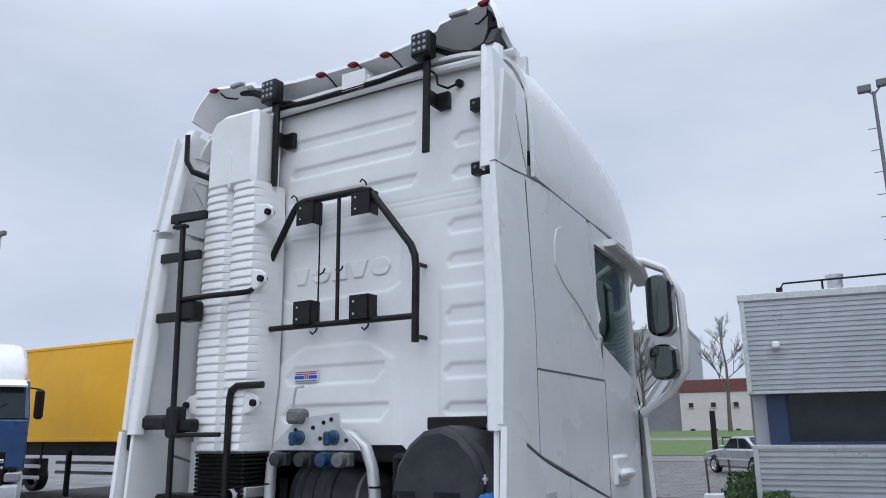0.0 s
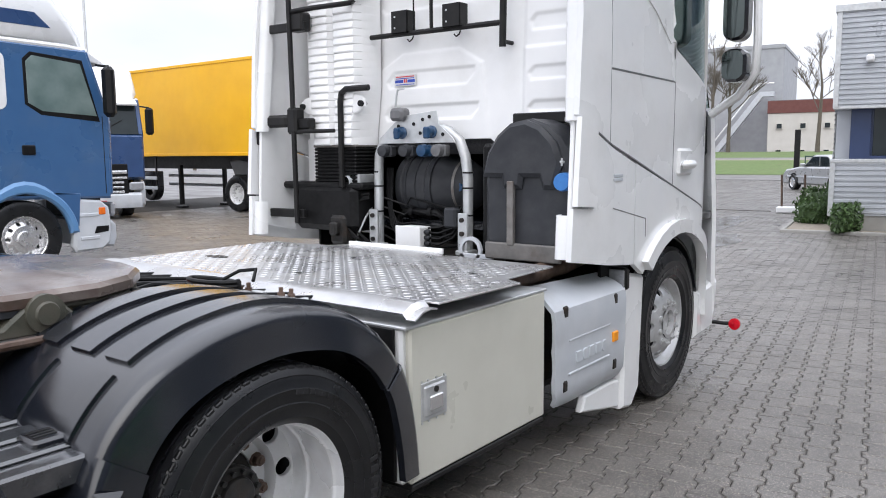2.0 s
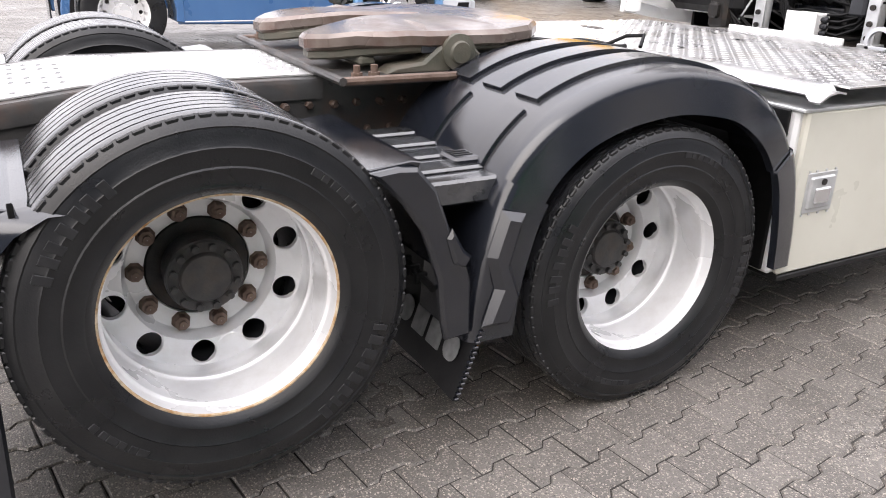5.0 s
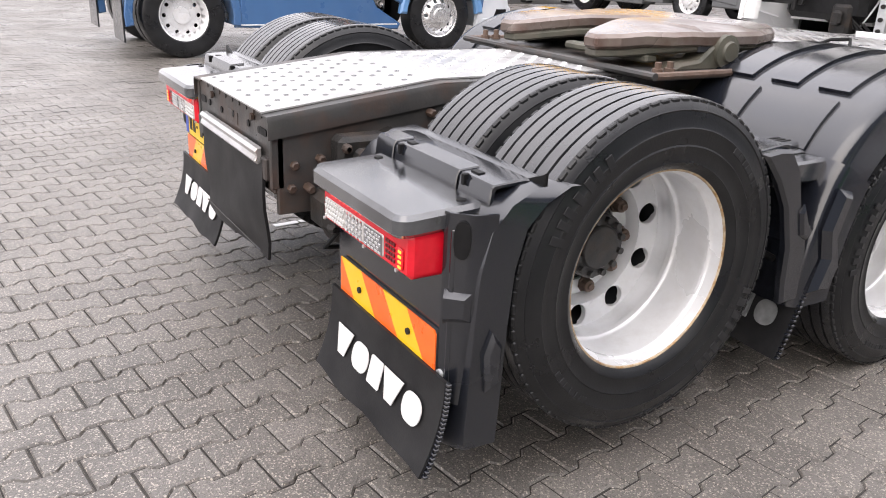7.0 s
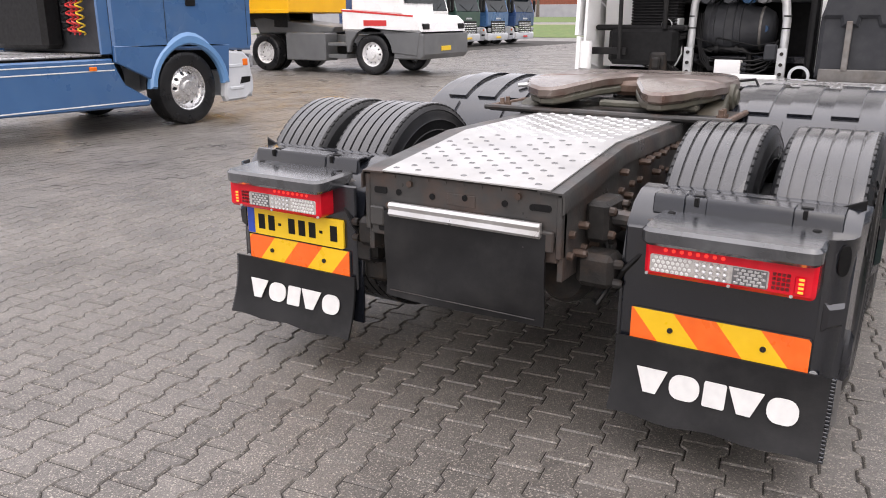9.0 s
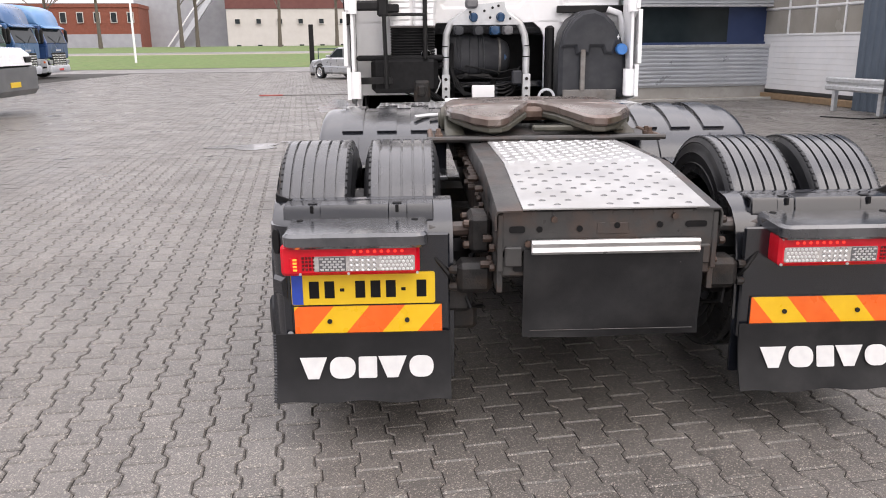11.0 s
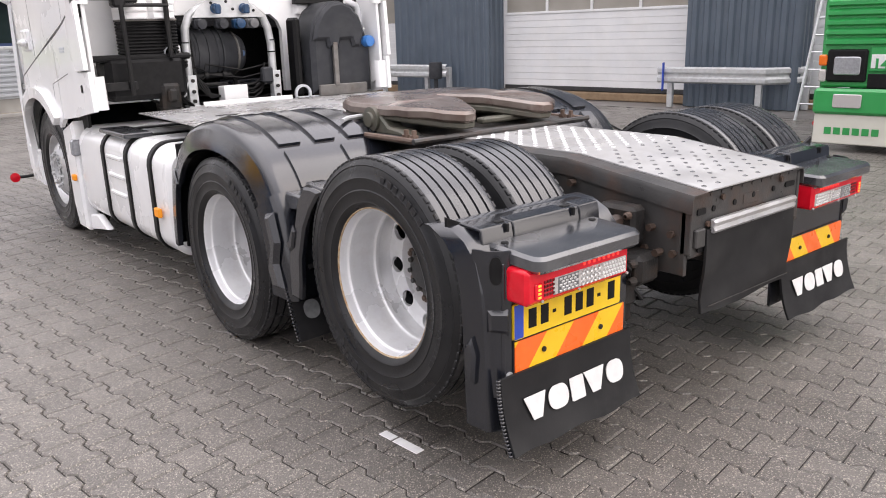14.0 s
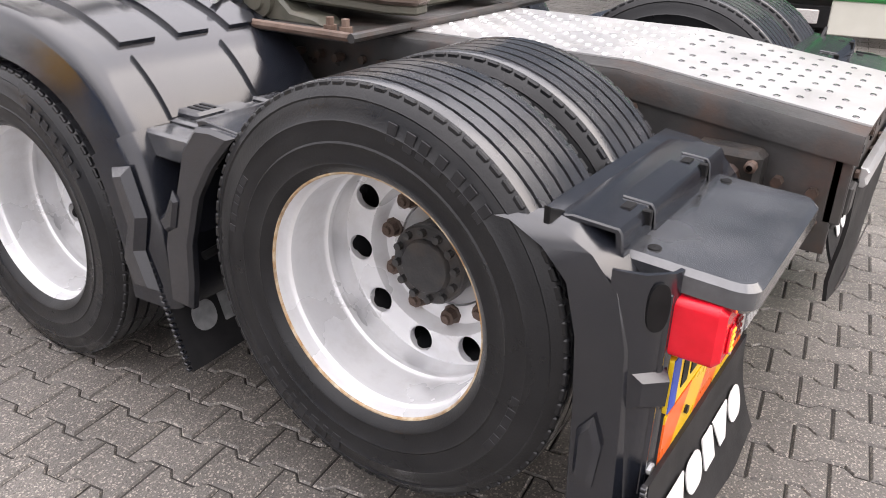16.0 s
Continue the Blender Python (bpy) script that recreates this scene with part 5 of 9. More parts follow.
# work lamps on posts at the roof's edge
for x, tilt in ((0.632, 0.006), (-0.462, -0.022)):
    post = rear("lamp_post", Mesh().prism([(x + tilt * -1 - 0.019, 3.14), (x - tilt + 0.019, 3.14), (x + 0.019 + abs(tilt), 3.66), (x - 0.019 + abs(tilt), 3.66)], "y", 4.185, 4.213, 0.005), BLACKMETAL, cab, "flat black lamp post")
    rear("post_bracket", Mesh().box(x + 0.01, x + 0.085, 4.285, 4.318, 3.405, 3.50, 0.004).box(x + 0.005, x + 0.02, 4.2, 4.3, 3.41, 3.495, 0.003), BLACKMETAL, post)
    head = rear("lamp_box", Mesh().prism(rounded(x - 0.065, x + 0.058, 3.665, 3.81, 0.018), "y", 4.14, 4.22, 0.01).box(x - 0.015, x + 0.015, 4.19, 4.23, 3.62, 3.68, 0.005), BLACKMETAL, post, "square black work lamp")
    rear("lamp_glass", Mesh().prism(rounded(x - 0.053, x + 0.046, 3.678, 3.797, 0.012), "y", 4.134, 4.142, 0.003), DARKGLASS, head)
    for a in range(3):
        for b in range(3):
            rear("lamp_cell", Mesh().lathe([(0.001, -0.004), (0.010, -0.002), (0.012, 0.004)], (x - 0.036 + 0.032 * a, 4.134, 3.703 + 0.036 * b), "y", 8), RIMGREY, head)
# makers' sticker, as plain bars
rear("sticker", Mesh().box(-0.328, -0.155, WALLY - 0.0145, WALLY - 0.009, 1.992, 2.06, 0.0005), PRINT, cab, "small white sticker with bars of print")
for x0, x1, z0, z1, m in ((-0.315, -0.165, 2.046, 2.052, INKRED), (-0.315, -0.165, 2.036, 2.041, INKBLUE), (-0.322, -0.255, 2.012, 2.030, INKBLUE), (-0.25, -0.24, 2.012, 2.034, INKRED), (-0.235, -0.225, 2.012, 2.034, INKRED), (-0.22, -0.16, 2.012, 2.030, INKBLUE), (-0.315, -0.165, 1.998, 2.003, INKBLUE)):
    rear("sticker_bar", Mesh().box(x0, x1, WALLY - 0.0165, WALLY - 0.0148, z0, z1, 0.0004), m, cab)
# rounded rear edges of the side deflectors, and the bare inner face of the left one
for s in (1, -1):
    for pts in (((3.822, 1.045, 0.0), (3.835, 1.262, 0.0)), ((3.88, 1.72, 0.02), (3.92, 2.3, 0.0), (3.955, 2.86, -0.025)), ((3.955, 2.905, -0.03), (4.0, 3.2, -0.045), (4.055, 3.52, -0.065), (4.08, 3.585, -0.075))):
        rows = [[(s * (x + dx), y + d, z) for x, d in ((1.188, 0.075), (1.186, 0.035), (1.172, 0.008), (1.145, 0.0), (1.112, 0.004), (1.100, 0.018), (1.098, 0.06))] for y, z, dx in pts]
        rear("flap_edge", Mesh().grid(rows), WHITE, cab, thick=0.008, smooth=60)
upper = rear("flap_inner", Mesh().prism([(3.99, 2.945), (4.44, 2.945), (4.44, 3.60), (4.20, 3.615), (4.13, 3.60), (4.10, 3.55)], "x", -1.150, -1.166, 0.004), WHITE_MATT, cab, "bare white inner face of the side deflector")
for a, b in (((4.08, 3.40), (4.40, 3.05)), ((4.06, 3.10), (4.40, 3.52)), ((4.07, 3.30), (4.42, 3.31)), ((4.10, 3.46), (4.42, 3.47))):
    d = Vector((b[0] - a[0], b[1] - a[1])).normalized() * 0.006
    rear("inner_rib", Mesh().prism([(a[0] - d.y, a[1] + d.x), (a[0] + d.y, a[1] - d.x), (b[0] + d.y, b[1] - d.x), (b[0] - d.y, b[1] + d.x)], "x", -1.152, -1.140, 0.002), WHITE_MATT, upper)
rear("rib_boss", Mesh().lathe([(0.001, -1.136), (0.014, -1.138), (0.018, -1.150)], (0, 4.245, 3.23), "x", 14), WHITE_MATT, upper)
lower_in = rear("flap_inner", Mesh().prism([(3.93, 1.75), (4.40, 1.70), (4.44, 2.925), (3.99, 2.925)], "x", -1.160, -1.176, 0.004), WHITE_MATT, cab, "bare white inner face of the side deflector")
for a, b in (((3.99, 1.85), (4.04, 2.86)), ((4.04, 2.86), (4.42, 2.86)), ((4.015, 1.85), (4.065, 2.83))):
    d = Vector((b[0] - a[0], b[1] - a[1])).normalized() * 0.007
    rear("inner_rib", Mesh().prism([(a[0] - d.y, a[1] + d.x), (a[0] + d.y, a[1] - d.x), (b[0] + d.y, b[1] - d.x), (b[0] - d.y, b[1] + d.x)], "x", -1.162, -1.150, 0.002), WHITE_MATT, lower_in)

# -- coupling stand, tanks and clutter behind the cab --
HY = 4.20
LAMPDARK = surf("dull_grey_casting", (0.10, 0.10, 0.105), (0.15, 0.15, 0.155), 20, 0.45, 0.1)
hoop = part("coupling_stand", Mesh().tube([(-0.385, HY, 0.98), (-0.38, HY, 1.42), (-0.372, HY, 1.56), (-0.33, HY, 1.65), (-0.25, HY, 1.70), (-0.15, HY, 1.72), (0.08, HY, 1.72), (0.18, HY, 1.70), (0.26, HY, 1.64), (0.30, HY, 1.55), (0.318, HY, 1.42), (0.315, HY, 0.98)], 0.031, 14), STEEL, truck, "bent silver tube stand for the trailer couplings")
part("coupling_plate", Mesh().prism([(-0.33, 1.63), (0.26, 1.63), (0.24, 1.66), (0.14, 1.74), (0.12, 1.82), (-0.10, 1.80), (-0.20, 1.76), (-0.28, 1.70)], "y", HY - 0.045, HY - 0.037, 0.002), STEEL, hoop, "drilled steel coupling plate")
for x, z in ((-0.17, 1.735), (-0.05, 1.745), (0.02, 1.77), (0.07, 1.785), (0.0, 1.69), (0.17, 1.68)):
    part("plate_hole", Mesh().disc((x, HY - 0.05, z), 0.011, 0.006, "y", 12), HOSE, hoop)
for x in (-0.142, 0.088):
    c = part("coupling", Mesh().lathe([(0.001, -0.06), (0.028, -0.06), (0.031, -0.045), (0.031, -0.02), (0.038, -0.015), (0.038, 0.01)], (x, HY - 0.04, 1.695), "y", 18).box(x - 0.024, x + 0.024, HY - 0.11, HY - 0.09, 1.655, 1.725, 0.01), BLUECAP, hoop, "blue capped electric coupling")
for x, m in ((-0.27, DARKGREY), (-0.10, DARKGREY), (0.04, BLUECAP), (0.15, LAMPDARK)):
    part("socket", Mesh().lathe([(0.001, -0.04), (0.035, -0.035), (0.04, 0.0), (0.03, 0.05)], (x, HY - 0.06, 1.585), "y", 14).box(x - 0.045, x + 0.045, HY - 0.06, HY, 1.55, 1.62, 0.01), m, hoop)
part("stand_lamp", Mesh().prism(rounded(-0.215, -0.105, 1.765, 1.845, 0.03), "y", HY - 0.09, HY - 0.0, 0.018), LAMPDARK, hoop, "small grey lamp on a bracket")
part("lamp_hook", Mesh().tube([(-0.19, HY - 0.05, 1.85), (-0.18, HY - 0.05, 1.92), (-0.17, HY - 0.05, 1.955), (-0.12, HY - 0.05, 1.96)], 0.007, 6), STEEL, hoop)
for x in (-0.382, 0.317):
    foot = part("stand_foot", Mesh().box(x - 0.035, x + 0.035, HY - 0.06, HY - 0.045, 0.99, 1.22, 0.004).box(x - 0.045, x + 0.045, HY - 0.07, HY + 0.03, 0.97, 1.0, 0.004), STEEL, hoop, "bolted steel foot")
    for z in (1.03, 1.10, 1.18):
        part("foot_bolt", Mesh().disc((x + 0.0, HY - 0.075, z), 0.014, 0.02, "y", 8), HUB, foot)
for z in (1.2, 1.36, 1.45):
    for x in (-0.382, 0.317):
        part("cable_tie", Mesh().lathe([(0.033, z), (0.034, z + 0.005), (0.033, z + 0.01)], (x, HY, 0), "z", 12), HOSE, hoop)
part("control_box", Mesh().box(-0.155, 0.03, 4.10, 4.22, 1.0, 1.125, 0.008).box(-0.16, 0.035, 4.095, 4.11, 0.995, 1.13, 0.004), WHITE_MATT, truck, "square white control box")
for i in range(3):
    part("cable_gland", Mesh().lathe([(0.012, 0.03), (0.018, 0.05), (0.018, 0.06), (0.01, 0.07)], (0.0, 4.15, 1.025 + i * 0.035), "x", 10), DARKGREY, truck)
# air filter drum in the opening
drum = Mesh().lathe([(0.001, -0.28), (0.12, -0.28), (0.205, -0.25), (0.212, -0.2), (0.205, -0.19), (0.212, -0.17), (0.212, -0.02), (0.205, -0.01), (0.212, 0.0), (0.20, 0.08), (0.17, 0.12), (0.165, 0.2), (0.13, 0.26), (0.09, 0.28), (0.001, 0.28)], (-0.08, 4.50, 1.36), "x", 40)
filt = part("air_filter", drum, DARKGREY, truck, "black air filter drum")
part("filter_valve", Mesh().lathe([(0.001, -0.05), (0.026, -0.05), (0.03, -0.03), (0.03, 0.0)], (0.14, 4.40, 1.36), "y", 14), BLUECAP, filt)
part("filter_clamp", Mesh().lathe([(0.17, 0.175), (0.175, 0.18), (0.17, 0.195)], (-0.08, 4.50, 1.36), "x", 32), DULLSTEEL, filt)
part("filter_bracket", Mesh().tube([(-0.32, 4.33, 1.02), (-0.32, 4.33, 1.16), (-0.26, 4.32, 1.2), (0.0, 4.32, 1.2), (0.05, 4.33, 1.16), (0.05, 4.33, 1.02)], 0.022, 8), HOSE, filt)
for x in (-0.2, -0.05):
    part("bracket_collar", Mesh().lathe([(0.036, -0.015), (0.038, 0.0), (0.036, 0.015)], (x, 4.32, 1.2), "x", 12), HOSE, filt)
for x in (-0.24, -0.16, -0.04):
    part("drum_rib", Mesh().lathe([(0.208, -0.008), (0.219, -0.005), (0.219, 0.005), (0.208, 0.008)], (x, 4.50, 1.36), "x", 36), DARKGREY, filt)
part("reversing_lamp", Mesh().box(0.19, 0.28, 4.12, 4.18, 1.13, 1.25, 0.012), DARKGREY, truck)
# black sheets added round the opening, standing in for its deep shade
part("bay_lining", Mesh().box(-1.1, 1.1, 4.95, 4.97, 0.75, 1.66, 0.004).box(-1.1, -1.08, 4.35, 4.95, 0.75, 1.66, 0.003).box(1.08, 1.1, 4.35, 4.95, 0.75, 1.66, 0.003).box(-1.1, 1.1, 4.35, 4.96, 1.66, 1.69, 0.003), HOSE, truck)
part("gearbox", Mesh().box(-0.3, 0.3, 4.3, 5.6, 0.55, 1.0, 0.1), HUB, truck)
# hoses and cables
hose_rng = random.Random(11)
for k in range(16):
    x0, x1 = -0.72 + 0.035 * k * 0.5, -0.5 + hose_rng.uniform(-0.1, 0.12)
    pts = [(x0, 4.18 + hose_rng.uniform(0, 0.15), 1.32 - hose_rng.uniform(0, 0.12)), (x0 + 0.03, 4.12, 1.2 - hose_rng.uniform(0, 0.1)), (x0 - 0.05 + hose_rng.uniform(0, 0.15), 4.1, 1.08), (x1, 4.14, 0.99)]
    mid = [tuple((Vector(pts[i]) * (1 - f) + Vector(pts[i + 1]) * f)) for i in range(3) for f in (0, 0.5)] + [pts[3]]
    part("air_hose", Mesh().tube(mid, hose_rng.uniform(0.006, 0.013), 7), HOSE if k % 5 else STEEL, truck)
part("valve_block", Mesh().box(-0.66, -0.52, 4.02, 4.2, 0.99, 1.18, 0.02).box(-0.63, -0.56, 3.98, 4.05, 1.05, 1.14, 0.015), HUB, truck, "dark valve block")
for k in range(5):
    z = 1.05 + 0.06 * k
    part("wiring", Mesh().tube([(-0.36, 4.22, z), (-0.30 + 0.02 * k, 4.28, z - 0.05), (-0.2, 4.3, z - 0.08 + 0.02 * k), (0.1, 4.3, z - 0.06), (0.3, 4.25, z - 0.02)], 0.007, 6), HOSE, truck)
for k, (x, z, r) in enumerate(((-0.50, 1.30, 0.013), (-0.53, 1.34, 0.010), (-0.47, 1.27, 0.009), (-0.56, 1.28, 0.015))):
    part("cable_loop", Mesh().tube([(-0.41, 4.14, z + 0.02), (x, 4.08, z), (x - 0.06, 4.06, z - 0.09), (x - 0.05, 4.06, z - 0.18), (x + 0.02, 4.08, 1.03)], r * 0.8, 7), HOSE, truck)
    part("cable_clip", Mesh().lathe([(r * 0.85, -0.006), (r, 0.0), (r * 0.85, 0.006)], (x - 0.058, 4.06, z - 0.11), "z", 10), PRINT, truck)
for k in range(4):
    part("cable_loop", Mesh().tube([(-0.36 + 0.015 * k, 4.26, 1.48), (-0.345 + 0.012 * k, 4.24, 1.30 - 0.03 * k), (-0.30 + 0.02 * k, 4.22, 1.12), (-0.22, 4.2, 1.04 + 0.01 * k), (-0.15, 4.18, 1.05)], 0.007, 6), HOSE, truck)
    part("cable_loop", Mesh().tube([(0.05, 4.16, 1.03 + 0.03 * k), (0.12, 4.17, 1.02 + 0.035 * k), (0.20, 4.2, 1.06 + 0.03 * k), (0.27, 4.24, 1.16 + 0.04 * k)], 0.008, 6), HOSE, truck)
part("bracket_plate", Mesh().box(-0.58, -0.46, 4.10, 4.25, 1.38, 1.44, 0.006), STEEL, truck)
part("stub_pipe", Mesh().lathe([(0.04, -0.06), (0.045, 0.0), (0.045, 0.05), (0.03, 0.06)], (-0.55, 4.12, 1.39), "y", 16), SILVERGREY, truck)
# urea tank
t0 = Mesh().prism([(0.57, 1.02), (1.14, 1.02), (1.14, 1.38), (1.08, 1.55), (1.03, 1.64), (0.95, 1.71), (0.85, 1.745), (0.75, 1.73), (0.66, 1.67), (0.60, 1.57), (0.57, 1.42)], "y", 3.99, 4.30, 0.035)
utank = part("fluid_tank", t0, DARKGREY, truck, "charcoal plastic tank with domed top")
part("tank_cover", Mesh().prism([(0.575, 1.44), (0.70, 1.44), (0.71, 1.38), (0.82, 1.38), (0.83, 1.44), (0.93, 1.44), (0.95, 1.38), (1.02, 1.38), (1.06, 1.52), (1.02, 1.62), (0.94, 1.70), (0.85, 1.735), (0.75, 1.72), (0.67, 1.66), (0.61, 1.57)], "y", 3.955, 4.02, 0.022), DARKGREY, utank)
part("tank_strap", Mesh().box(0.745, 0.785, 3.945, 3.975, 1.08, 1.42, 0.004), DULLSTEEL, utank, "steel tank strap")
part("strap_plate", Mesh().box(0.60, 1.06, 3.955, 3.985, 1.0, 1.09, 0.006), DULLSTEEL, utank, "dirty steel bracket plate")
part("filler_cap", Mesh().lathe([(0.001, -0.085), (0.042, -0.085), (0.047, -0.07), (0.047, -0.02), (0.04, 0.02)], (1.085, 4.0, 1.42), "y", 20), FILLERBLUE, utank, "blue filler cap")
part("tank_lever", Mesh().tube([(1.02, 3.98, 1.52), (1.07, 3.97, 1.52)], 0.008, 6).tube([(1.06, 3.97, 1.50), (1.06, 3.97, 1.54)], 0.006, 6), STEEL, utank)
part("pipe_cover", Mesh().box(0.48, 0.545, 4.1, 4.24, 1.0, 1.62, 0.02), HOSE, truck)
part("round_bracket", Mesh().lathe([(0.055, 0.0), (0.075, 0.0), (0.075, 0.02), (0.055, 0.02), (0.055, 0.0)], (0.47, 4.0, 1.03), "y", 20).box(0.40, 0.62, 4.0, 4.02, 0.985, 1.01, 0.003), SILVERGREY, truck)

# -- walkway deck --
deck = Mesh()
outline = [(-0.98, 2.74), (1.22, 2.74), (1.23, 3.30), (1.12, 3.36), (1.10, 3.82), (0.36, 3.86), (0.30, 3.94), (-0.42, 3.94), (-0.50, 3.84), (-0.92, 3.80)]
deck.prism(outline, "z", 1.004, 1.012, 0.0015)
dk = part("deck_plate", deck, ALU, truck, "aluminium checker-plate walkway behind the cab")
flange = Mesh().grid([[(x, 2.742, 1.011), (x, 2.70, 1.016), (x, 2.66, 1.010), (x, 2.61, 0.985)] for x in [-1.0 + 0.02 * i for i in range(112)]])
flange.v = [(x, y - 0.015 * (x + 1) / 2.2, z - (0.02 if 1.17 < x < 1.24 else 0)) for x, y, z in flange.v]
part("deck_flange", flange, ALU, dk, "smooth bent flange of the deck", thick=0.006)
part("deck_upstand", Mesh().box(-0.40, 0.33, 3.93, 3.945, 1.0, 1.035, 0.003), WHITE, dk)


def studs(ms, inside, x0, x1, y0, y1, zf, step, size, tilt=45):
    """Raised lozenges of a checker plate, turned this way and that."""
    nx, ny = int((x1 - x0) / step), int((y1 - y0) / step)
    for i in range(nx):
        for j in range(ny):
            x, y = x0 + (i + 0.5) * step, y0 + (j + 0.5) * step
            if not inside(x, y):
                continue
            a = radians(tilt if (i + j) % 2 else -tilt)
            c, s2 = math.cos(a), math.sin(a)
            z = zf(x, y)
            L, w, h = size
            ring = [(L, 0), (L * 0.55, w), (-L * 0.55, w), (-L, 0), (-L * 0.55, -w), (L * 0.55, -w)]
            base = [(x + u * c - v * s2, y + u * s2 + v * c, z) for u, v in ring]
            top = [(x + 0.55 * (u * c - v * s2), y + 0.55 * (u * s2 + v * c), z + h) for u, v in ring]
            ms.add(base + top, [(q, (q + 1) % 6, 6 + (q + 1) % 6, 6 + q) for q in range(6)] + [(6, 7, 8, 9, 10, 11)])
    return ms


def in_deck(x, y):
    return -0.93 < x < 1.18 and 2.76 < y < (3.30 if x > 1.06 else 3.78)


tagged(part("deck_studs", studs(Mesh(), in_deck, -0.95, 1.2, 2.75, 3.8, lambda x, y: 1.0118, 0.048, (0.019, 0.0065, 0.0032)), ALU, dk), kind="stuff")
for x, y in ((-0.6, 3.1), (0.22, 2.95), (0.05, 3.5), (0.9, 3.4), (-0.2, 3.6)):
    part("deck_slot", Mesh().prism([(x + (0.085 if x < -0.5 else 0.022) * math.cos(a), y + (0.045 if x < -0.5 else 0.01) * math.sin(a)) for a in [2 * math.pi * k / 16 for k in range(16)]], "z", 1.0125, 1.0145), HOSE, dk)
# what lies between deck and coupling plate
for k in range(9):
    x = -0.55 + 0.14 * k
    part("air_line", Mesh().tube([(x, 2.15, 1.0), (x + 0.06 * math.sin(k), 2.35, 1.01 + 0.006 * (k % 3)), (x + 0.1, 2.66, 0.985)], 0.011, 7), HOSE, truck)
coil = [(0.25 + 0.15 * math.cos(a), 2.45 + 0.06 * math.sin(a), 1.018 + 0.0009 * i) for i, a in enumerate([0.33 * q for q in range(40)])]
part("coiled_hose", Mesh().tube(coil, 0.011, 8), HOSE, truck, "coiled black air hose")
part("hose_loop", Mesh().tube([(0.30, 2.45, 1.05), (0.36, 2.5, 1.09), (0.44, 2.52, 1.1), (0.47, 2.48, 1.06)], 0.008, 6), HOSE, truck)
for x in (-0.62, 0.36, 0.62):
    lug = part("deck_hinge", Mesh().box(x - 0.07, x + 0.07, 2.46, 2.58, 0.985, 1.0, 0.004), STEEL, truck, "bolted steel deck hinge")
    for d in (-0.03, 0.03):
        part("hinge_bolt", Mesh().lathe([(0.015, 0.0), (0.015, 0.02), (0.009, 0.02), (0.009, 0.04), (0.001, 0.042)], (x + d, 2.52, 1.0), "z", 8), RUST, lug)
part("red_tape", Mesh().box(0.05, 0.16, 2.38, 2.46, 1.0, 1.012, 0.003), INKRED, truck)
part("gusset", Mesh().prism([(-0.95, 2.3), (-0.4, 2.25), (-0.38, 2.6), (-0.95, 2.66)], "z", 0.96, 0.975, 0.003), FRAMEPAINT, truck)

# -- right flank: locker, silencer cover, wheel skirt --
part("splash_guard", Mesh().box(0.48, 1.13, 2.575, 2.59, 0.34, 0.93, 0.004), HOSE, truck, "black splash guard behind the wheel")
part("splash_guard", Mesh().box(-1.13, -0.48, 2.64, 2.655, 0.34, 0.93, 0.004), HOSE, truck, "black splash guard behind the wheel")
lock = Mesh().box(0.46, 1.17, 2.61, 3.62, 0.315, 0.922, 0.012)
locker = part("side_locker", lock, WHITE, truck, "large cream steel side locker")
locker.matrix_basis = Matrix.Translation((-0.02, -0.012, 0.008))
part("locker_door", Mesh().box(1.165, 1.198, 2.63, 3.62, 0.318, 0.92, 0.010), CREAM, locker, "cream hinged locker door")
part("locker_lid", Mesh().box(0.45, 1.20, 2.60, 3.63, 0.918, 0.930, 0.003), STEEL, locker)
part("locker_rail", Mesh().box(0.47, 1.20, 2.63, 3.61, 0.295, 0.317, 0.004), BLACKMETAL, locker)
pl = part("locker_latch", Mesh().box(1.197, 1.203, 2.685, 2.845, 0.55, 0.70, 0.003).box(1.195, 1.210, 2.70, 2.83, 0.565, 0.685, 0.006), STEEL, locker, "recessed steel paddle latch")
part("latch_paddle", Mesh().box(1.208, 1.219, 2.725, 2.805, 0.585, 0.645, 0.006), CHROME, pl)
part("latch_lock", Mesh().disc((1.206, 2.765, 0.665), 0.012, 0.01, "x", 12), HUB, pl)
for y in (2.69, 2.73, 2.78, 2.83):
    for z in (0.545, 0.705):
        part("latch_rivet", Mesh().disc((1.199, y, z), 0.005, 0.004, "x", 8), STEEL, pl)
cov = panel_mesh([(3.67, 0.42), (3.70, 0.34), (4.38, 0.24), (4.45, 0.30), (4.46, 0.82), (4.40, 0.895), (3.72, 0.905), (3.66, 0.85)], 0.05)
cov.v = [(1.19 - 0.16 * max(0, (z - 0.80) / 0.1) ** 2 - 0.10 * max(0, (0.40 - z) / 0.12) ** 2 + (0.005 if 0.50 < z < 0.62 or 0.66 < z < 0.8 else 0), y, z) for x, y, z in cov.v]
cover = part("silencer_cover", cov, SILVERGREY, truck, "ribbed grey silencer cover", thick=0.02)
part("silencer", Mesh().box(0.5, 1.05, 3.70, 4.42, 0.34, 0.85, 0.08), HUB, truck)
for y, z in ((3.77, 0.80), (4.33, 0.78), (3.77, 0.43), (4.33, 0.42)):
    b = part("cover_recess", Mesh().box(1.188, 1.206, y - 0.022, y + 0.022, z - 0.03, z + 0.03, 0.008), HUB, cover)
for i in range(5):
    y = 3.87 + i * 0.072
    poly = rounded(y, y + 0.055, 0.525, 0.585, 0.02 if i in (1, 4) else 0.004)
    part("pressed_shape", Mesh().prism(poly, "x", 1.20, 1.2095, 0.004), SILVERGREY, cover)
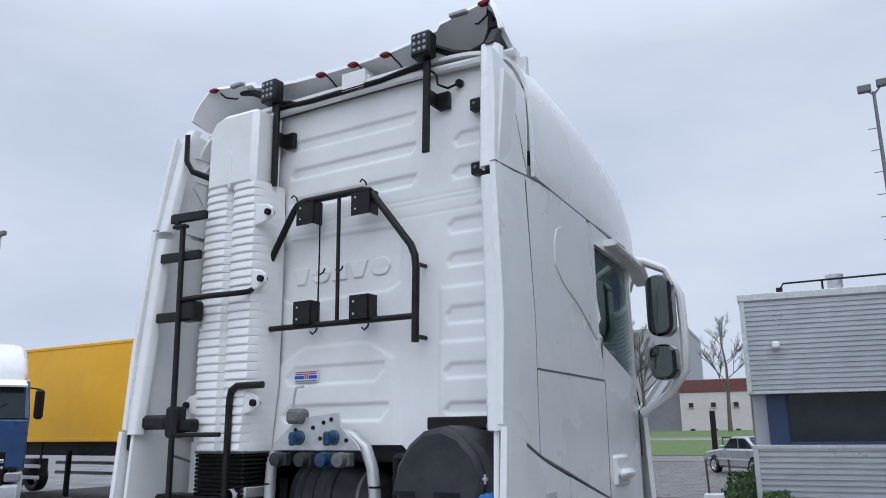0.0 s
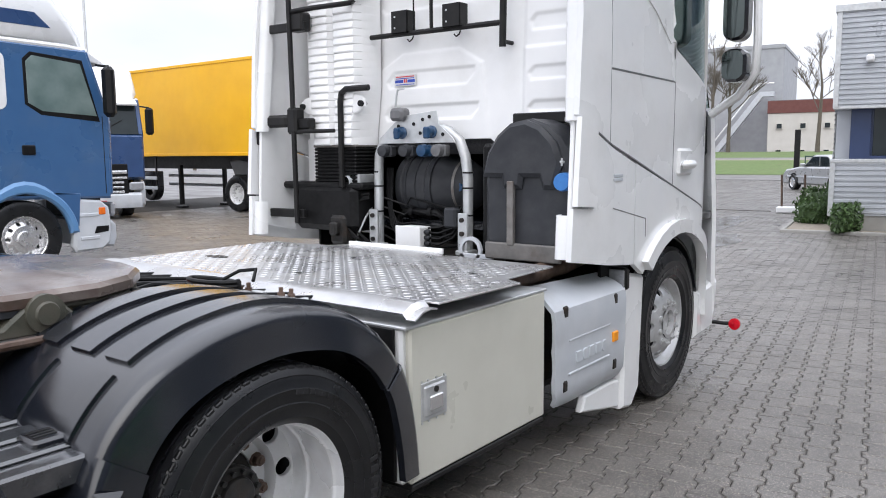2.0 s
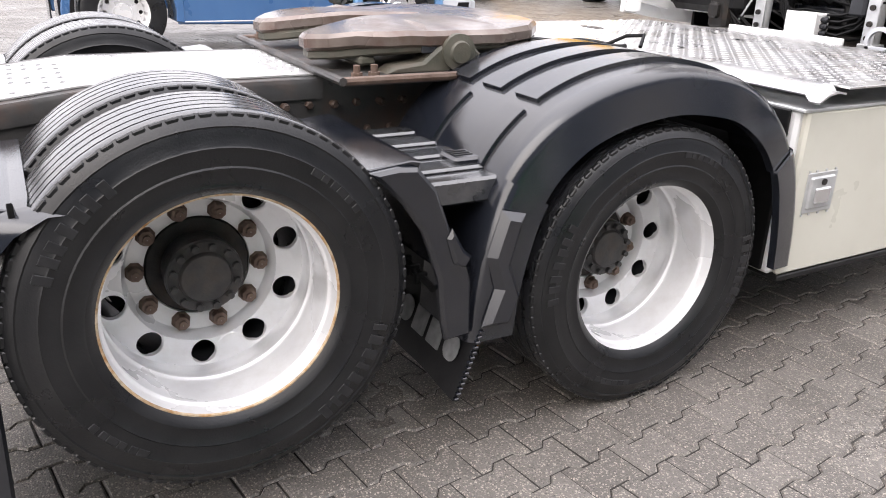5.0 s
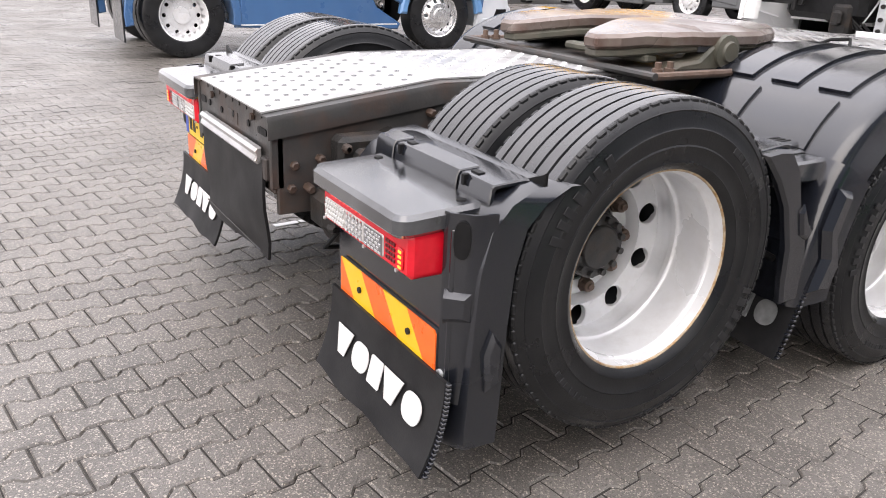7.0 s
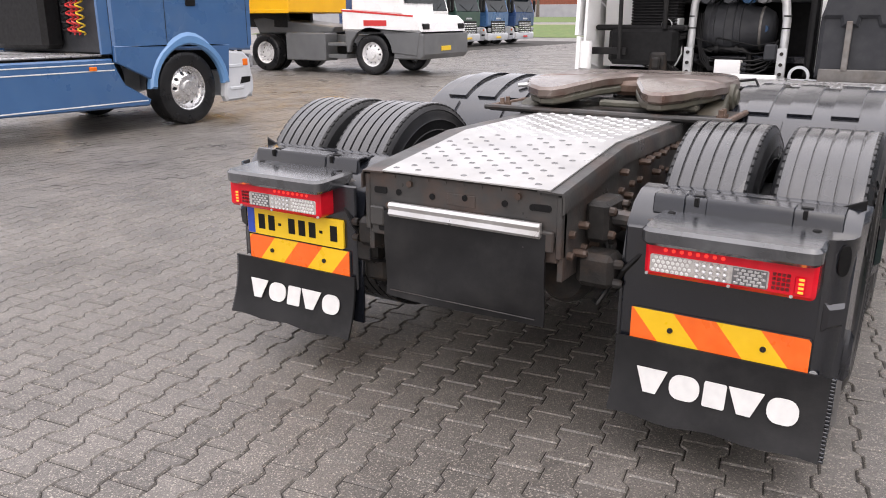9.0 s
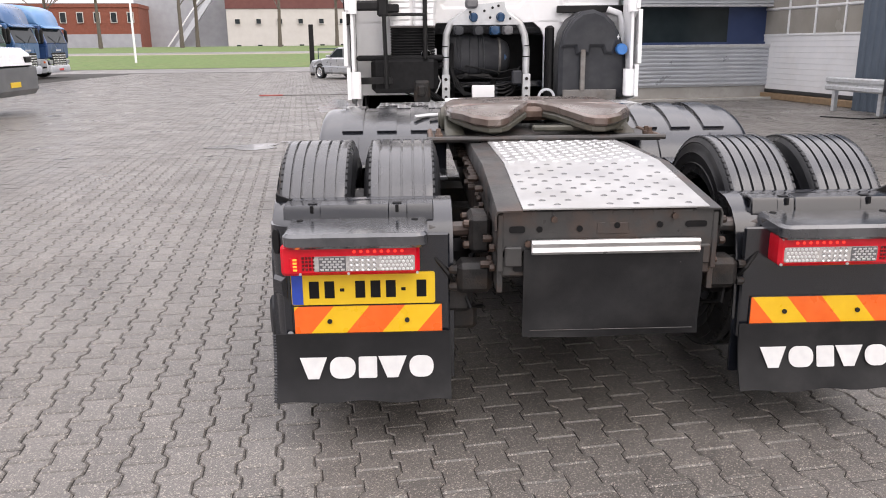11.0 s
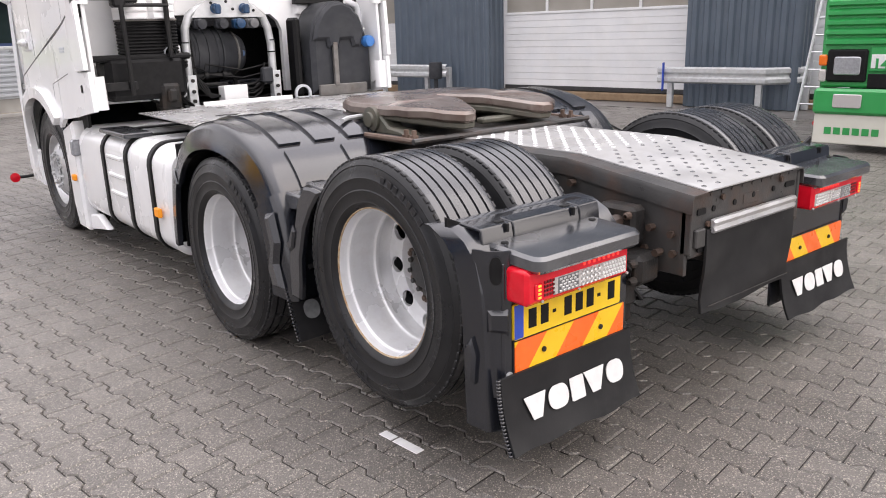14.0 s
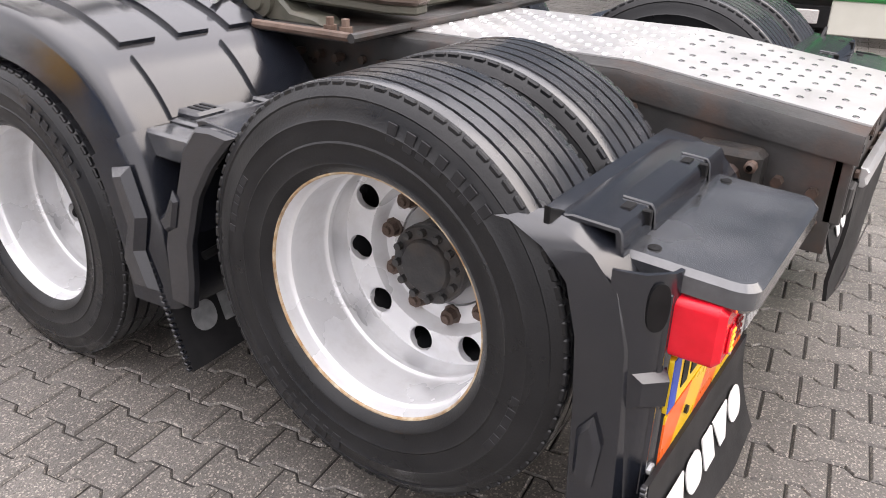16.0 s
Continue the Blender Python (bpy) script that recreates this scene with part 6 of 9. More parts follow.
for z in (0.645, 0.475):
    part("cover_groove", Mesh().box(1.196, 1.206, 3.80, 4.26, z, z + 0.016, 0.006), SILVERGREY, cover)
part("side_marker", Mesh().box(1.20, 1.214, 4.285, 4.35, 0.55, 0.605, 0.005), AMBER, truck, "amber side marker lamp")
part("wheel_skirt", Mesh().prism([(4.47, 0.12), (4.60, 0.10), (4.70, 0.20), (4.74, 0.86), (4.50, 0.90), (4.47, 0.8)], "x", 1.10, 1.19, 0.02), WHITE, truck, "white wheel skirt")
part("mud_apron", Mesh().prism([(4.02, 0.22), (4.62, 0.10), (4.64, 0.26), (4.40, 0.30), (4.06, 0.30)], "x", 1.12, 1.165, 0.01), WHITE_MATT, truck)
part("flank_lamp", Mesh().box(1.09, 1.20, 4.46, 4.52, 0.80, 0.93, 0.015), BLACKMETAL, truck)
part("flank_lamp_glass", Mesh().box(1.10, 1.192, 4.452, 4.462, 0.81, 0.92, 0.004), LAMPGREY, truck)
part("exhaust_pipe", Mesh().tube([(0.95, 3.6, 0.94), (0.95, 4.2, 0.96), (0.9, 4.5, 0.97)], 0.05, 12), RUST, truck)

# -- left flank: fuel tank with straps --
tk = Mesh().prism(rounded(-1.17, -0.5, 0.25, 0.90, 0.13, 6), "y", 2.72, 4.44, 0.03)
ftank = part("fuel_tank", tk, WHITE, truck, "white painted fuel tank with black straps")
for y in (2.98, 3.40, 3.86):
    strap = Mesh()
    prof = rounded(-1.182, -0.49, 0.238, 0.912, 0.138, 6)
    strap.prism(prof, "y", y - 0.028, y + 0.028, 0.004)
    part("tank_strap", strap, HOSE, ftank, "black rubber-lined strap")
for z in (0.50, 0.62, 0.74):
    part("tank_pressing", Mesh().box(-1.182, -1.165, 3.48, 3.78, z, z + 0.03, 0.008), WHITE, ftank)
part("tank_step", Mesh().box(-1.18, -1.0, 3.35, 3.85, 0.90, 0.93, 0.006), BLACK, ftank)
part("side_marker", Mesh().box(-1.205, -1.18, 2.84, 2.915, 0.485, 0.54, 0.006), AMBER, truck, "amber side marker lamp")
part("side_marker", Mesh().box(-1.215, -1.185, 4.53, 4.59, 0.49, 0.535, 0.006), AMBER, truck, "amber side marker lamp")
part("wheel_skirt", Mesh().prism([(4.47, 0.12), (4.66, 0.12), (4.72, 0.30), (4.74, 0.86), (4.50, 0.93), (4.47, 0.8)], "x", -1.19, -1.08, 0.02), WHITE, truck, "white wheel skirt")
part("flank_lamp", Mesh().box(-1.21, -1.10, 4.46, 4.52, 0.68, 0.80, 0.012), LAMPGREY, truck, "square grey work lamp")
part("apron", Mesh().prism([(4.1, 0.18), (4.62, 0.10), (4.64, 0.22), (4.3, 0.26)], "x", -1.15, -1.1, 0.01), WHITE_MATT, truck)
part("battery_box", Mesh().box(-0.98, -0.45, 2.5, 2.70, 0.4, 0.93, 0.02), BLACK, truck)

# -- drive axle wings --
ARCH = [(1.30, 0.36), (1.315, 0.52), (1.345, 0.66), (1.395, 0.80), (1.47, 0.91), (1.58, 1.0), (1.72, 1.06), (1.86, 1.09), (2.0, 1.10), (2.14, 1.085), (2.28, 1.05), (2.40, 0.985), (2.50, 0.895), (2.575, 0.78), (2.62, 0.64), (2.645, 0.50), (2.655, 0.37)]
MID = Vector((1.97, 0.46))


def inward(p, d):
    v = (MID - Vector(p)).normalized()
    return (p[0] + v.x * d, p[1] + v.y * d)


def wing_shell(pts, s, x_in=0.50, x_out=1.205):
    rows = []
    for p in pts:
        rows.append([(s * x_in, *p)] + [(s * (x_out - a), *inward(p, b)) for a, b in ((0.075, 0.0), (0.058, 0.0015), (0.036, 0.009), (0.024, 0.022), (0.019, 0.036), (0.0, 0.125), (0.022, 0.128))])
    return Mesh().grid(rows)


def finer(pts, n=4):
    """A smooth line through the points."""
    out = []
    for i in range(len(pts) - 1):
        p0, p1, p2, p3 = [Vector(pts[min(max(k, 0), len(pts) - 1)]) for k in (i - 1, i, i + 1, i + 2)]
        for j in range(n):
            t = j / n
            out.append(tuple(0.5 * (2 * p1 + (p2 - p0) * t + (2 * p0 - 5 * p1 + 4 * p2 - p3) * t * t + (3 * p1 - p0 - 3 * p2 + p3) * t ** 3)))
    return out + [tuple(pts[-1])]


def ridge(pts, s, x0, x1, h, edge=0.006):
    """A flat-topped rib that follows the arch, its ends stepping down."""
    def row(p, q):
        return [(s * x0, *inward(p, 0.004)), (s * (x0 + edge), *inward(p, q)), (s * (x1 - edge), *inward(p, q)), (s * x1, *inward(p, 0.004))]
    rows = [row(pts[0], 0.004)] + [row(p, -h) for p in pts] + [row(pts[-1], 0.004)]
    n = len(rows) - 2
    for k, i in ((0, 1), (-1, n)):
        d = Vector(pts[1]) - Vector(pts[0]) if k == 0 else Vector(pts[-2]) - Vector(pts[-1])
        d = d.normalized() * 0.006
        rows[i] = [(x, y + d.x, z + d.y) for x, y, z in rows[i]]
    return Mesh().grid(rows)


ARCHF = finer(ARCH)
for s in (1, -1):
    wing = part("wing_top", wing_shell([p for p in ARCHF if p[1] > 0.80], s), BLACK, truck, "black moulded plastic wing", thick=0.010, smooth=30)
    part("wing_rear", wing_shell([p for p in ARCHF if p[1] < 0.835 and p[0] < 2], s, 0.9, 1.219), BLACK, truck, "black moulded plastic wing", thick=0.010, smooth=30)
    part("wing_front", wing_shell([p for p in ARCHF if p[1] < 0.835 and p[0] > 2], s, 0.9, 1.219), BLACK, truck, "black moulded plastic wing", thick=0.010, smooth=30)
    for x0, x1 in ((0.575, 0.685), (0.76, 0.87), (0.945, 1.06)):
        part("wing_rib", ridge([p for p in ARCHF if p[0] > 1.57 and p[1] > 0.93], s, x0, x1, 0.018, 0.003), BLACK, wing, thick=0.002, smooth=30)
    for x0, x1 in ((0.665, 0.755), (0.965, 1.055)):
        part("wing_strap", ridge([p for p in ARCHF if p[0] < 1.555 and p[1] > 0.83], s, x0, x1, 0.016, 0.003), BLACK, wing, thick=0.002, smooth=30)
    # moulded boss on the rear piece
    lo = [(1.33, 0.42), (1.42, 0.41), (1.455, 0.50), (1.415, 0.60), (1.455, 0.74), (1.375, 0.76), (1.335, 0.63), (1.365, 0.53)]
    hi = [(1.352, 0.435), (1.405, 0.43), (1.432, 0.50), (1.392, 0.60), (1.425, 0.725), (1.39, 0.735), (1.357, 0.63), (1.388, 0.53)]
    boss = Mesh().add([(s * 1.214, *p) for p in lo] + [(s * 1.236, *p) for p in hi], [(i, (i + 1) % 8, 8 + (i + 1) % 8, 8 + i) for i in range(8)] + [(8, 9, 10, 11, 12, 13, 14, 15)])
    part("wing_boss", boss, BLACK, wing, smooth=20)
    step = Mesh().box(min(s * 0.5, s * 1.12), max(s * 0.5, s * 1.12), 1.165, 1.46, 0.805, 0.83, 0.006).box(min(s * 1.10, s * 1.135), max(s * 1.10, s * 1.135), 1.17, 1.44, 0.76, 0.832, 0.008)
    st_ob = part("wing_step", step, WETBLACK, truck, "ribbed black plastic step between the wings")
    for i in range(4):
        x = s * (0.575 + i * 0.145)
        part("step_rib", Mesh().box(x - 0.045, x + 0.045, 1.175, 1.44, 0.826, 0.842, 0.007), WETBLACK, st_ob)
    part("step_hinge", Mesh().box(min(s * 0.93, s * 1.03), max(s * 0.93, s * 1.03), 1.33, 1.42, 0.835, 0.86, 0.008), BLACK, st_ob)
    for k in range(3):
        part("hinge_slot", Mesh().box(s * (0.955 + 0.02 * k) - 0.005, s * (0.955 + 0.02 * k) + 0.005, 1.345, 1.405, 0.8585, 0.862, 0.001), HOSE, st_ob)
    # guard ahead of the tag wheel: a curved outer band with a notch at its top, a sheet behind it and a folded top
    band = [(0.998, 0.897), (1.075, 0.905), (1.128, 0.900), (1.182, 0.838), (1.224, 0.727), (1.268, 0.655), (1.296, 0.560), (1.303, 0.395), (1.224, 0.392), (1.207, 0.469), (1.196, 0.584), (1.147, 0.722), (1.088, 0.808), (1.030, 0.868)]
    guard = part("wheel_guard", Mesh().prism(band, "x", s * 1.168, s * 1.204, 0.010), BLACK, truck, "black guard ahead of the rear wheel", smooth=30)
    rows = [[(s * 0.60, y, z), (s * 1.10, y, z), (s * 1.175, y + 0.012, z)] for y, z in ((1.118, 0.905), (1.165, 0.80), (1.195, 0.70), (1.212, 0.60))]
    part("guard_sheet", Mesh().grid(rows), BLACK, guard, thick=0.010, smooth=40)
    part("guard_lip", Mesh().prism([(1.005, 0.893), (1.12, 0.900), (1.14, 0.893), (1.148, 0.908), (1.12, 0.914), (1.0, 0.902)], "x", s * 0.58, s * 1.178, 0.003), BLACK, guard)
    part("guard_facet", Mesh().prism([(1.228, 0.727), (1.266, 0.660), (1.292, 0.640), (1.270, 0.605), (1.236, 0.625), (1.212, 0.70)], "x", s * 1.195, s * 1.216, 0.009), BLACK, guard, smooth=20)
    part("guard_rail", Mesh().tube([(s * 0.62, 1.20, 0.60), (s * 0.9, 1.19, 0.575), (s * 1.16, 1.20, 0.54)], 0.012, 8), HOSE, guard)
    for k in range(9):
        part("rail_clip", Mesh().box(s * (0.70 + 0.05 * k) - 0.007, s * (0.70 + 0.05 * k) + 0.007, 1.175, 1.212, 0.578 - 0.0055 * k, 0.612 - 0.0055 * k, 0.003), HOSE, guard)
    # rubber flap behind the drive wheel, trailing to the rear
    rows = []
    for i in range(9):
        f = i / 8
        rows.append([(s * (0.60 + 0.60 * k / 12), 1.365 - 0.085 * f - 0.02 * f * f + 0.004 * math.sin(k * 0.8 + i), 0.50 - 0.30 * f - 0.012 * k / 12 * f) for k in range(13)])
    fl = part("mudflap", Mesh().grid(rows), FLAPRUBBER, truck, "black rubber mudflap with pale print", thick=0.010, smooth=60)
    for i in range(20):
        f = (i + 0.5) / 20
        part("flap_tooth", Mesh().box(s * 1.204 - 0.008, s * 1.204 + 0.008, 1.357 - 0.085 * f - 0.02 * f * f, 1.371 - 0.085 * f - 0.02 * f * f, 0.494 - 0.31 * f, 0.504 - 0.31 * f, 0.002), BLACK, fl)
    for i in range(5):
        x = 0.68 + i * 0.098
        poly = rounded(min(s * x, s * (x + 0.078)), max(s * x, s * (x + 0.078)), 0.275, 0.355, 0.034 if i in (1, 4) else 0.004)
        ms = Mesh().prism(poly, "y", 0, 0.003)
        ms.v = [(a, b + 1.352 - 0.085 * (0.5 - c) / 0.30 - 0.02 * ((0.5 - c) / 0.30) ** 2, c) for a, b, c in ms.v]
        part("print_shape", ms, PRINTGREY, fl)

# -- rear wings with lamps --


def stripes(x0, x1, z0, z1, y, mirrored, parent):
    """A board of slanting stripes in two colours, each stripe a piece cut to the board's edge."""
    w = 0.131
    for k in range(7):
        b = x0 + 0.105 + k * w
        quad = [(b - w, z0), (b, z0), (b - 0.10, z1), (b - w - 0.10, z1)]
        for lim, sign in ((x0, 1), (x1, -1)):
            out = []
            for i in range(len(quad)):
                p, q = quad[i], quad[(i + 1) % len(quad)]
                ip, iq = (p[0] - lim) * sign >= 0, (q[0] - lim) * sign >= 0
                if ip:
                    out.append(p)
                if ip != iq:
                    f = (lim - p[0]) / (q[0] - p[0])
                    out.append((lim, p[1] + f * (q[1] - p[1])))
            quad = out
            if len(quad) < 3:
                break
        if len(quad) >= 3 and max(p[0] for p in quad) - min(p[0] for p in quad) > 0.01:
            if mirrored:
                quad = [(x0 + x1 - a, c) for a, c in reversed(quad)]
            part("stripe", Mesh().prism(quad, "y", y - 0.004, y), YELLOW_REFLECT if k % 2 else ORANGE_REFLECT, parent)


for s in (1, -1):
    gp = [(0.265, 0.894), (0.19, 0.886), (0.125, 0.855), (0.075, 0.80), (0.05, 0.70), (0.04, 0.55), (0.035, 0.38), (0.03, 0.24)]
    rows = [[(s * 0.53, y, z), (s * 1.08, y, z), (s * 1.15, y - 0.004, z), (s * 1.195, y + 0.02, z), (s * 1.205, y + 0.10, z + 0.005), (s * 1.195, y + 0.105, z + 0.005)] for y, z in gp]
    rear = part("rear_wing", Mesh().grid(rows), BLACK, truck, "black rear wing with lamp shelf", thick=0.012, smooth=50)
    xa, xb = min(s * 0.53, s * 1.20), max(s * 0.53, s * 1.20)
    shelf = Mesh().prism(rounded(min(s * 0.625, s * 1.132), max(s * 0.625, s * 1.132), -0.112, 0.125, 0.04, 5, (1, 1, 0, 0)), "z", 0.792, 0.846, 0.011)
    shelf.v = [(x, y, z + 0.05 * y) for x, y, z in shelf.v]
    sh_ob = part("lamp_shelf", shelf, SHELFGREY, rear, "overhanging weathered black shelf above the tail lamp, greyed for sky sheen")
    # folded top flange behind the shelf, its middle stepped forward
    fold = [(0.104, 0.835), (0.111, 0.888), (0.118, 0.897), (0.205, 0.902), (0.235, 0.896), (0.235, 0.886), (0.205, 0.890), (0.126, 0.885), (0.118, 0.835)]
    cover_ob = part("shelf_cover", Mesh().prism(fold, "x", s * 0.60, s * 1.155, 0.003), BLACK, rear, "wet black moulded cover")
    fold2 = [(0.099, 0.842), (0.106, 0.891), (0.113, 0.9005), (0.17, 0.9045), (0.17, 0.89), (0.109, 0.88), (0.107, 0.842)]
    part("cover_panel", Mesh().prism(fold2, "x", s * 0.765, s * 1.02, 0.003), BLACK, cover_ob)
    part("cover_panel", Mesh().prism(fold2, "x", s * 0.60, s * 0.70, 0.003), BLACK, cover_ob)
    for x in (0.735, 1.05):
        part("cover_slot", Mesh().box(s * x - 0.017, s * x + 0.017, 0.135, 0.155, 0.897, 0.9015, 0.001), HOSE, cover_ob)
        part("cover_clip", Mesh().box(s * x - 0.006, s * x + 0.006, 0.100, 0.118, 0.872, 0.900, 0.002), HOSE, cover_ob)
    part("flange_tip", Mesh().prism([(1.13, 0.895), (1.20, 0.885), (1.20, 0.925), (1.185, 0.918)] if s > 0 else [(-1.13, 0.895), (-1.185, 0.918), (-1.20, 0.925), (-1.20, 0.885)], "y", 0.225, 0.237, 0.002), HOSE, cover_ob)
    for x in (0.67, 1.09):
        part("shelf_screw", Mesh().lathe([(0.001, 0.853), (0.012, 0.8525), (0.014, 0.846)], (s * x, 0.075, 0), "z", 12), HOSE, sh_ob)
    rows = [[(s * 1.128, 0.011, z), (s * 1.150, 0.016, z), (s * 1.186, 0.052, z), (s * 1.199, 0.105, z)] for z in (0.36, 0.5, 0.62, 0.74, 0.815, 0.845)]
    corner = part("wing_corner", Mesh().grid(rows), BLACK, rear, "glossy black outer corner of the wing", thick=0.008, smooth=60)
    oval = []
    for k in range(20):
        a = 2 * math.pi * k / 20
        u = 0.020 * math.copysign(abs(math.cos(a)) ** 0.8, math.cos(a))
        oval.append((s * (1.168 + 0.707 * u), 0.034 + 0.707 * u, 0.785 + 0.045 * math.copysign(abs(math.sin(a)) ** 0.8, math.sin(a))))
    ring = [(x + s * 0.0075, y - 0.0075, z) for x, y, z in oval]
    part("wing_hole", Mesh().add(oval + ring, [(k, (k + 1) % 20, 20 + (k + 1) % 20, 20 + k) for k in range(20)] + [tuple(range(20, 40))]), HOSE, corner, "dark oval hole")
    part("corner_boss", Mesh().add([(s * x, y, z) for x, y, z in ((1.140, 0.008, 0.66), (1.190, 0.058, 0.66), (1.190, 0.058, 0.58), (1.140, 0.008, 0.57), (1.158, -0.006, 0.645), (1.192, 0.030, 0.645), (1.192, 0.030, 0.598), (1.156, -0.004, 0.592))], [(0, 1, 5, 4), (1, 2, 6, 5), (2, 3, 7, 6), (3, 0, 4, 7), (4, 5, 6, 7)]), BLACK, corner, smooth=20)
    part("corner_screw", Mesh().disc((s * 1.138, 0.004, 0.435), 0.012, 0.012, "y", 10), STEEL, corner)
    part("wing_pad", Mesh().prism([(0.09, 0.40), (0.13, 0.42), (0.13, 0.52), (0.10, 0.56), (0.08, 0.50)], "x", s * 1.19, s * 1.225, 0.01), BLACK, rear)
    lx0, lx1 = (0.637, 1.122) if s > 0 else (-1.145, -0.655)
    lamp = part("tail_lamp", Mesh().prism(rounded(lx0, lx1, 0.682, 0.797, 0.016), "y", -0.075, 0.03, 0.012), REDLENS, rear, "red and clear tail lamp, partly lit")
    ci0, ci1 = (0.655, 0.997) if s > 0 else (-1.03, -0.672)

    def from_inner(d):
        """A place along the lamp, d metres from the inner end of its clear part."""
        return ci0 + d if s > 0 else ci1 - d
    part("clear_lens", Mesh().prism(rounded(ci0, ci1, 0.698, 0.754, 0.007), "y", -0.0785, -0.07, 0.003), CLEARLENS, lamp, "clear lens over grey cells")
    for r in range(4):
        for i in range(8):
            part("white_cell", Mesh().lathe([(0.001, -0.0822), (0.005, -0.0815), (0.0062, -0.078)], (from_inner(0.012 + i * 0.0145 + 0.007 * (r % 2)), 0, 0.705 + r * 0.0138), "y", 6), PRINT, lamp)
    for r in range(3):
        for i in range(5):
            part("round_cell", Mesh().lathe([(0.001, -0.079), (0.0045, -0.081), (0.0078, -0.0815), (0.0085, -0.078)], (from_inner(0.143 + i * 0.020), 0, 0.708 + r * 0.018), "y", 8), CHROME, lamp)
    x0, x1 = sorted((from_inner(0.243), from_inner(0.338)))
    part("comb_backing", Mesh().box(x0, x1, -0.0802, -0.077, 0.700, 0.752, 0.001), LAMPDARK, lamp, "dark backing of the comb cells")
    for r in range(5):
        for i in range(5):
            x = from_inner(0.254 + i * 0.0185 + 0.009 * (r % 2))
            if abs(x - (x0 + x1) / 2) < (x1 - x0) / 2 - 0.006:
                part("comb_cell", Mesh().box(x - 0.0068, x + 0.0068, -0.0822, -0.080, 0.702 + r * 0.0100, 0.7095 + r * 0.0100, 0.001), CHROME, lamp)
    for r in range(4):
        for i in range(4):
            x = from_inner(0.356 + i * 0.0125)
            part("red_cell", Mesh().box(x - 0.0045, x + 0.0045, -0.0785, -0.074, 0.704 + r * 0.0135, 0.713 + r * 0.0135, 0.001), DARKRED, lamp)
    x = from_inner(0.425)
    part("indicator", Mesh().prism(rounded(x - 0.015, x + 0.015, 0.700, 0.752, 0.006), "y", -0.0795, -0.074, 0.003), REDLENS, lamp)
    for r in range(4):
        part("lit_diode", Mesh().box(x - 0.004, x + 0.010, -0.082, -0.079, 0.703 + r * 0.0125, 0.710 + r * 0.0125, 0.001), AMBERGLOW, lamp)
    for i in range(8):
        part("lit_diode", Mesh().disc((from_inner(0.045 + i * 0.024), -0.0765, 0.770), 0.0055, 0.006, "y", 8), REDGLOW, lamp)
    for d in (-0.008, 0.235, 0.405):
        for z in (0.690, 0.786):
            part("lens_screw", Mesh().disc((from_inner(d), -0.078, z), 0.005, 0.006, "y", 8), STEEL, lamp)
    bx0, bx1 = (0.585, 1.125) if s > 0 else (-1.12, -0.575)
    board = part("reflector_board", Mesh().prism(rounded(bx0, bx1, 0.422, 0.544, 0.012), "y", 0.004, 0.014), DARKGREY, rear, "striped yellow and orange reflector board")
    stripes(bx0 + 0.001, bx1 - 0.001, 0.423, 0.543, 0.004, s < 0, board)
    for x in (bx0 + 0.13, bx1 - 0.13):
        part("board_screw", Mesh().disc((x, -0.006, 0.486), 0.009, 0.008, "y", 10), HUB, board)
    part("flap_back", Mesh().box(min(s * 0.545, s * 1.16), max(s * 0.545, s * 1.16), 0.012, 0.03, 0.38, 0.81, 0.006), BLACK, rear)
    # rubber flap, bulging a little
    rows = []
    for i in range(9):
        z = 0.44 - 0.25 * i / 8
        rows.append([(s * (0.545 + 0.645 * k / 12), -0.004 - 0.06 * (i / 8) ** 2 + 0.004 * math.sin(k * 0.7 + i * 0.3) * i / 8, z + (0.006 * math.sin(k * 1.3) if i == 8 else 0)) for k in range(13)])
    rf = part("rubber_flap", Mesh().grid(rows), FLAPRUBBER, rear, "black rubber flap with white print", thick=0.01, smooth=60)
    for i in range(22):
        z = 0.44 - 0.25 * i / 22
        part("flap_tooth", Mesh().box(s * 1.195 - 0.008, s * 1.195 + 0.008, -0.008 - 0.06 * (i / 22) ** 2, 0.004 - 0.06 * (i / 22) ** 2, z - 0.009, z, 0.002), BLACK, rf)
    cuts = ((0.625, 0.725), (0.735, 0.83), (0.842, 0.91), (0.915, 1.02), (1.03, 1.12))
    for i, (a, b) in enumerate(cuts):
        if s < 0:
            a, b = a - 1.73, b - 1.73
        z0, z1 = 0.275, 0.352
        if i in (0, 3):
            poly = [(a, z1), (b, z1), ((a + b) / 2 + 0.02, z0), ((a + b) / 2 - 0.02, z0)]
        else:
            poly = rounded(a, b, z0, z1, 0.034 if i in (1, 4) else 0.006)
        ms = Mesh().prism(poly, "y", 0, 0.003)
        ms.v = [(x, y - 0.0165 - 0.06 * ((0.44 - z) / 0.25) ** 2, z) for x, y, z in ms.v]
        part("print_shape", ms, PRINT, rf)
    if s < 0:
        plate = part("number_plate", Mesh().prism(rounded(-1.125, -0.60, 0.550, 0.668, 0.008), "y", 0.0, 0.01), PLATE, rear, "yellow plate with blank dark bars")
        part("plate_band", Mesh().box(-1.123, -1.083, -0.002, 0.003, 0.552, 0.666, 0.001), INKBLUE, plate)
        for i, w in enumerate((0.045, 0.045, 0.02, 0.045, 0.045, 0.045, 0.02, 0.045)):
            x = -1.06 + i * 0.056
            part("plate_bar", Mesh().box(x, x + w * 0.8, -0.002, 0.003, 0.575 if w > 0.03 else 0.60, 0.64 if w > 0.03 else 0.612, 0.001), HOSE, plate)
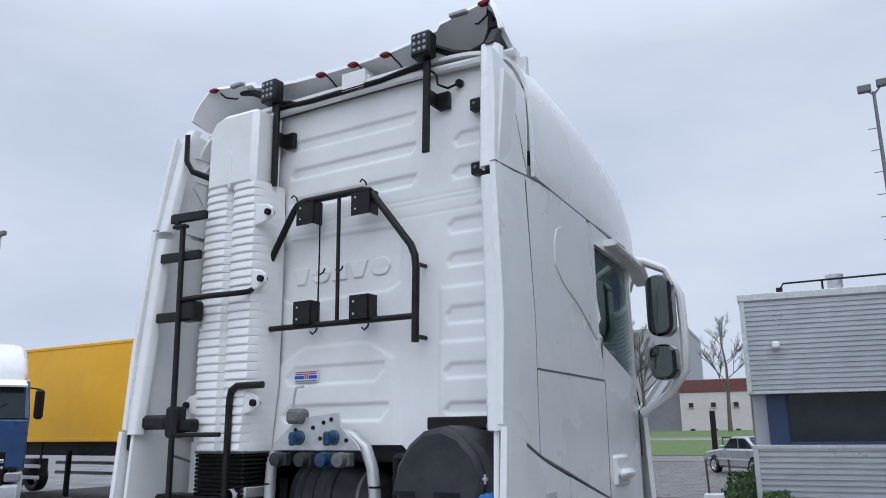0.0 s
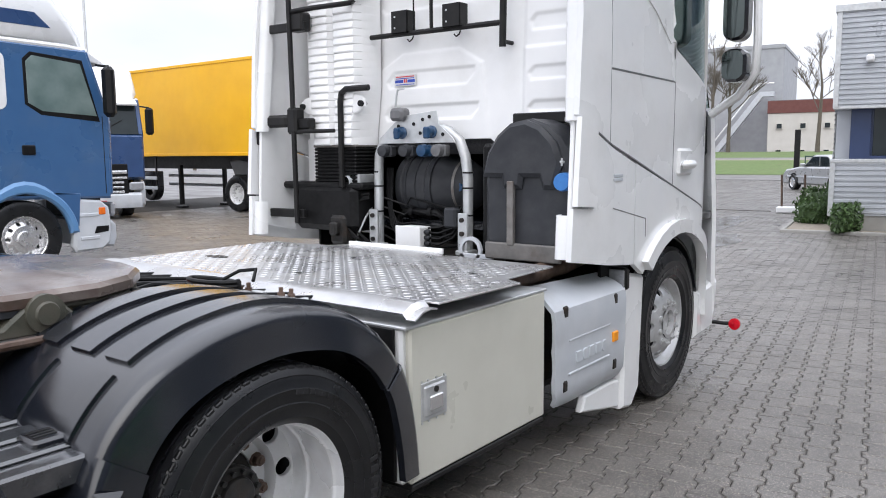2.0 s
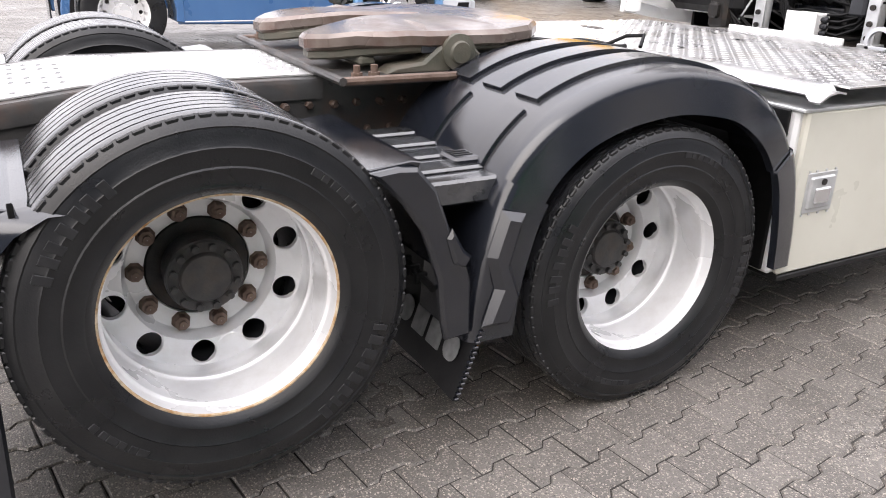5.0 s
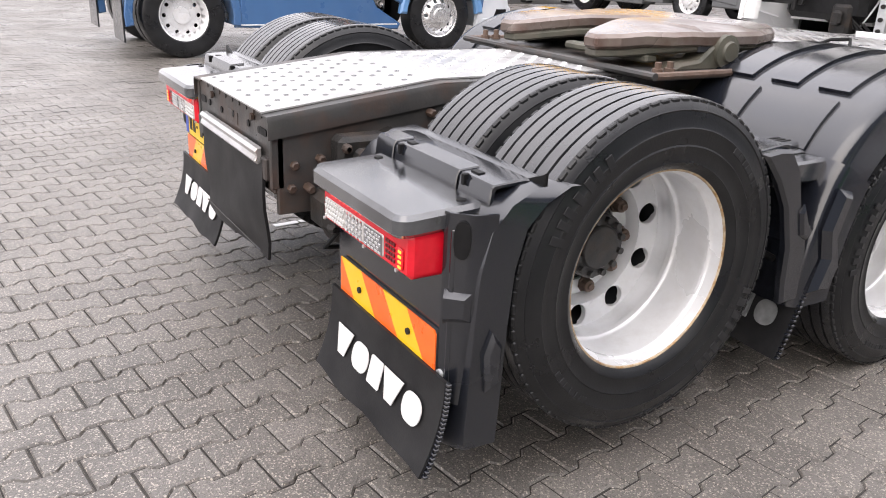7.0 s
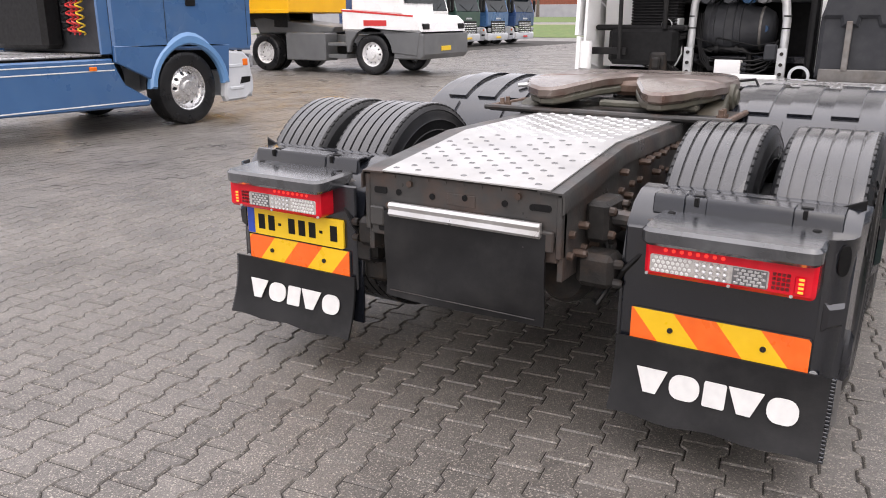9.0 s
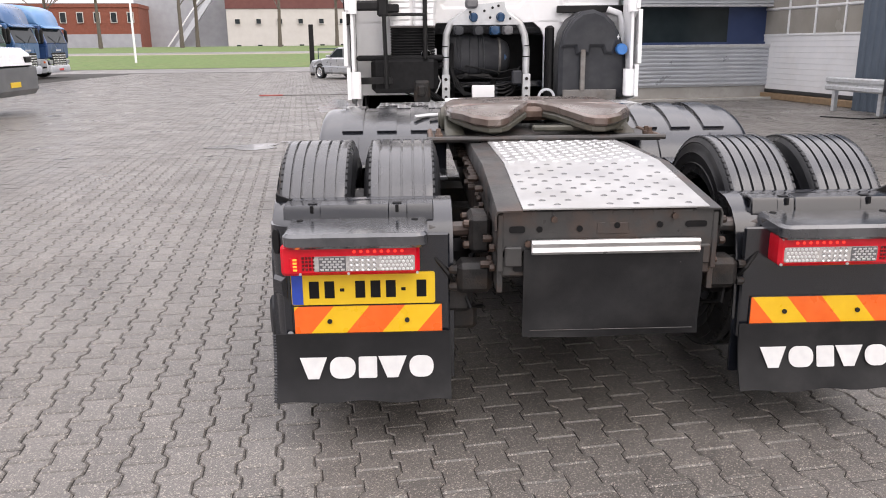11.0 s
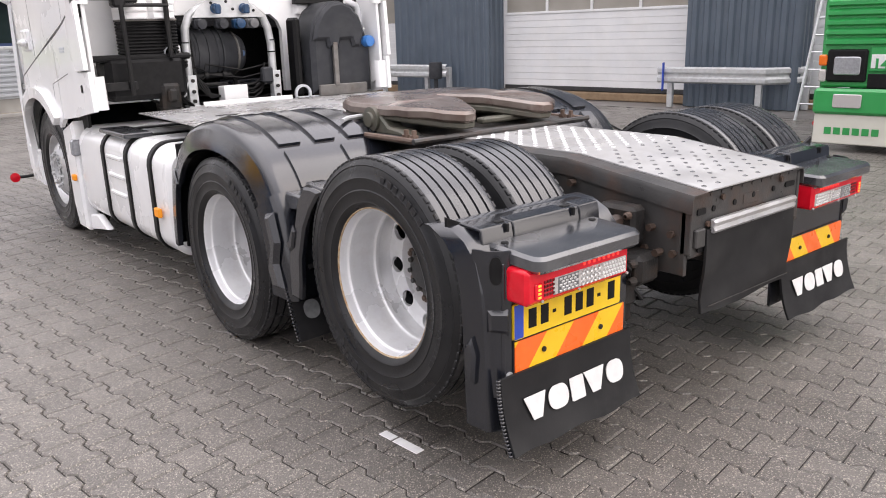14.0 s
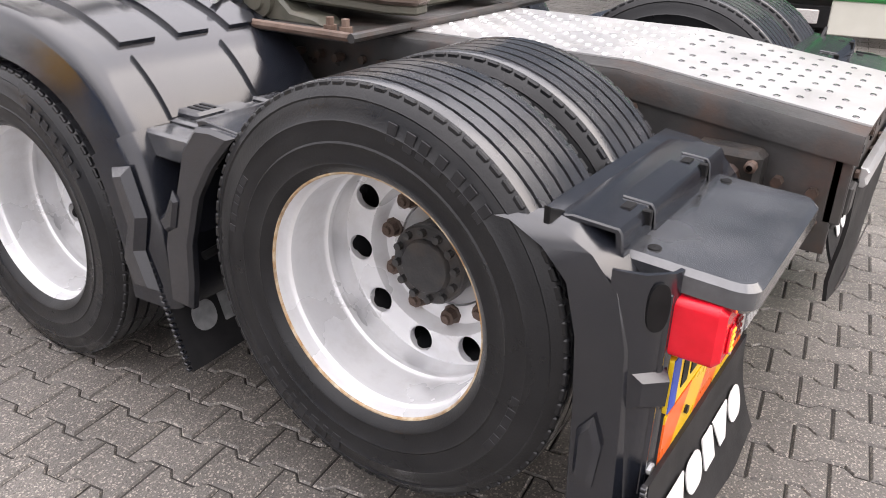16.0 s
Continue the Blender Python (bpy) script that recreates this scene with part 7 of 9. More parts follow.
    part("wing_stay", Mesh().tube([(s * 0.40, 0.12, 0.80), (s * 0.50, 0.12, 0.80), (s * 0.62, 0.10, 0.80)], 0.028, 10), FRAMEPAINT, truck)
    bracket = part("stay_bracket", Mesh().box(min(s * 0.39, s * 0.47), max(s * 0.39, s * 0.47), 0.05, 0.22, 0.72, 0.86, 0.015), HUB, truck, "muddy cast bracket")
    for y, z in ((0.07, 0.75), (0.2, 0.75), (0.07, 0.83), (0.2, 0.83)):
        part("bracket_bolt", Mesh().lathe([(0.015, 0.0), (0.015, s * 0.018), (0.008, s * 0.024)], (s * 0.47, y, z), "x", 8), RUSTDARK, bracket)
    part("lamp_cable", Mesh().tube([(s * 0.60, 0.02, 0.72), (s * 0.55, 0.0, 0.66), (s * 0.52, 0.03, 0.60), (s * 0.48, 0.08, 0.64), (s * 0.45, 0.1, 0.72)], 0.009, 6), HOSE, truck)

# -- rear end of the chassis --
bar = Mesh().prism([(-0.150, 0.765), (-0.135, 0.765), (-0.135, 0.815), (-0.150, 0.815), (-0.158, 0.805), (-0.152, 0.79), (-0.158, 0.775)], "x", -0.27, 0.32, 0.003)
part("clamp_rail", bar, ALU, truck, "bright aluminium clamp rail")
rows = [[(-0.295 + 0.63 * k / 10, -0.135 - 0.012 * math.sin(k * 0.6 + i) * i / 6, 0.78 - 0.32 * i / 6) for k in range(11)] for i in range(7)]
cf = part("centre_flap", Mesh().grid(rows), FLAPRUBBER, truck, "dusty black rubber centre flap", thick=0.01, smooth=60)
part("flap_seam", Mesh().box(-0.27, 0.31, -0.150, -0.146, 0.486, 0.489, 0.001), FRAMEPAINT, cf)
for x0, x1 in ((0.25, 0.36), (-0.36, -0.30)):
    part("flap_bracket", Mesh().box(x0, x1, -0.14, -0.12, 0.72, 0.79, 0.005), FRAMEPAINT, truck)
for x0, x1, z0, z1 in ((-0.345, -0.29, 0.838, 0.862), (0.275, 0.345, 0.85, 0.872), (-0.33, -0.27, 0.70, 0.725), (0.20, 0.26, 0.70, 0.725)):
    part("crossmember_slot", Mesh().prism(rounded(x0, x1, z0, z1, 0.009), "y", -0.1285, -0.124), HOSE, truck)
for x, z in ((-0.19, 0.885), (-0.05, 0.80), (0.10, 0.805), (0.23, 0.89), (-0.28, 0.80)):
    part("crossmember_bolt", Mesh().disc((x, -0.137, z), 0.012, 0.012, "y", 6, 0.003), RUSTDARK, truck)
for x in (-0.24, -0.1, 0.03, 0.18, 0.28):
    part("crossmember_hole", Mesh().disc((x, -0.129, 0.85 + 0.01 * (x > 0)), 0.011, 0.004, "y", 12), HOSE, truck)
part("worn_patch", Mesh().box(-0.04, 0.07, -0.1275, -0.125, 0.83, 0.87, 0.0012), FRAMEPAINT, truck)
for x in (-0.375, 0.375):
    part("end_flange", Mesh().box(x - 0.01, x + 0.01, -0.13, -0.09, 0.70, 0.905, 0.003), FRAMEPAINT, truck)
part("air_tank", Mesh().lathe([(0.001, -0.22), (0.08, -0.215), (0.105, -0.18), (0.105, 0.18), (0.08, 0.215), (0.001, 0.22)], (0.30, 0.30, 0.57), "y", 24), HUB, truck, "dusty air reservoir")
for x in (-0.56, 0.56):
    part("air_spring", Mesh().lathe([(0.001, 0.50), (0.10, 0.50), (0.14, 0.54), (0.15, 0.60), (0.13, 0.66), (0.14, 0.70), (0.10, 0.74)], (x, 0.30, 0), "z", 24), HOSE, truck)
part("axle_beam", Mesh().box(-0.9, 0.9, TAG - 0.06, TAG + 0.06, 0.56, 0.68, 0.02), HUB, truck)
part("axle_beam", Mesh().box(-0.9, 0.9, DRIVE - 0.07, DRIVE + 0.07, 0.39, 0.53, 0.03), HUB, truck)
part("spring_carrier", Mesh().box(-0.62, 0.62, 1.42, 1.62, 0.36, 0.60, 0.04), HUB, truck)
part("spring_carrier", Mesh().box(-0.62, 0.62, 2.30, 2.55, 0.34, 0.60, 0.04), HUB, truck)
part("prop_shaft", Mesh().tube([(0, 2.1, 0.48), (0, 4.2, 0.66)], 0.07, 14), HUB, truck)
part("lift_bellows", Mesh().lathe([(0.001, 0.36), (0.13, 0.36), (0.16, 0.42), (0.13, 0.48), (0.16, 0.54), (0.12, 0.60), (0.001, 0.6)], (0.0, 0.62, 0), "z", 24), HOSE, truck)
part("differential", Mesh().lathe([(0.001, -0.2), (0.14, -0.16), (0.2, -0.05), (0.2, 0.05), (0.14, 0.16), (0.001, 0.2)], (0, DRIVE, 0.46), "y", 24), HUB, truck)
for s in (1, -1):
    mount = part("shock_mount", Mesh().box(min(s * 0.39, s * 0.52), max(s * 0.39, s * 0.52), -0.02, 0.10, 0.585, 0.70, 0.02), HUB, truck, "dirty cast shock absorber mount")
    for y, z in ((0.0, 0.61), (0.08, 0.61), (0.0, 0.675), (0.08, 0.675)):
        part("mount_bolt", Mesh().lathe([(0.016, 0.0), (0.016, s * 0.02), (0.009, s * 0.03)], (s * 0.52, y, z), "x", 8), HUB, mount)
    part("brake_line", Mesh().tube([(s * 0.46, 0.12, 0.70), (s * 0.50, 0.05, 0.60), (s * 0.47, 0.0, 0.53), (s * 0.42, 0.1, 0.50)], 0.008, 6), HOSE, truck)
part("caliper", Mesh().box(-0.62, -0.46, 0.02, 0.14, 0.50, 0.64, 0.02).box(-0.55, -0.44, 0.06, 0.12, 0.42, 0.52, 0.015), HUB, truck)


def top_z(y):
    return 0.915 + (0.07 * (y + 0.11) / 0.56 if y < 0.45 else 0.07)


plate_pts = [-0.14 + 0.0, 0.1, 0.3, 0.45, 0.6, 0.9, 1.18]
rows = [[(x, y, top_z(y) + 0.012) for x in (-0.30, 0.0, 0.345)] for y in plate_pts]
cp = part("chassis_plate", Mesh().grid(rows), PLATEWHITE, truck, "worn white checker plate on the chassis", thick=0.005)


def staggered(x, y):
    return (round((x + 0.29) / 0.046 - 0.5) + round((y + 0.12) / 0.046 - 0.5)) % 2 == 0


# one kind of stud in two tones, imitating how flat and slope reflect
tagged(part("plate_studs", studs(Mesh(), lambda x, y: staggered(x, y) and y > 0.44, -0.29, 0.34, -0.12, 1.17, lambda x, y: top_z(y) + 0.0138, 0.046, (0.017, 0.0105, 0.0045), 0), STUD, cp, "studs on the flat, coloured bright for their reflection"), kind="stuff")
tagged(part("bare_studs", studs(Mesh(), lambda x, y: staggered(x, y) and y < 0.44 and (x * 7.1 + y * 13.7) % 1 > 0.12, -0.29, 0.34, -0.12, 1.17, lambda x, y: top_z(y) + 0.0138, 0.046, (0.015, 0.0095, 0.003), 0), STUDDARK, cp, "studs on the slope, coloured dark for their dim reflection"), kind="stuff")
for s in (1, -1):
    rows = [[(s * 0.30, y, top_z(y) + 0.006), (s * 0.385, y, top_z(y) + 0.004), (s * 0.392, y, top_z(y) - 0.01), (s * 0.392, y, top_z(y) - 0.06)] for y in plate_pts]
    part("rail_cap", Mesh().grid(rows), FRAMEPAINT, truck, "dark folded edge of the chassis rail", thick=0.006)
for i in range(9):
    part("plate_rivet", Mesh().disc((-0.26 + 0.07 * i, -0.128, 0.905), 0.007, 0.006, "y", 8), FRAMEPAINT, truck)

# -- fifth wheel --
base = Mesh().box(-0.58, 0.58, 1.18, 1.95, 0.992, 1.012, 0.004)
base.tube([(-0.60, 1.17, 1.012), (0.60, 1.17, 1.012)], 0.014, 8)
sub = part("mounting_plate", base, FRAMEPAINT, truck, "rust-edged coupling mounting plate")
for s in (1, -1):
    part("plate_edge", Mesh().tube([(s * 0.58, 1.18, 1.01), (s * 0.58, 1.95, 1.01)], 0.014, 8), RUST, sub)
    for y in (1.24, 1.30, 1.80, 1.86):
        part("plate_bolt", Mesh().lathe([(0.02, 0.0), (0.02, 0.018), (0.012, 0.018), (0.012, 0.04), (0.001, 0.042)], (s * 0.54, y, 1.012), "z", 8), RUST, sub)
    ped = Mesh().prism([(1.36, 1.01), (1.92, 1.01), (1.88, 1.035), (1.74, 1.05), (1.69, 1.10), (1.57, 1.10), (1.50, 1.045), (1.40, 1.035)], "x", s * 0.40, s * 0.50, 0.01)
    part("pedestal", ped, OLIVE, sub, "olive cast pedestal")
    part("pivot", Mesh().lathe([(0.001, s * 0.53), (0.035, s * 0.53), (0.04, s * 0.52), (0.062, s * 0.515), (0.062, s * 0.43)], (0, 1.63, 1.075), "x", 20), OLIVE, sub)
half = [(0.035, 1.66), (0.05, 1.56), (0.10, 1.40), (0.19, 1.20), (0.235, 1.155), (0.30, 1.15), (0.38, 1.21), (0.47, 1.38), (0.495, 1.52), (0.495, 1.82), (0.46, 1.96), (0.36, 2.05), (0.2, 2.09), (0.0, 2.10)]
poly = half + [(-x, y) for x, y in reversed(half[:-1])]
poly = poly[:-1] + [(-0.035, 1.66), (-0.02, 1.70), (0.0, 1.715), (0.02, 1.70)]
fwm = Mesh().prism(poly, "z", 1.105, 1.16, 0.013)
bm = bmesh.new()
for v in fwm.v:
    bm.verts.new(v)
bm.verts.ensure_lookup_table()
for f in fwm.f:
    try:
        bm.faces.new([bm.verts[i] for i in f])
    except ValueError:
        pass
bmesh.ops.triangulate(bm, faces=[f for f in bm.faces if len(f.verts) > 4])
for k in range(1, 12):
    bmesh.ops.bisect_plane(bm, geom=bm.verts[:] + bm.edges[:] + bm.faces[:], plane_co=(0, 1.12 + 0.085 * k, 0), plane_no=(0, 1, 0))
bm.verts.index_update()
fwm = Mesh().add([v.co for v in bm.verts], [[v.index for v in f.verts] for f in bm.faces])
bm.free()
fwm.v = [(x, y, z - 0.16 * max(0, 1.46 - y) ** 1.2 - 0.02 * max(0, abs(x) - 0.42) / 0.08) for x, y, z in fwm.v]
fw = part("coupling_plate", fwm, FIFTH, truck, "greasy rust-brown fifth-wheel coupling plate", smooth=30)
body_poly = [(x * 0.975, 1.68 + (y - 1.68) * 0.97) for x, y in poly]
body_ms = Mesh().prism(body_poly, "z", 1.074, 1.108, 0.008)
body_ms.v = [(x, y, z - 0.16 * max(0, 1.46 - y) ** 1.2) for x, y, z in body_ms.v]
part("coupling_body", body_ms, OLIVE, fw, "olive cast underside")
part("throat", Mesh().box(-0.09, 0.09, 1.60, 1.80, 1.06, 1.13, 0.02), RUST, fw)
part("type_label", Mesh().box(0.475, 0.487, 1.50, 1.64, 1.072, 1.100, 0.003), DARKGREY, fw)
part("release_handle", Mesh().tube([(-0.40, 1.75, 1.085), (-0.60, 1.70, 1.085), (-0.66, 1.66, 1.08)], 0.012, 8), STEEL, fw)
part("grease_line", Mesh().tube([(0.42, 1.95, 1.1), (0.5, 2.08, 1.07), (0.35, 2.2, 1.03), (0.1, 2.3, 1.02)], 0.008, 6), HOSE, fw)
part("locking_bar", Mesh().box(-0.05, 0.42, 1.30, 1.36, 1.03, 1.06, 0.008), OLIVE, sub)

# ---- the yard's other vehicles ----
BLUE = surf("steel_blue_paint", (0.034, 0.105, 0.245), (0.043, 0.125, 0.28), 3, 0.3, 0.08, coat=0.6, dirt=(0.10, 0.12, 0.15), damount=0.25)
BLUEDARK = surf("dark_blue_paint", (0.02, 0.055, 0.15), (0.03, 0.07, 0.18), 3, 0.3, 0.08, coat=0.5)
BLUELIGHT = surf("light_blue_paint", (0.10, 0.24, 0.46), (0.12, 0.27, 0.5), 3, 0.35, 0.08, coat=0.4)
GREEN = surf("bright_green_paint", (0.01, 0.26, 0.06), (0.015, 0.31, 0.08), 3, 0.35, 0.08, coat=0.5, dirt=(0.04, 0.16, 0.05), damount=0.3)
PINE = surf("dark_green_paint", (0.015, 0.05, 0.04), (0.02, 0.065, 0.05), 3, 0.35, 0.08, coat=0.4)
YELLOW = surf("yellow_tarpaulin", (0.78, 0.40, 0.006), (0.84, 0.45, 0.01), 2, 0.45, 0.08, bump=0.08, bscale=8, dirt=(0.6, 0.32, 0.02), damount=0.2, dscale=0.8)
SILVERPAINT = surf("silver_car_paint", (0.45, 0.46, 0.47), (0.5, 0.51, 0.52), 4, 0.3, 0.06, metal=0.5, coat=0.5)
GREYPAINT = surf("slate_grey_paint", (0.10, 0.105, 0.11), (0.13, 0.135, 0.14), 3, 0.4, 0.08, coat=0.3)
CABGLASS = surf("side_glass", (0.10, 0.15, 0.145), (0.20, 0.26, 0.25), 2.5, 0.06, 0.03, spec=0.6)
ORANGE = surf("orange_lens", (0.75, 0.14, 0.01), (0.8, 0.17, 0.02), 20, 0.2, 0.05)
YELLOWHOSE = surf("yellow_hose", (0.6, 0.38, 0.02), (0.66, 0.42, 0.03), 20, 0.4, 0.05)


def plain_wheel(parent, x, y, z, r, side, dual, rim=RIM):
    """A wheel for the vehicles farther off: tyre, dished or bulging rim with holes, hub."""
    hub = new("wheel")
    hub.parent = parent
    hub.matrix_basis = pose(x, y, z)
    tagged(hub, "truck wheel with silver rim", "wheel")
    k = r / 0.5
    t = Mesh().lathe([(0.29 * k, 0.0), (0.31 * k, 0.02), (0.40 * k, 0.035), (0.46 * k, 0.03), (0.49 * k, 0.015), (r, -0.01), (r, -0.25), (0.48 * k, -0.275), (0.4 * k, -0.285), (0.29 * k, -0.26)], n=40)
    rm = Mesh().lathe([(0.302 * k, 0.0), (0.298 * k, 0.012), (0.285 * k, 0.004), (0.272 * k, -0.05), (0.245 * k, -0.12 if dual else -0.045)], n=40)
    d = -0.12 if dual else -0.045
    holed_disc(rm, 0.17 * k, 0.245 * k, 0.208 * k, 0.025 * k, lambda q: d + (0.0 if dual else 0.06 * (0.245 * k - q) / (0.075 * k)))
    e = d if dual else d + 0.06
    rm.lathe([(0.17 * k, e), (0.11 * k, e + 0.005), (0.10 * k, e + 0.04), (0.001, e + 0.045)], n=40)
    for ms, nm, mt in ((t, "tyre", RUBBER), (rm, "rim", rim)):
        if side < 0:
            flip(ms)
        part(nm, ms, mt, hub)
    if dual:
        part("inner_tyre", Mesh().lathe([(0.3 * k, side * -0.32), (r, side * -0.33), (r, side * -0.58), (0.3 * k, side * -0.6)], n=32), RUBBER, hub)
    return hub


def lorry(name, label, at, turn, paint, upper, wb=3.7, skirt=None, roof=3.65, bumper=SILVERGREY, grille=CHROME, group="", slats=5, deep=True, nose=1.38, sleeper=0.85):
    """A cab-over tractor unit: origin under its rear axle, facing +y."""
    t = thing(name, label, "truck", at, turn, group)
    F = wb + nose
    C0 = wb - sleeper
    for s in (1, -1):
        plain_wheel(t, s * 1.16, 0.0, 0.5, 0.5, s, True)
        plain_wheel(t, s * 1.14, wb, 0.5, 0.5, s, False, CHROME)
        part("frame_rail", Mesh().box(s * 0.4 - 0.04, s * 0.4 + 0.04, -0.75, C0 + 0.5, 0.72, 0.98, 0.01), FRAMEPAINT, t)
        arch = arc(wb, 0.5, 0.60, 20, 160, 12)
        side = [(C0, 1.05)] + [(F - 0.05, 0.98), (F - 0.0, 1.75), (F - 0.30, 2.62), (C0, 2.66)]
        part("cab_side", Mesh().prism(finer(side + side[:1], 1)[:-1], "x", s * 1.17, s * 1.23, 0.03), paint, t)
        low = [(C0, 0.9), (C0, 1.10), (wb + 0.74, 1.07), (wb + 0.70, 0.62), (wb + 0.62, 0.60)] + arc(wb, 0.5, 0.60, 12, 168, 12)
        part("wheel_arch", Mesh().prism(low, "x", s * 1.18, s * 1.24, 0.012), paint, t)
        part("arch_trim", Mesh().prism(arc(wb, 0.5, 0.70, 3, 177, 16) + arc(wb, 0.5, 0.58, 177, 3, 16), "x", s * 1.14, s * 1.262, 0.03), BLUELIGHT if paint is BLUE else paint, t)
        win = [(wb + 0.12, 1.90), (wb + 0.3, 1.80), (F - 0.20, 1.76), (F - 0.40, 2.44), (wb + 0.2, 2.50), (wb + 0.12, 2.42)]
        part("side_window", Mesh().prism(win, "x", s * 1.222, s * 1.2375, 0.003), CABGLASS, t, "grey-green side window")
        part("window_frame", Mesh().prism([(wb + 0.08, 1.88), (wb + 0.28, 1.755), (F - 0.16, 1.71), (F - 0.37, 2.49), (wb + 0.18, 2.545), (wb + 0.08, 2.45)], "x", s * 1.215, s * 1.234, 0.003), HOSE, t)
        part("quarter_panel", Mesh().prism(rounded(C0 + 0.14, wb - 0.14, 1.80, 2.52, 0.1), "x", s * 1.222, s * 1.238, 0.006), upper, t)
        for y in (C0 + 0.82, F - 0.13):
            part("door_seam", Mesh().box(s * 1.228 - 0.003, s * 1.228 + 0.003, y, y + 0.012, 1.05, 1.76, 0.001), HOSE, t)
        part("door_handle", Mesh().box(min(s * 1.23, s * 1.25), max(s * 1.23, s * 1.25), wb - 0.0, wb + 0.17, 1.42, 1.50, 0.008), HOSE, t)
        part("mirror", Mesh().box(min(s * 1.32, s * 1.52), max(s * 1.32, s * 1.52), F - 0.18, F - 0.04, 1.75, 2.42, 0.05), HOSE, t, "black door mirror")
        part("mirror_stay", Mesh().tube([(s * 1.2, F - 0.15, 2.45), (s * 1.42, F - 0.1, 2.42)], 0.02, 6), HOSE, t)
        part("step_panel", Mesh().prism([(wb + 0.60, 0.34), (wb + 0.64, 0.26), (F - 0.22, 0.27), (F - 0.10, 0.36), (F - 0.07, 0.62), (F - 0.10, 0.86), (F - 0.22, 0.96), (wb + 0.70, 0.99)], "x", s * 1.10, s * 1.235, 0.03), bumper, t)
        part("fog_recess", Mesh().prism([(F - 0.34, 0.50), (F - 0.13, 0.52), (F - 0.12, 0.60), (F - 0.30, 0.60)], "x", s * 1.228, s * 1.242, 0.004), HOSE, t)
        for z in (0.42, 0.74):
            part("step_tread", Mesh().box(min(s * 1.225, s * 1.245), max(s * 1.225, s * 1.245), wb + 0.70, F - 0.26, z, z + 0.05, 0.01), SILVERGREY, t)
        part("headlight", Mesh().box(min(s * 0.82, s * 1.16), max(s * 0.82, s * 1.16), F - 0.02, F + 0.045, 0.72, 0.92, 0.03), LAMPGREY, t, "clear headlamp")
        part("indicator", Mesh().box(min(s * 1.19, s * 1.245), max(s * 1.19, s * 1.245), F - 0.26, F - 0.16, 0.76, 0.86, 0.01), ORANGE, t)
        if skirt:
            sk = part("side_skirt", Mesh().prism([(0.62, 0.36), (0.75, 0.95), (C0 - 0.02, 0.95), (C0 + 0.14, 0.62), (wb - 0.66, 0.40), (wb - 0.7, 0.32)], "x", s * 1.10, s * 1.20, 0.02), skirt, t, "painted side skirt")
            for z in (0.80, 0.88):
                part("skirt_line", Mesh().box(s * 1.2 - 0.004, s * 1.2 + 0.004, 0.78, C0, z, z + 0.014, 0.002), PRINT, sk)
            part("skirt_edge", Mesh().box(s * 1.2 - 0.004, s * 1.2 + 0.004, 0.66, wb - 0.72, 0.385, 0.40, 0.002), PRINT, sk)
            part("side_marker", Mesh().box(s * 1.205 - 0.012, s * 1.205 + 0.012, 2.1, 2.2, 0.81, 0.86, 0.005), ORANGE, sk)
            part("rear_arch", Mesh().prism(arc(0, 0.5, 0.70, -10, 190, 16) + arc(0, 0.5, 0.60, 190, -10, 16), "x", s * 0.62, s * 1.22, 0.012), skirt, t, "painted rear wing")
        else:
            part("rear_arch", Mesh().prism(arc(0, 0.5, 0.66, 10, 170, 14) + arc(0, 0.5, 0.60, 170, 10, 14), "x", s * 0.62, s * 1.22, 0.01), BLACK, t)
            part("tank", Mesh().prism(rounded(min(s * 0.5, s * 1.15), max(s * 0.5, s * 1.15), 0.35, 0.92, 0.1), "y", 0.8, C0, 0.03), SILVERGREY, t)
        part("mudflap", Mesh().box(min(s * 0.6, s * 1.2), max(s * 0.6, s * 1.2), -0.72, -0.70, 0.2, 0.7, 0.004), BLACK, t)
    part("cab_back", Mesh().box(-1.18, 1.18, C0 - 0.02, C0 + 0.04, 1.0, roof - 0.15, 0.02), DARKGREY if deep else paint, t)
    front = [(F - 0.12, 0.98), (F + 0.0, 1.05), (F + 0.02, 1.72), (F - 0.04, 1.76)]
    part("cab_front", Mesh().prism(front, "x", -1.21, 1.21, 0.03), paint, t)
    part("windscreen", Mesh().prism([(F - 0.06, 1.76), (F + 0.0, 1.76), (F - 0.27, 2.58), (F - 0.33, 2.58)], "x", -1.13, 1.13, 0.02), DARKGLASS, t, "wide dark windscreen")
    for s in (1, -1):
        part("screen_pillar", Mesh().prism([(F - 0.12, 1.76), (F + 0.0, 1.76), (F - 0.27, 2.6), (F - 0.38, 2.6)], "x", s * 1.11, s * 1.215, 0.015), paint, t)
    rf = Mesh().prism([(C0, 2.64), (F - 0.24, 2.58), (F - 0.30, 2.84), (F - 0.37, 3.06), (F - 0.52, 3.34), (F - 0.78, roof - 0.18), (F - 1.15, roof - 0.05), (F - 1.6, roof), (C0, roof)], "x", -1.20, 1.20, 0.16)
    part("roof", rf, upper, t, "tall painted cab roof", smooth=50)
    for s in (1, -1):
        part("roof_lip", Mesh().tube([(s * 1.19, C0 + 0.02, 2.665), (s * 1.19, F - 0.55, 2.63), (s * 1.17, F - 0.27, 2.60)], 0.035, 8), upper, t)
    part("sun_visor", Mesh().prism([(F - 0.22, 2.50), (F - 0.02, 2.46), (F + 0.0, 2.50), (F - 0.24, 2.62)], "x", -1.12, 1.12, 0.01), upper, t)
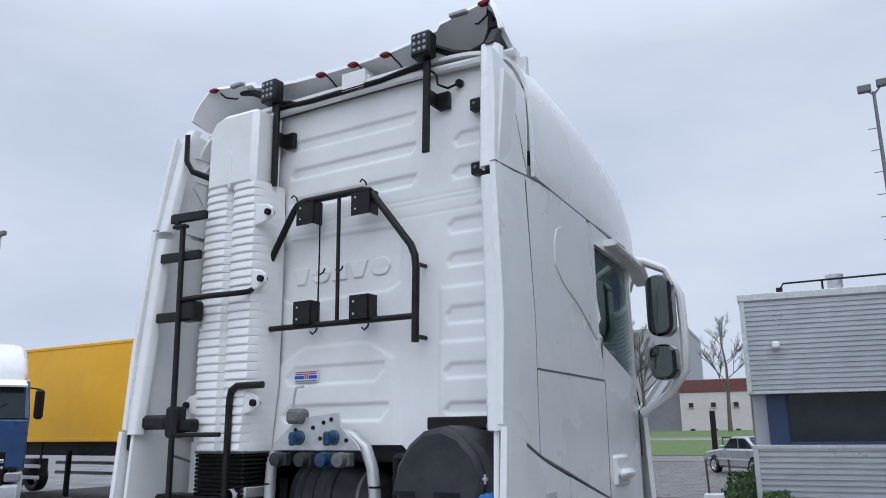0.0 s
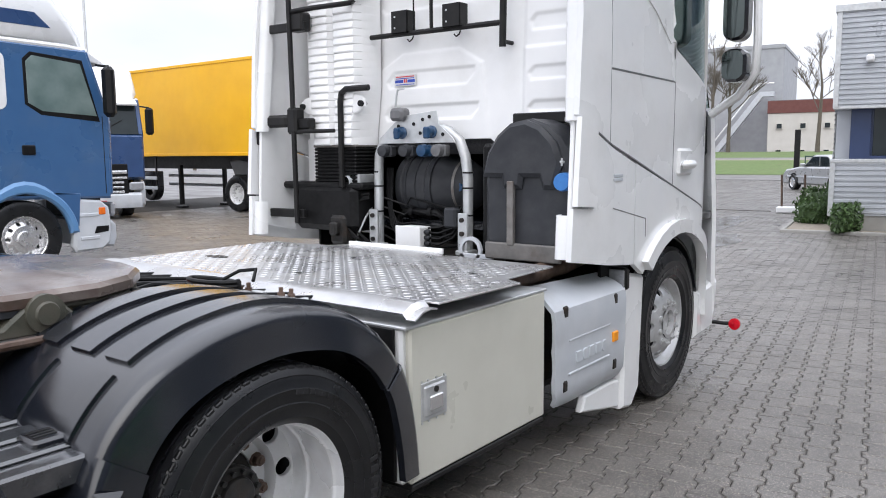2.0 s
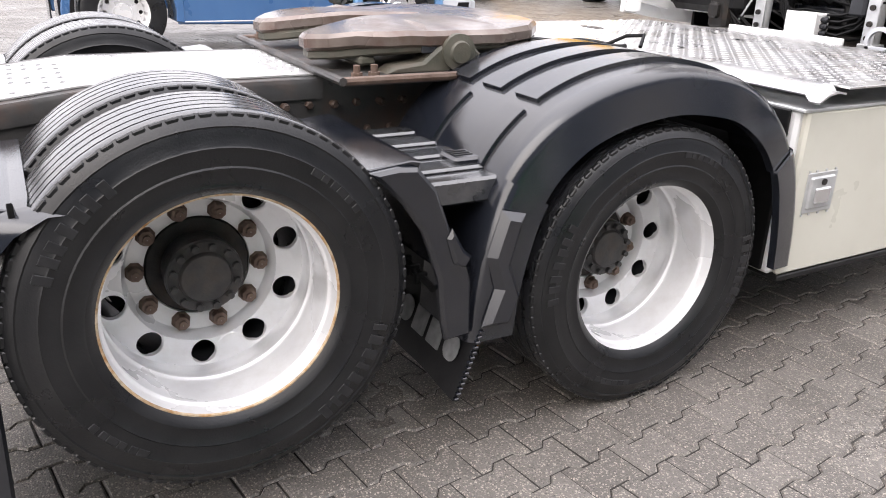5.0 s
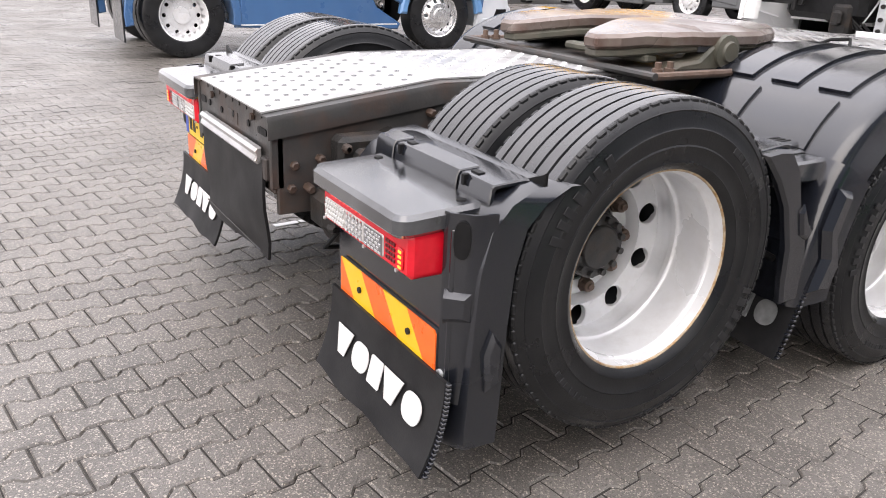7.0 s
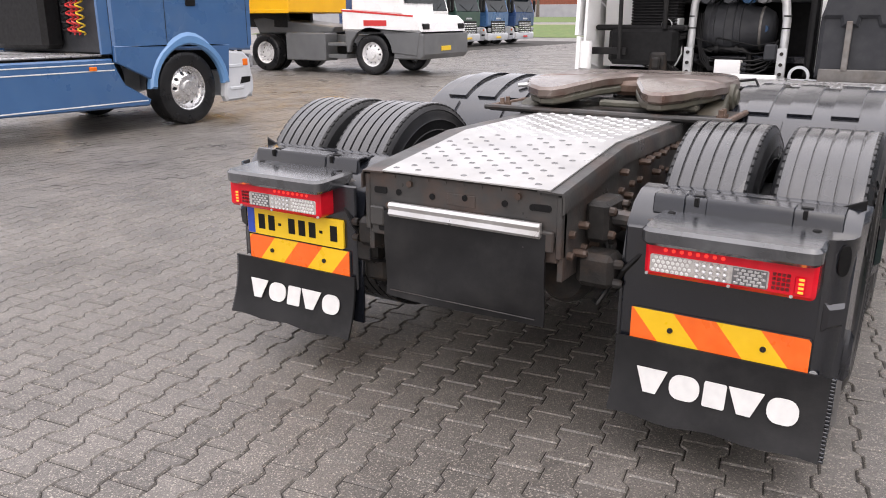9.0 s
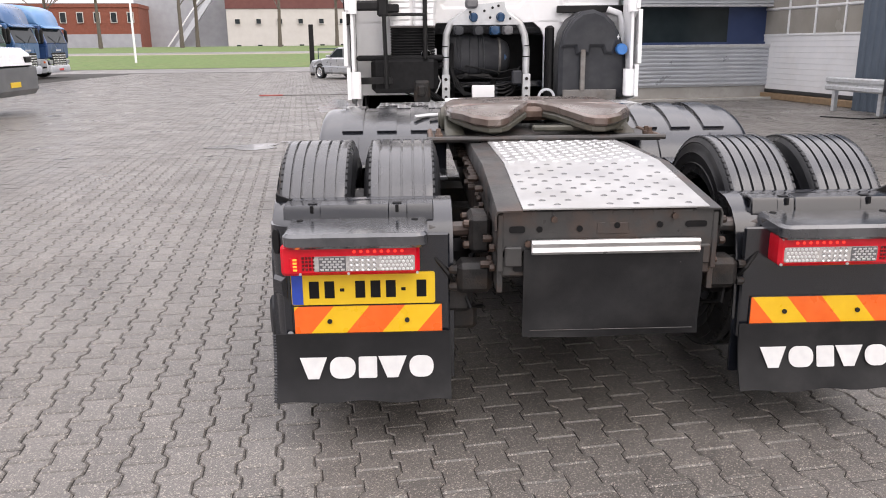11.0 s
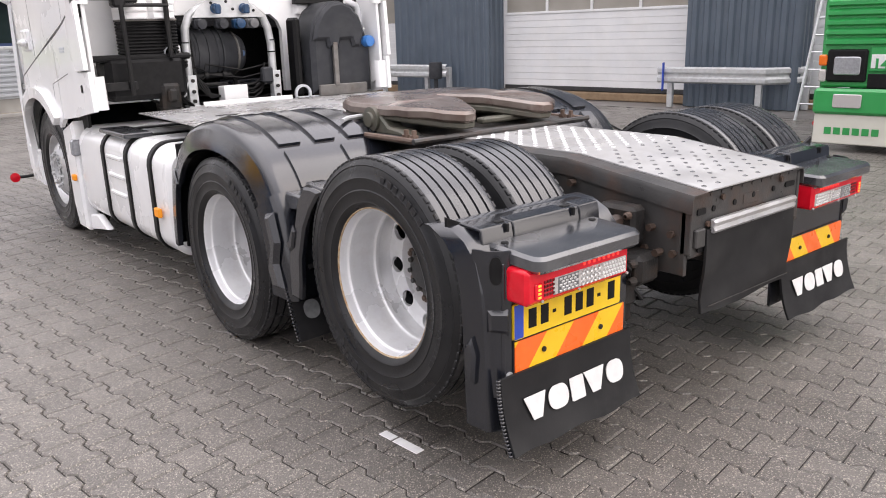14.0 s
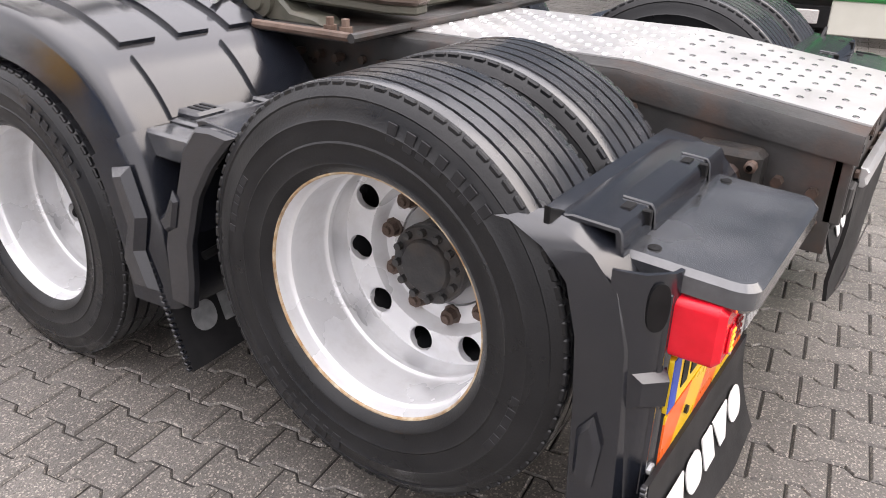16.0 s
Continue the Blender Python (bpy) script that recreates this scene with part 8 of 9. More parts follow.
    for s in (1, -1):
        part("roof_stripe", Mesh().prism([(C0 + 0.3, 2.95), (F - 0.75, 2.92), (F - 0.95, 3.18), (C0 + 0.3, 3.20)], "x", s * 1.198, s * 1.207, 0.002), BLUEDARK if upper is WHITE else upper, t)
    for i in range(slats):
        z = 0.66 + i * 0.115 if slats > 4 else 0.8 + i * 0.13
        part("grille_slat", Mesh().box(-0.78 if i > 2 else -0.7, 0.78 if i > 2 else 0.7, F + 0.015, F + 0.045, z, z + 0.055, 0.012), grille, t)
    part("grille_back", Mesh().box(-0.8, 0.8, F + 0.0, F + 0.022, 0.62, 1.28, 0.01), HOSE, t)
    part("bumper", Mesh().prism([(F - 0.3, 0.30), (F + 0.02, 0.28), (F + 0.07, 0.42), (F + 0.06, 0.60), (F + 0.0, 0.66), (F - 0.3, 0.66)], "x", -1.13, 1.13, 0.035), bumper, t, "moulded front bumper")
    part("plate", Mesh().box(-0.26, 0.26, F + 0.07, F + 0.082, 0.38, 0.48, 0.004), INKRED if paint is BLUEDARK else PLATE, t)
    for i in range(6):
        x = -0.28 + i * 0.096
        part("badge_bar", Mesh().box(x, x + 0.07, F + 0.018, F + 0.03, 1.36, 1.44, 0.004), SILVERGREY, t)
    for s in (1, -1):
        part("wiper", Mesh().tube([(s * 0.15, F + 0.01, 1.78), (s * 0.75, F - 0.09, 2.1)], 0.01, 5), HOSE, t)
    part("coupling", Mesh().prism([(-0.46, -0.35), (-0.15, -0.4), (0, 0.0), (0.15, -0.4), (0.46, -0.35), (0.46, 0.4), (0, 0.5), (-0.46, 0.4)], "z", 1.1, 1.2, 0.02), FIFTH, t)
    part("coupling_base", Mesh().box(-0.45, 0.45, -0.3, 0.4, 0.97, 1.12, 0.02), FRAMEPAINT, t)
    if deep:
        part("deck", Mesh().box(-1.05, 1.05, 1.0, C0 - 0.05, 0.97, 1.0, 0.01), ALU, t)
        for k, mt in enumerate((YELLOWHOSE, INKRED, INKRED, HOSE)):
            pts = [(0.86 - 0.10 * k + 0.045 * math.cos(q * 0.9), C0 - 0.16 + 0.045 * math.sin(q * 0.9), 1.95 - q * 0.014) for q in range(52)]
            part("coiled_hose", Mesh().tube(pts, 0.011, 5), mt, t, "coiled air hose")
        part("air_filter", Mesh().box(-0.9, 0.35, C0 - 0.35, C0 - 0.05, 1.05, 1.9, 0.06), HOSE, t)
        for s in (1, -1):
            part("side_fairing", Mesh().prism([(C0 - 0.16, 1.0), (C0, 1.0), (C0, roof - 0.3), (C0 - 0.16, roof - 0.4)], "x", s * 1.16, s * 1.20, 0.01), paint, t)
    if deep:
        raised = ((1.1, 1.1), (1.76, 2.12), (2.55, 2.92), (2.66, 3.06), (roof, roof))
        for ob in list(t.children) + [c for p in t.children if p.type == "MESH" for c in p.children]:
            if ob.type != "MESH" or ob.name.startswith(("coupling", "coiled_hose", "air_filter")):
                continue
            for v in ob.data.vertices:
                for (a, ra), (b, rb) in zip(raised, raised[1:]):
                    if a < v.co.z <= b:
                        v.co.z = ra + (rb - ra) * (v.co.z - a) / (b - a)
                        break
    return t


lorry("blue_tractor_truck", "steel blue tractor unit with white roof and blue side skirts", (-8.68, 1.60, 0), 0, BLUE, WHITE, wb=3.64, skirt=BLUE, roof=3.98, nose=1.24, sleeper=1.18)
lorry("parked_truck", "dark blue tractor unit with white roof, parked nose outward", (-20.3, 12.15, 0), -108, BLUEDARK, WHITE, roof=3.95)
row_group = "trucks parked in a row"
for y, paint, upper, lab in ((27.0, BLUEDARK, BLUEDARK, "dark blue"), (30.2, WHITE, WHITE, "plain white"), (33.4, PINE, WHITE, "dark green and white"), (36.6, BLUE, BLUE, "steel blue"), (39.9, BLUEDARK, BLUELIGHT, "two-tone blue")):
    lorry("parked_truck", lab + " cab-over truck parked in a row", (-24.2, y, 0), -90, paint, upper, group=row_group, deep=False)

for y in (14.5, 18.5):
    lorry("parked_truck", "plain white cab-over truck parked behind the blue one", (-36.0, y, 0), -90, WHITE, WHITE, group=row_group, deep=False)


def trailer():
    t = thing("box_trailer", "yellow box trailer on a black chassis", "trailer", (-26.0, 15.4, 0), -90)
    # local: x to the right (world -y), y forward (world +x)
    body = part("box_body", Mesh().box(-1.25, 1.25, 0.0, 12.3, 1.58, 4.15, 0.02), YELLOW, t, "plain yellow box body")
    for s in (1, -1):
        part("side_rail", Mesh().box(s * 1.25 - 0.02, s * 1.25 + 0.02, 0, 12.3, 1.56, 1.65, 0.006), YELLOW, body)
        part("side_rail", Mesh().box(s * 1.25 - 0.02, s * 1.25 + 0.02, 0, 12.3, 4.09, 4.17, 0.006), YELLOW, body)
        part("chassis_beam", Mesh().box(s * 0.5 - 0.06, s * 0.5 + 0.06, 0.2, 11.6, 1.18, 1.56, 0.01), BLACKMETAL, t)
        part("landing_leg", Mesh().box(s * 0.8 - 0.06, s * 0.8 + 0.06, 8.2, 8.31, 0.1, 1.3, 0.01).box(s * 0.8 - 0.12, s * 0.8 + 0.12, 8.1, 8.41, 0.0, 0.06, 0.01), BLACKMETAL, t, "black landing leg")
        for y in (1.4, 2.6, 3.8):
            plain_wheel(t, s * 1.2, y, 0.46, 0.46, s, False)
        for z in (0.55, 0.85):
            part("side_guard", Mesh().box(s * 1.2 - 0.015, s * 1.2 + 0.015, 4.6, 7.6, z, z + 0.1, 0.01), SILVERGREY, t)
    for y in (4.6, 6.1, 7.5):
        part("guard_post", Mesh().box(1.14, 1.185, y, y + 0.06, 0.5, 1.56, 0.006), BLACKMETAL, t)
    part("toolbox", Mesh().box(0.7, 1.15, 6.2, 7.2, 0.6, 1.1, 0.02), BLACK, t)


trailer()


def shunter():
    t = thing("terminal_tractor", "white and grey terminal tractor with a red stripe", "truck", (-14.91, 15.54, 0), -87)
    for s in (1, -1):
        plain_wheel(t, s * 1.14, 0, 0.5, 0.5, s, True)
        plain_wheel(t, s * 1.14, 3.6, 0.52, 0.52, s, False)
        part("side_box", Mesh().box(min(s * 0.6, s * 1.16), max(s * 0.6, s * 1.16), 0.75, 2.1, 0.32, 1.05, 0.02), GREYPAINT, t)
        part("step", Mesh().box(min(s * 0.7, s * 1.18), max(s * 0.7, s * 1.18), 2.2, 2.8, 0.4, 0.5, 0.01).box(min(s * 0.7, s * 1.18), max(s * 0.7, s * 1.18), 2.2, 2.8, 0.72, 0.8, 0.01), GREYPAINT, t)
        part("wing", Mesh().prism([(2.85, 0.55)] + arc(3.6, 0.52, 0.66, 175, 5, 12) + [(5.0, 0.5), (5.1, 1.1), (2.8, 1.12)], "x", s * 1.1, s * 1.24, 0.02), GREYPAINT, t)
        part("headlight", Mesh().box(min(s * 0.8, s * 1.12), max(s * 0.8, s * 1.12), 5.05, 5.14, 1.16, 1.3, 0.02), HOSE, t)
    part("frame", Mesh().box(-0.5, 0.5, -0.9, 5.0, 0.7, 1.0, 0.02), GREYPAINT, t)
    part("lift_arm", Mesh().prism([(-0.6, 1.0), (2.0, 1.05), (2.1, 1.2), (-0.4, 1.45), (-0.8, 1.4)], "x", -0.7, 0.7, 0.03), GREYPAINT, t)
    part("bonnet", Mesh().prism([(2.7, 1.12), (5.12, 1.1), (5.08, 1.35), (4.9, 1.5), (2.7, 1.66)], "x", -1.22, 1.22, 0.04), WHITE, t, "white bonnet")
    part("stripe", Mesh().prism([(2.7, 1.60), (4.88, 1.46), (4.88, 1.50), (2.7, 1.65)], "x", -1.228, 1.228, 0.001), INKRED, t)
    part("bumper", Mesh().prism([(4.3, 0.42), (5.1, 0.42), (5.2, 0.55), (5.2, 1.05), (4.3, 1.1)], "x", -1.22, 1.22, 0.03), GREYPAINT, t)
    part("plate", Mesh().box(-0.2, 0.32, 5.2, 5.215, 0.62, 0.74, 0.004), PLATE, t)
    part("cab", Mesh().prism([(3.0, 1.6), (4.6, 1.5), (4.45, 2.9), (3.0, 2.95)], "x", -0.4, 1.2, 0.05), WHITE, t, "white single-seat cab")
    part("cab_window", Mesh().prism([(3.25, 1.95), (4.35, 1.9), (4.28, 2.75), (3.25, 2.78)], "x", 1.195, 1.21, 0.006), DARKGLASS, t)
    part("windscreen", Mesh().prism([(4.56, 1.8), (4.6, 1.8), (4.5, 2.75), (4.46, 2.75)], "x", -0.3, 1.1, 0.006), DARKGLASS, t)
    part("mirror", Mesh().box(1.2, 1.3, 4.3, 4.5, 2.0, 2.4, 0.02), HOSE, t)
    part("print_bar", Mesh().box(1.226, 1.232, 3.4, 4.1, 1.24, 1.38, 0.001), INKRED, t)


shunter()


def green_truck():
    t = thing("green_truck", "bright green older truck with a white bumper skirt", "truck", (10.2, 1.98, -0.27), 98)
    F = 3.6
    for s in (1, -1):
        plain_wheel(t, s * 1.1, 2.25, 0.77, 0.5, s, False)
        part("cab_side", Mesh().prism([(1.3, 0.95), (F - 0.05, 0.95), (F, 1.9), (F - 0.25, 2.75), (1.3, 2.75)], "x", s * 1.16, s * 1.22, 0.02), GREEN, t)
        part("side_window", Mesh().prism([(2.1, 1.85), (F - 0.15, 1.8), (F - 0.3, 2.55), (2.1, 2.6)], "x", s * 1.21, s * 1.226, 0.004), DARKGLASS, t)
        hl = part("headlight_frame", Mesh().box(min(s * 0.72, s * 1.14), max(s * 0.72, s * 1.14), F - 0.02, F + 0.03, 1.06, 1.42, 0.02), HOSE, t)
        part("headlight", Mesh().prism(rounded(min(s * 0.78, s * 1.06), max(s * 0.78, s * 1.06), 1.14, 1.34, 0.03), "y", F + 0.025, F + 0.05, 0.01), LAMPGREY, hl, "square headlamp")
        part("indicator", Mesh().box(min(s * 1.14, s * 1.23), max(s * 1.14, s * 1.23), F - 0.08, F + 0.03, 1.24, 1.36, 0.015), ORANGE, t)
        part("marker_lens", Mesh().box(min(s * 1.14, s * 1.22), max(s * 1.14, s * 1.22), F - 0.06, F + 0.03, 1.06, 1.2, 0.015), CLEARLENS, t)
        part("fog_lamp", Mesh().prism(rounded(min(s * 0.72, s * 1.02), max(s * 0.72, s * 1.02), 0.78, 0.93, 0.02), "y", F + 0.07, F + 0.09, 0.006), CLEARLENS, t, "square fog lamp")
        part("spot_lamp", Mesh().box(min(s * 0.05, s * 0.32), max(s * 0.05, s * 0.32), F + 0.04, F + 0.07, 0.46, 0.60, 0.01), CLEARLENS, t)
        part("reflector", Mesh().disc((s * 1.2, F - 0.06, 0.58), 0.05, 0.03, "y", 16), REDLENS, t)
    part("cab_front", Mesh().box(-1.2, 1.2, F - 0.12, F - 0.01, 1.0, 2.0, 0.02), GREEN, t)
    part("cab_back", Mesh().box(-1.2, 1.2, 1.28, 1.34, 0.95, 2.75, 0.02), GREEN, t)
    part("roof", Mesh().prism([(1.3, 2.72), (F - 0.24, 2.72), (F - 0.35, 2.9), (1.3, 2.95)], "x", -1.2, 1.2, 0.05), GREEN, t)
    part("windscreen", Mesh().prism([(F - 0.04, 1.98), (F, 1.98), (F - 0.24, 2.74), (F - 0.28, 2.74)], "x", -1.1, 1.1, 0.01), DARKGLASS, t)
    for i in range(5):
        z = 1.46 + i * 0.105
        part("grille_slat", Mesh().prism([(F - 0.01, z), (F + 0.035, z + 0.02), (F + 0.035, z + 0.06), (F - 0.01, z + 0.085)], "x", -1.18, 1.18, 0.004), GREEN, t, "green grille slat")
        for x in (-0.35, 0.0, 0.35):
            part("grille_mesh", Mesh().box(x - 0.12, x + 0.12, F + 0.034, F + 0.04, z + 0.022, z + 0.058, 0.002), HOSE, t)
    part("grille_panel", Mesh().box(-0.7, 0.7, F - 0.01, F + 0.02, 1.18, 1.44, 0.01), GREEN, t)
    part("under_panel", Mesh().box(-0.69, 0.70, F - 0.01, F + 0.024, 1.0, 1.155, 0.006), HOSE, t)
    bd = part("badge_plate", Mesh().box(0.16, 0.68, F + 0.02, F + 0.03, 1.215, 1.365, 0.004), PRINT, t, "white model badge")
    tx = bpy.data.curves.new("badge_text", "FONT")
    tx.body, tx.size, tx.extrude = "142 H", 0.165, 0.002
    tx.offset, tx.space_word = 0.0045, 0.35
    to = new("badge_text", tx)
    to.parent = bd
    to.matrix_basis = pose(0.66, F + 0.034, 1.205, 90, 0, 180)
    tx.materials.append(GREEN)
    part("bumper", Mesh().box(-1.24, 1.24, F - 0.1, F + 0.07, 0.70, 0.99, 0.03), GREEN, t, "green steel bumper")
    for x0 in (0.42, -1.22):
        part("bumper_skirt", Mesh().box(x0, x0 + 0.8, F + 0.0, F + 0.03, 0.36, 0.70, 0.01), CREAM, t, "white bumper skirt")
    for i in range(6):
        x = 0.52 + i * 0.1
        part("print_bar", Mesh().box(x, x + 0.075, F + 0.03, F + 0.036, 0.47, 0.55, 0.002), GREEN, t)
    part("lamp_bar", Mesh().box(-0.42, 0.42, F + 0.0, F + 0.04, 0.42, 0.64, 0.01), HOSE, t)
    pl = part("number_plate", Mesh().box(-0.28, 0.28, F + 0.07, F + 0.085, 0.77, 0.88, 0.004), PLATE, t, "yellow plate with blank dark bars")
    part("plate_band", Mesh().box(0.235, 0.278, F + 0.084, F + 0.089, 0.772, 0.878, 0.002), INKBLUE, pl)
    for i in range(6):
        x = -0.22 + i * 0.07
        part("plate_bar", Mesh().box(x, x + 0.045, F + 0.084, F + 0.089, 0.795, 0.855, 0.002), HOSE, pl)
    part("chassis", Mesh().box(-0.5, 0.5, 0.0, 3.4, 0.6, 0.95, 0.02), FRAMEPAINT, t)
    part("engine", Mesh().box(-0.6, 0.6, 1.6, 3.3, 0.35, 1.0, 0.05), HUB, t)


green_truck()


def saloon():
    """A silver saloon car, origin under its middle, facing +y."""
    t = thing("saloon_car", "silver four-door saloon car, parked", "car", (-3.42, 34.4, 0), 42)
    body = Mesh().prism([(-2.3, 0.24), (-2.36, 0.60), (-2.28, 0.93), (-1.4, 0.97), (0.95, 0.95), (2.1, 0.82), (2.32, 0.60), (2.28, 0.22)], "x", -0.86, 0.86, 0.07)
    part("body", body, SILVERPAINT, t, "silver car body")
    roof = Mesh().prism([(-1.45, 0.95), (-0.85, 1.38), (-0.7, 1.43), (0.15, 1.42), (0.3, 1.38), (1.0, 0.95)], "x", -0.72, 0.72, 0.06)
    part("roof", roof, SILVERPAINT, t)
    for s in (1, -1):
        part("side_window", Mesh().prism([(-1.2, 0.98), (-0.78, 1.33), (-0.28, 1.35), (-0.28, 0.98)], "x", s * 0.72, s * 0.735, 0.004), DARKGLASS, t)
        part("side_window", Mesh().prism([(-0.2, 0.98), (-0.2, 1.35), (0.22, 1.34), (0.8, 0.98)], "x", s * 0.72, s * 0.735, 0.004), DARKGLASS, t)
        part("side_strip", Mesh().box(s * 0.865 - 0.01, s * 0.865 + 0.01, -2.0, 1.9, 0.52, 0.58, 0.005), SILVERGREY, t)
        part("tail_light", Mesh().box(min(s * 0.5, s * 0.84), max(s * 0.5, s * 0.84), -2.37, -2.3, 0.68, 0.86, 0.02), REDLENS, t, "red tail light")
        part("mirror", Mesh().box(min(s * 0.78, s * 0.98), max(s * 0.78, s * 0.98), 0.65, 0.78, 0.96, 1.08, 0.03), SILVERPAINT, t)
        for y in (-1.4, 1.4):
            w = new("wheel")
            w.parent = t
            w.matrix_basis = pose(s * 0.78, y, 0.31)
            # flat black disc on the body side, imitating the shaded wheel arch
            part("arch_liner", Mesh().lathe([(0.001, s * 0.088), (0.35, s * 0.088), (0.36, s * 0.06)], (0, 0, 0.03), n=28), HOSE, w)
            part("tyre", Mesh().lathe([(0.19, s * 0.11), (0.29, s * 0.13), (0.31, s * 0.10), (0.31, s * -0.1), (0.19, s * -0.1)], n=28), RUBBER, w)
            part("rim", Mesh().lathe([(0.001, s * 0.10), (0.1, s * 0.115), (0.17, s * 0.10), (0.2, s * 0.125)], n=28), CHROME, w)
    part("rear_window", Mesh().prism([(-1.42, 1.0), (-0.90, 1.38), (-0.88, 1.40), (-1.40, 1.02)], "x", -0.62, 0.62, 0.004), DARKGLASS, t)
    part("windscreen", Mesh().prism([(0.34, 1.38), (0.98, 0.98), (1.0, 1.0), (0.36, 1.40)], "x", -0.64, 0.64, 0.004), DARKGLASS, t)
    part("plate", Mesh().box(-0.26, 0.26, -2.385, -2.36, 0.68, 0.79, 0.004), PLATE, t)
    part("bumper", Mesh().box(-0.86, 0.86, -2.42, -2.28, 0.36, 0.56, 0.04), SILVERGREY, t)


saloon()

# ---- yard furniture ----


def crash_rail(at, turn, w, wing):
    """A length of W-profile crash barrier on short posts, with one end bent back round the pillar."""
    t = thing("crash_barrier", "galvanised steel crash barrier guarding a pillar", "barrier", at, turn, "crash barriers at the hall")
    prof = [(0.0, 0.42), (-0.05, 0.45), (-0.05, 0.51), (-0.01, 0.545), (-0.01, 0.575), (-0.05, 0.61), (-0.05, 0.67), (0.0, 0.70)]
    ms = Mesh().grid([[(x, y, z + 0.02) for y, z in prof] for x in (0.0, w * 0.5, w)])
    part("beam", ms, STEEL, t, thick=0.006)
    ms = Mesh().grid([[(w + d * 0.7, y + d * 0.75, z + 0.02) for y, z in prof] for d in (0.0, wing * 0.5, wing)])
    part("wing_beam", ms, STEEL, t, thick=0.006)
    for x in (0.22, w - 0.12):
        part("post", Mesh().box(x - 0.05, x + 0.05, 0.01, 0.10, 0.0, 0.68, 0.006), STEEL, t)
        for z in (0.5, 0.66):
            part("beam_bolt", Mesh().disc((x, -0.056, z), 0.018, 0.012, "y", 8), SILVERGREY, t)
    part("post", Mesh().box(w + wing * 0.6, w + wing * 0.6 + 0.1, wing * 0.75, wing * 0.75 + 0.1, 0.0, 0.66, 0.006), STEEL, t)
    return t


# both rails stand in front of their pillars, facing the yard
rail_m = SITE @ pose(-0.72, -4.85, 0, 0, 0, -90)
crash_rail(rail_m.translation, 8 - 90, 1.95, 0.7)
rail_m = SITE @ pose(-0.95, 2.45, 0, 0, 0, -90)
crash_rail(rail_m.translation, 8 - 90, 1.75, 0.4)
single("roller_buffer", Mesh().lathe([(0.001, 0.42), (0.14, 0.42), (0.15, 0.46), (0.15, 0.74), (0.14, 0.78), (0.001, 0.78)], (0, 0, 0), "z", 20).tube([(0, 0, 0), (0, 0, 0.45)], 0.05, 10), DARKGREY, "dark rubber buffer on the barrier's end", "buffer", at=SITE @ pose(-0.95, 0.5, 0))


def ladder():
    t = thing("step_ladder", "tall aluminium ladder leaning at the hall", "ladder", SITE @ Vector((-1.3, -7.95, 0)), 8)
    for y in (-0.3, 0.3):
        part("stile", Mesh().tube([(-0.45, y * 0.95, 0.0), (0.25, y * 0.6, 2.5)], 0.024, 8), STEEL, t)
        part("rear_stile", Mesh().tube([(0.7, y * 0.9, 0.0), (0.26, y * 0.6, 2.5)], 0.022, 8), STEEL, t)
    for i in range(9):
        f = (i + 1) / 10
        part("rung", Mesh().tube([(-0.45 + 0.7 * f, -0.285 + 0.105 * f, 2.5 * f), (-0.45 + 0.7 * f, 0.285 - 0.105 * f, 2.5 * f)], 0.015, 6), STEEL, t)


ladder()

single("white_mark", Mesh().box(-0.02, 0.02, -0.115, 0.02, 0.0005, 0.004, 0.001).box(-0.019, 0.019, 0.03, 0.10, 0.0005, 0.004, 0.001), PRINT, "short white painted line on the paving", "marking", at=pose(-1.20, 0.54, 0, 0, 0, 5))
hb = thing("barrier_block", "white concrete block with two thin brown posts", "barrier", (-1.87, 21.6, 0), 8)
part("block", Mesh().box(-0.42, 0.42, -0.14, 0.14, 0, 0.17, 0.03), WHITE_MATT, hb, "white painted concrete block")
for x in (-0.30, 0.24):
    part("post", Mesh().tube([(x, 0, 0.15), (x - 0.03, 0, 0.98)], 0.026, 8), RUST, hb, "thin brown post")
column = thing("entrance_column", "tall pale grey column beyond the office", "column", (-1.42, 31.2, 0), 8)
part("shaft", Mesh().lathe([(0.30, 0), (0.30, 0.3), (0.19, 0.34), (0.18, 6.0), (0.001, 6.02)], (0.10, 0, 0), "z", 24), SILVERGREY, column)
part("side_shaft", Mesh().box(-0.34, -0.10, -0.12, 0.12, 0.0, 6.0, 0.02), STEEL, column, "flat grey side of the column")
single("small_block", Mesh().box(-0.5, 0.5, -0.2, 0.2, 0, 0.3, 0.03), CONCRETE, "pale concrete wheel block on the paving", "block", at=pose(-17.0, 25.0, 0, 0, 0, 30))

# planting strip along the office
BED = surf("gravel_bed", (0.22, 0.19, 0.15), (0.32, 0.28, 0.23), 30, 0.9, 0.05, bump=0.8, bscale=60)
single("planting_bed", Mesh().box(-0.76, 9.6, -0.42, 0.06, -0.05, 0.04, 0.01).box(-0.76, 0.06, 0.06, 9.4, -0.05, 0.04, 0.01), BED, "gravel planting strip along the office wall", "planting bed", kind="structure", at=OFF)
single("kerb", Mesh().box(-0.84, 9.6, -0.50, -0.42, -0.05, 0.06, 0.012).box(-0.84, -0.76, -0.42, 9.4, -0.05, 0.06, 0.012), CONCRETE, "low concrete kerb round the planting strip", "kerb", kind="structure", at=OFF)
HEDGE = surf("box_leaf", (0.035, 0.075, 0.02), (0.07, 0.12, 0.035), 25, 0.6, 0.1, rand=0.35)


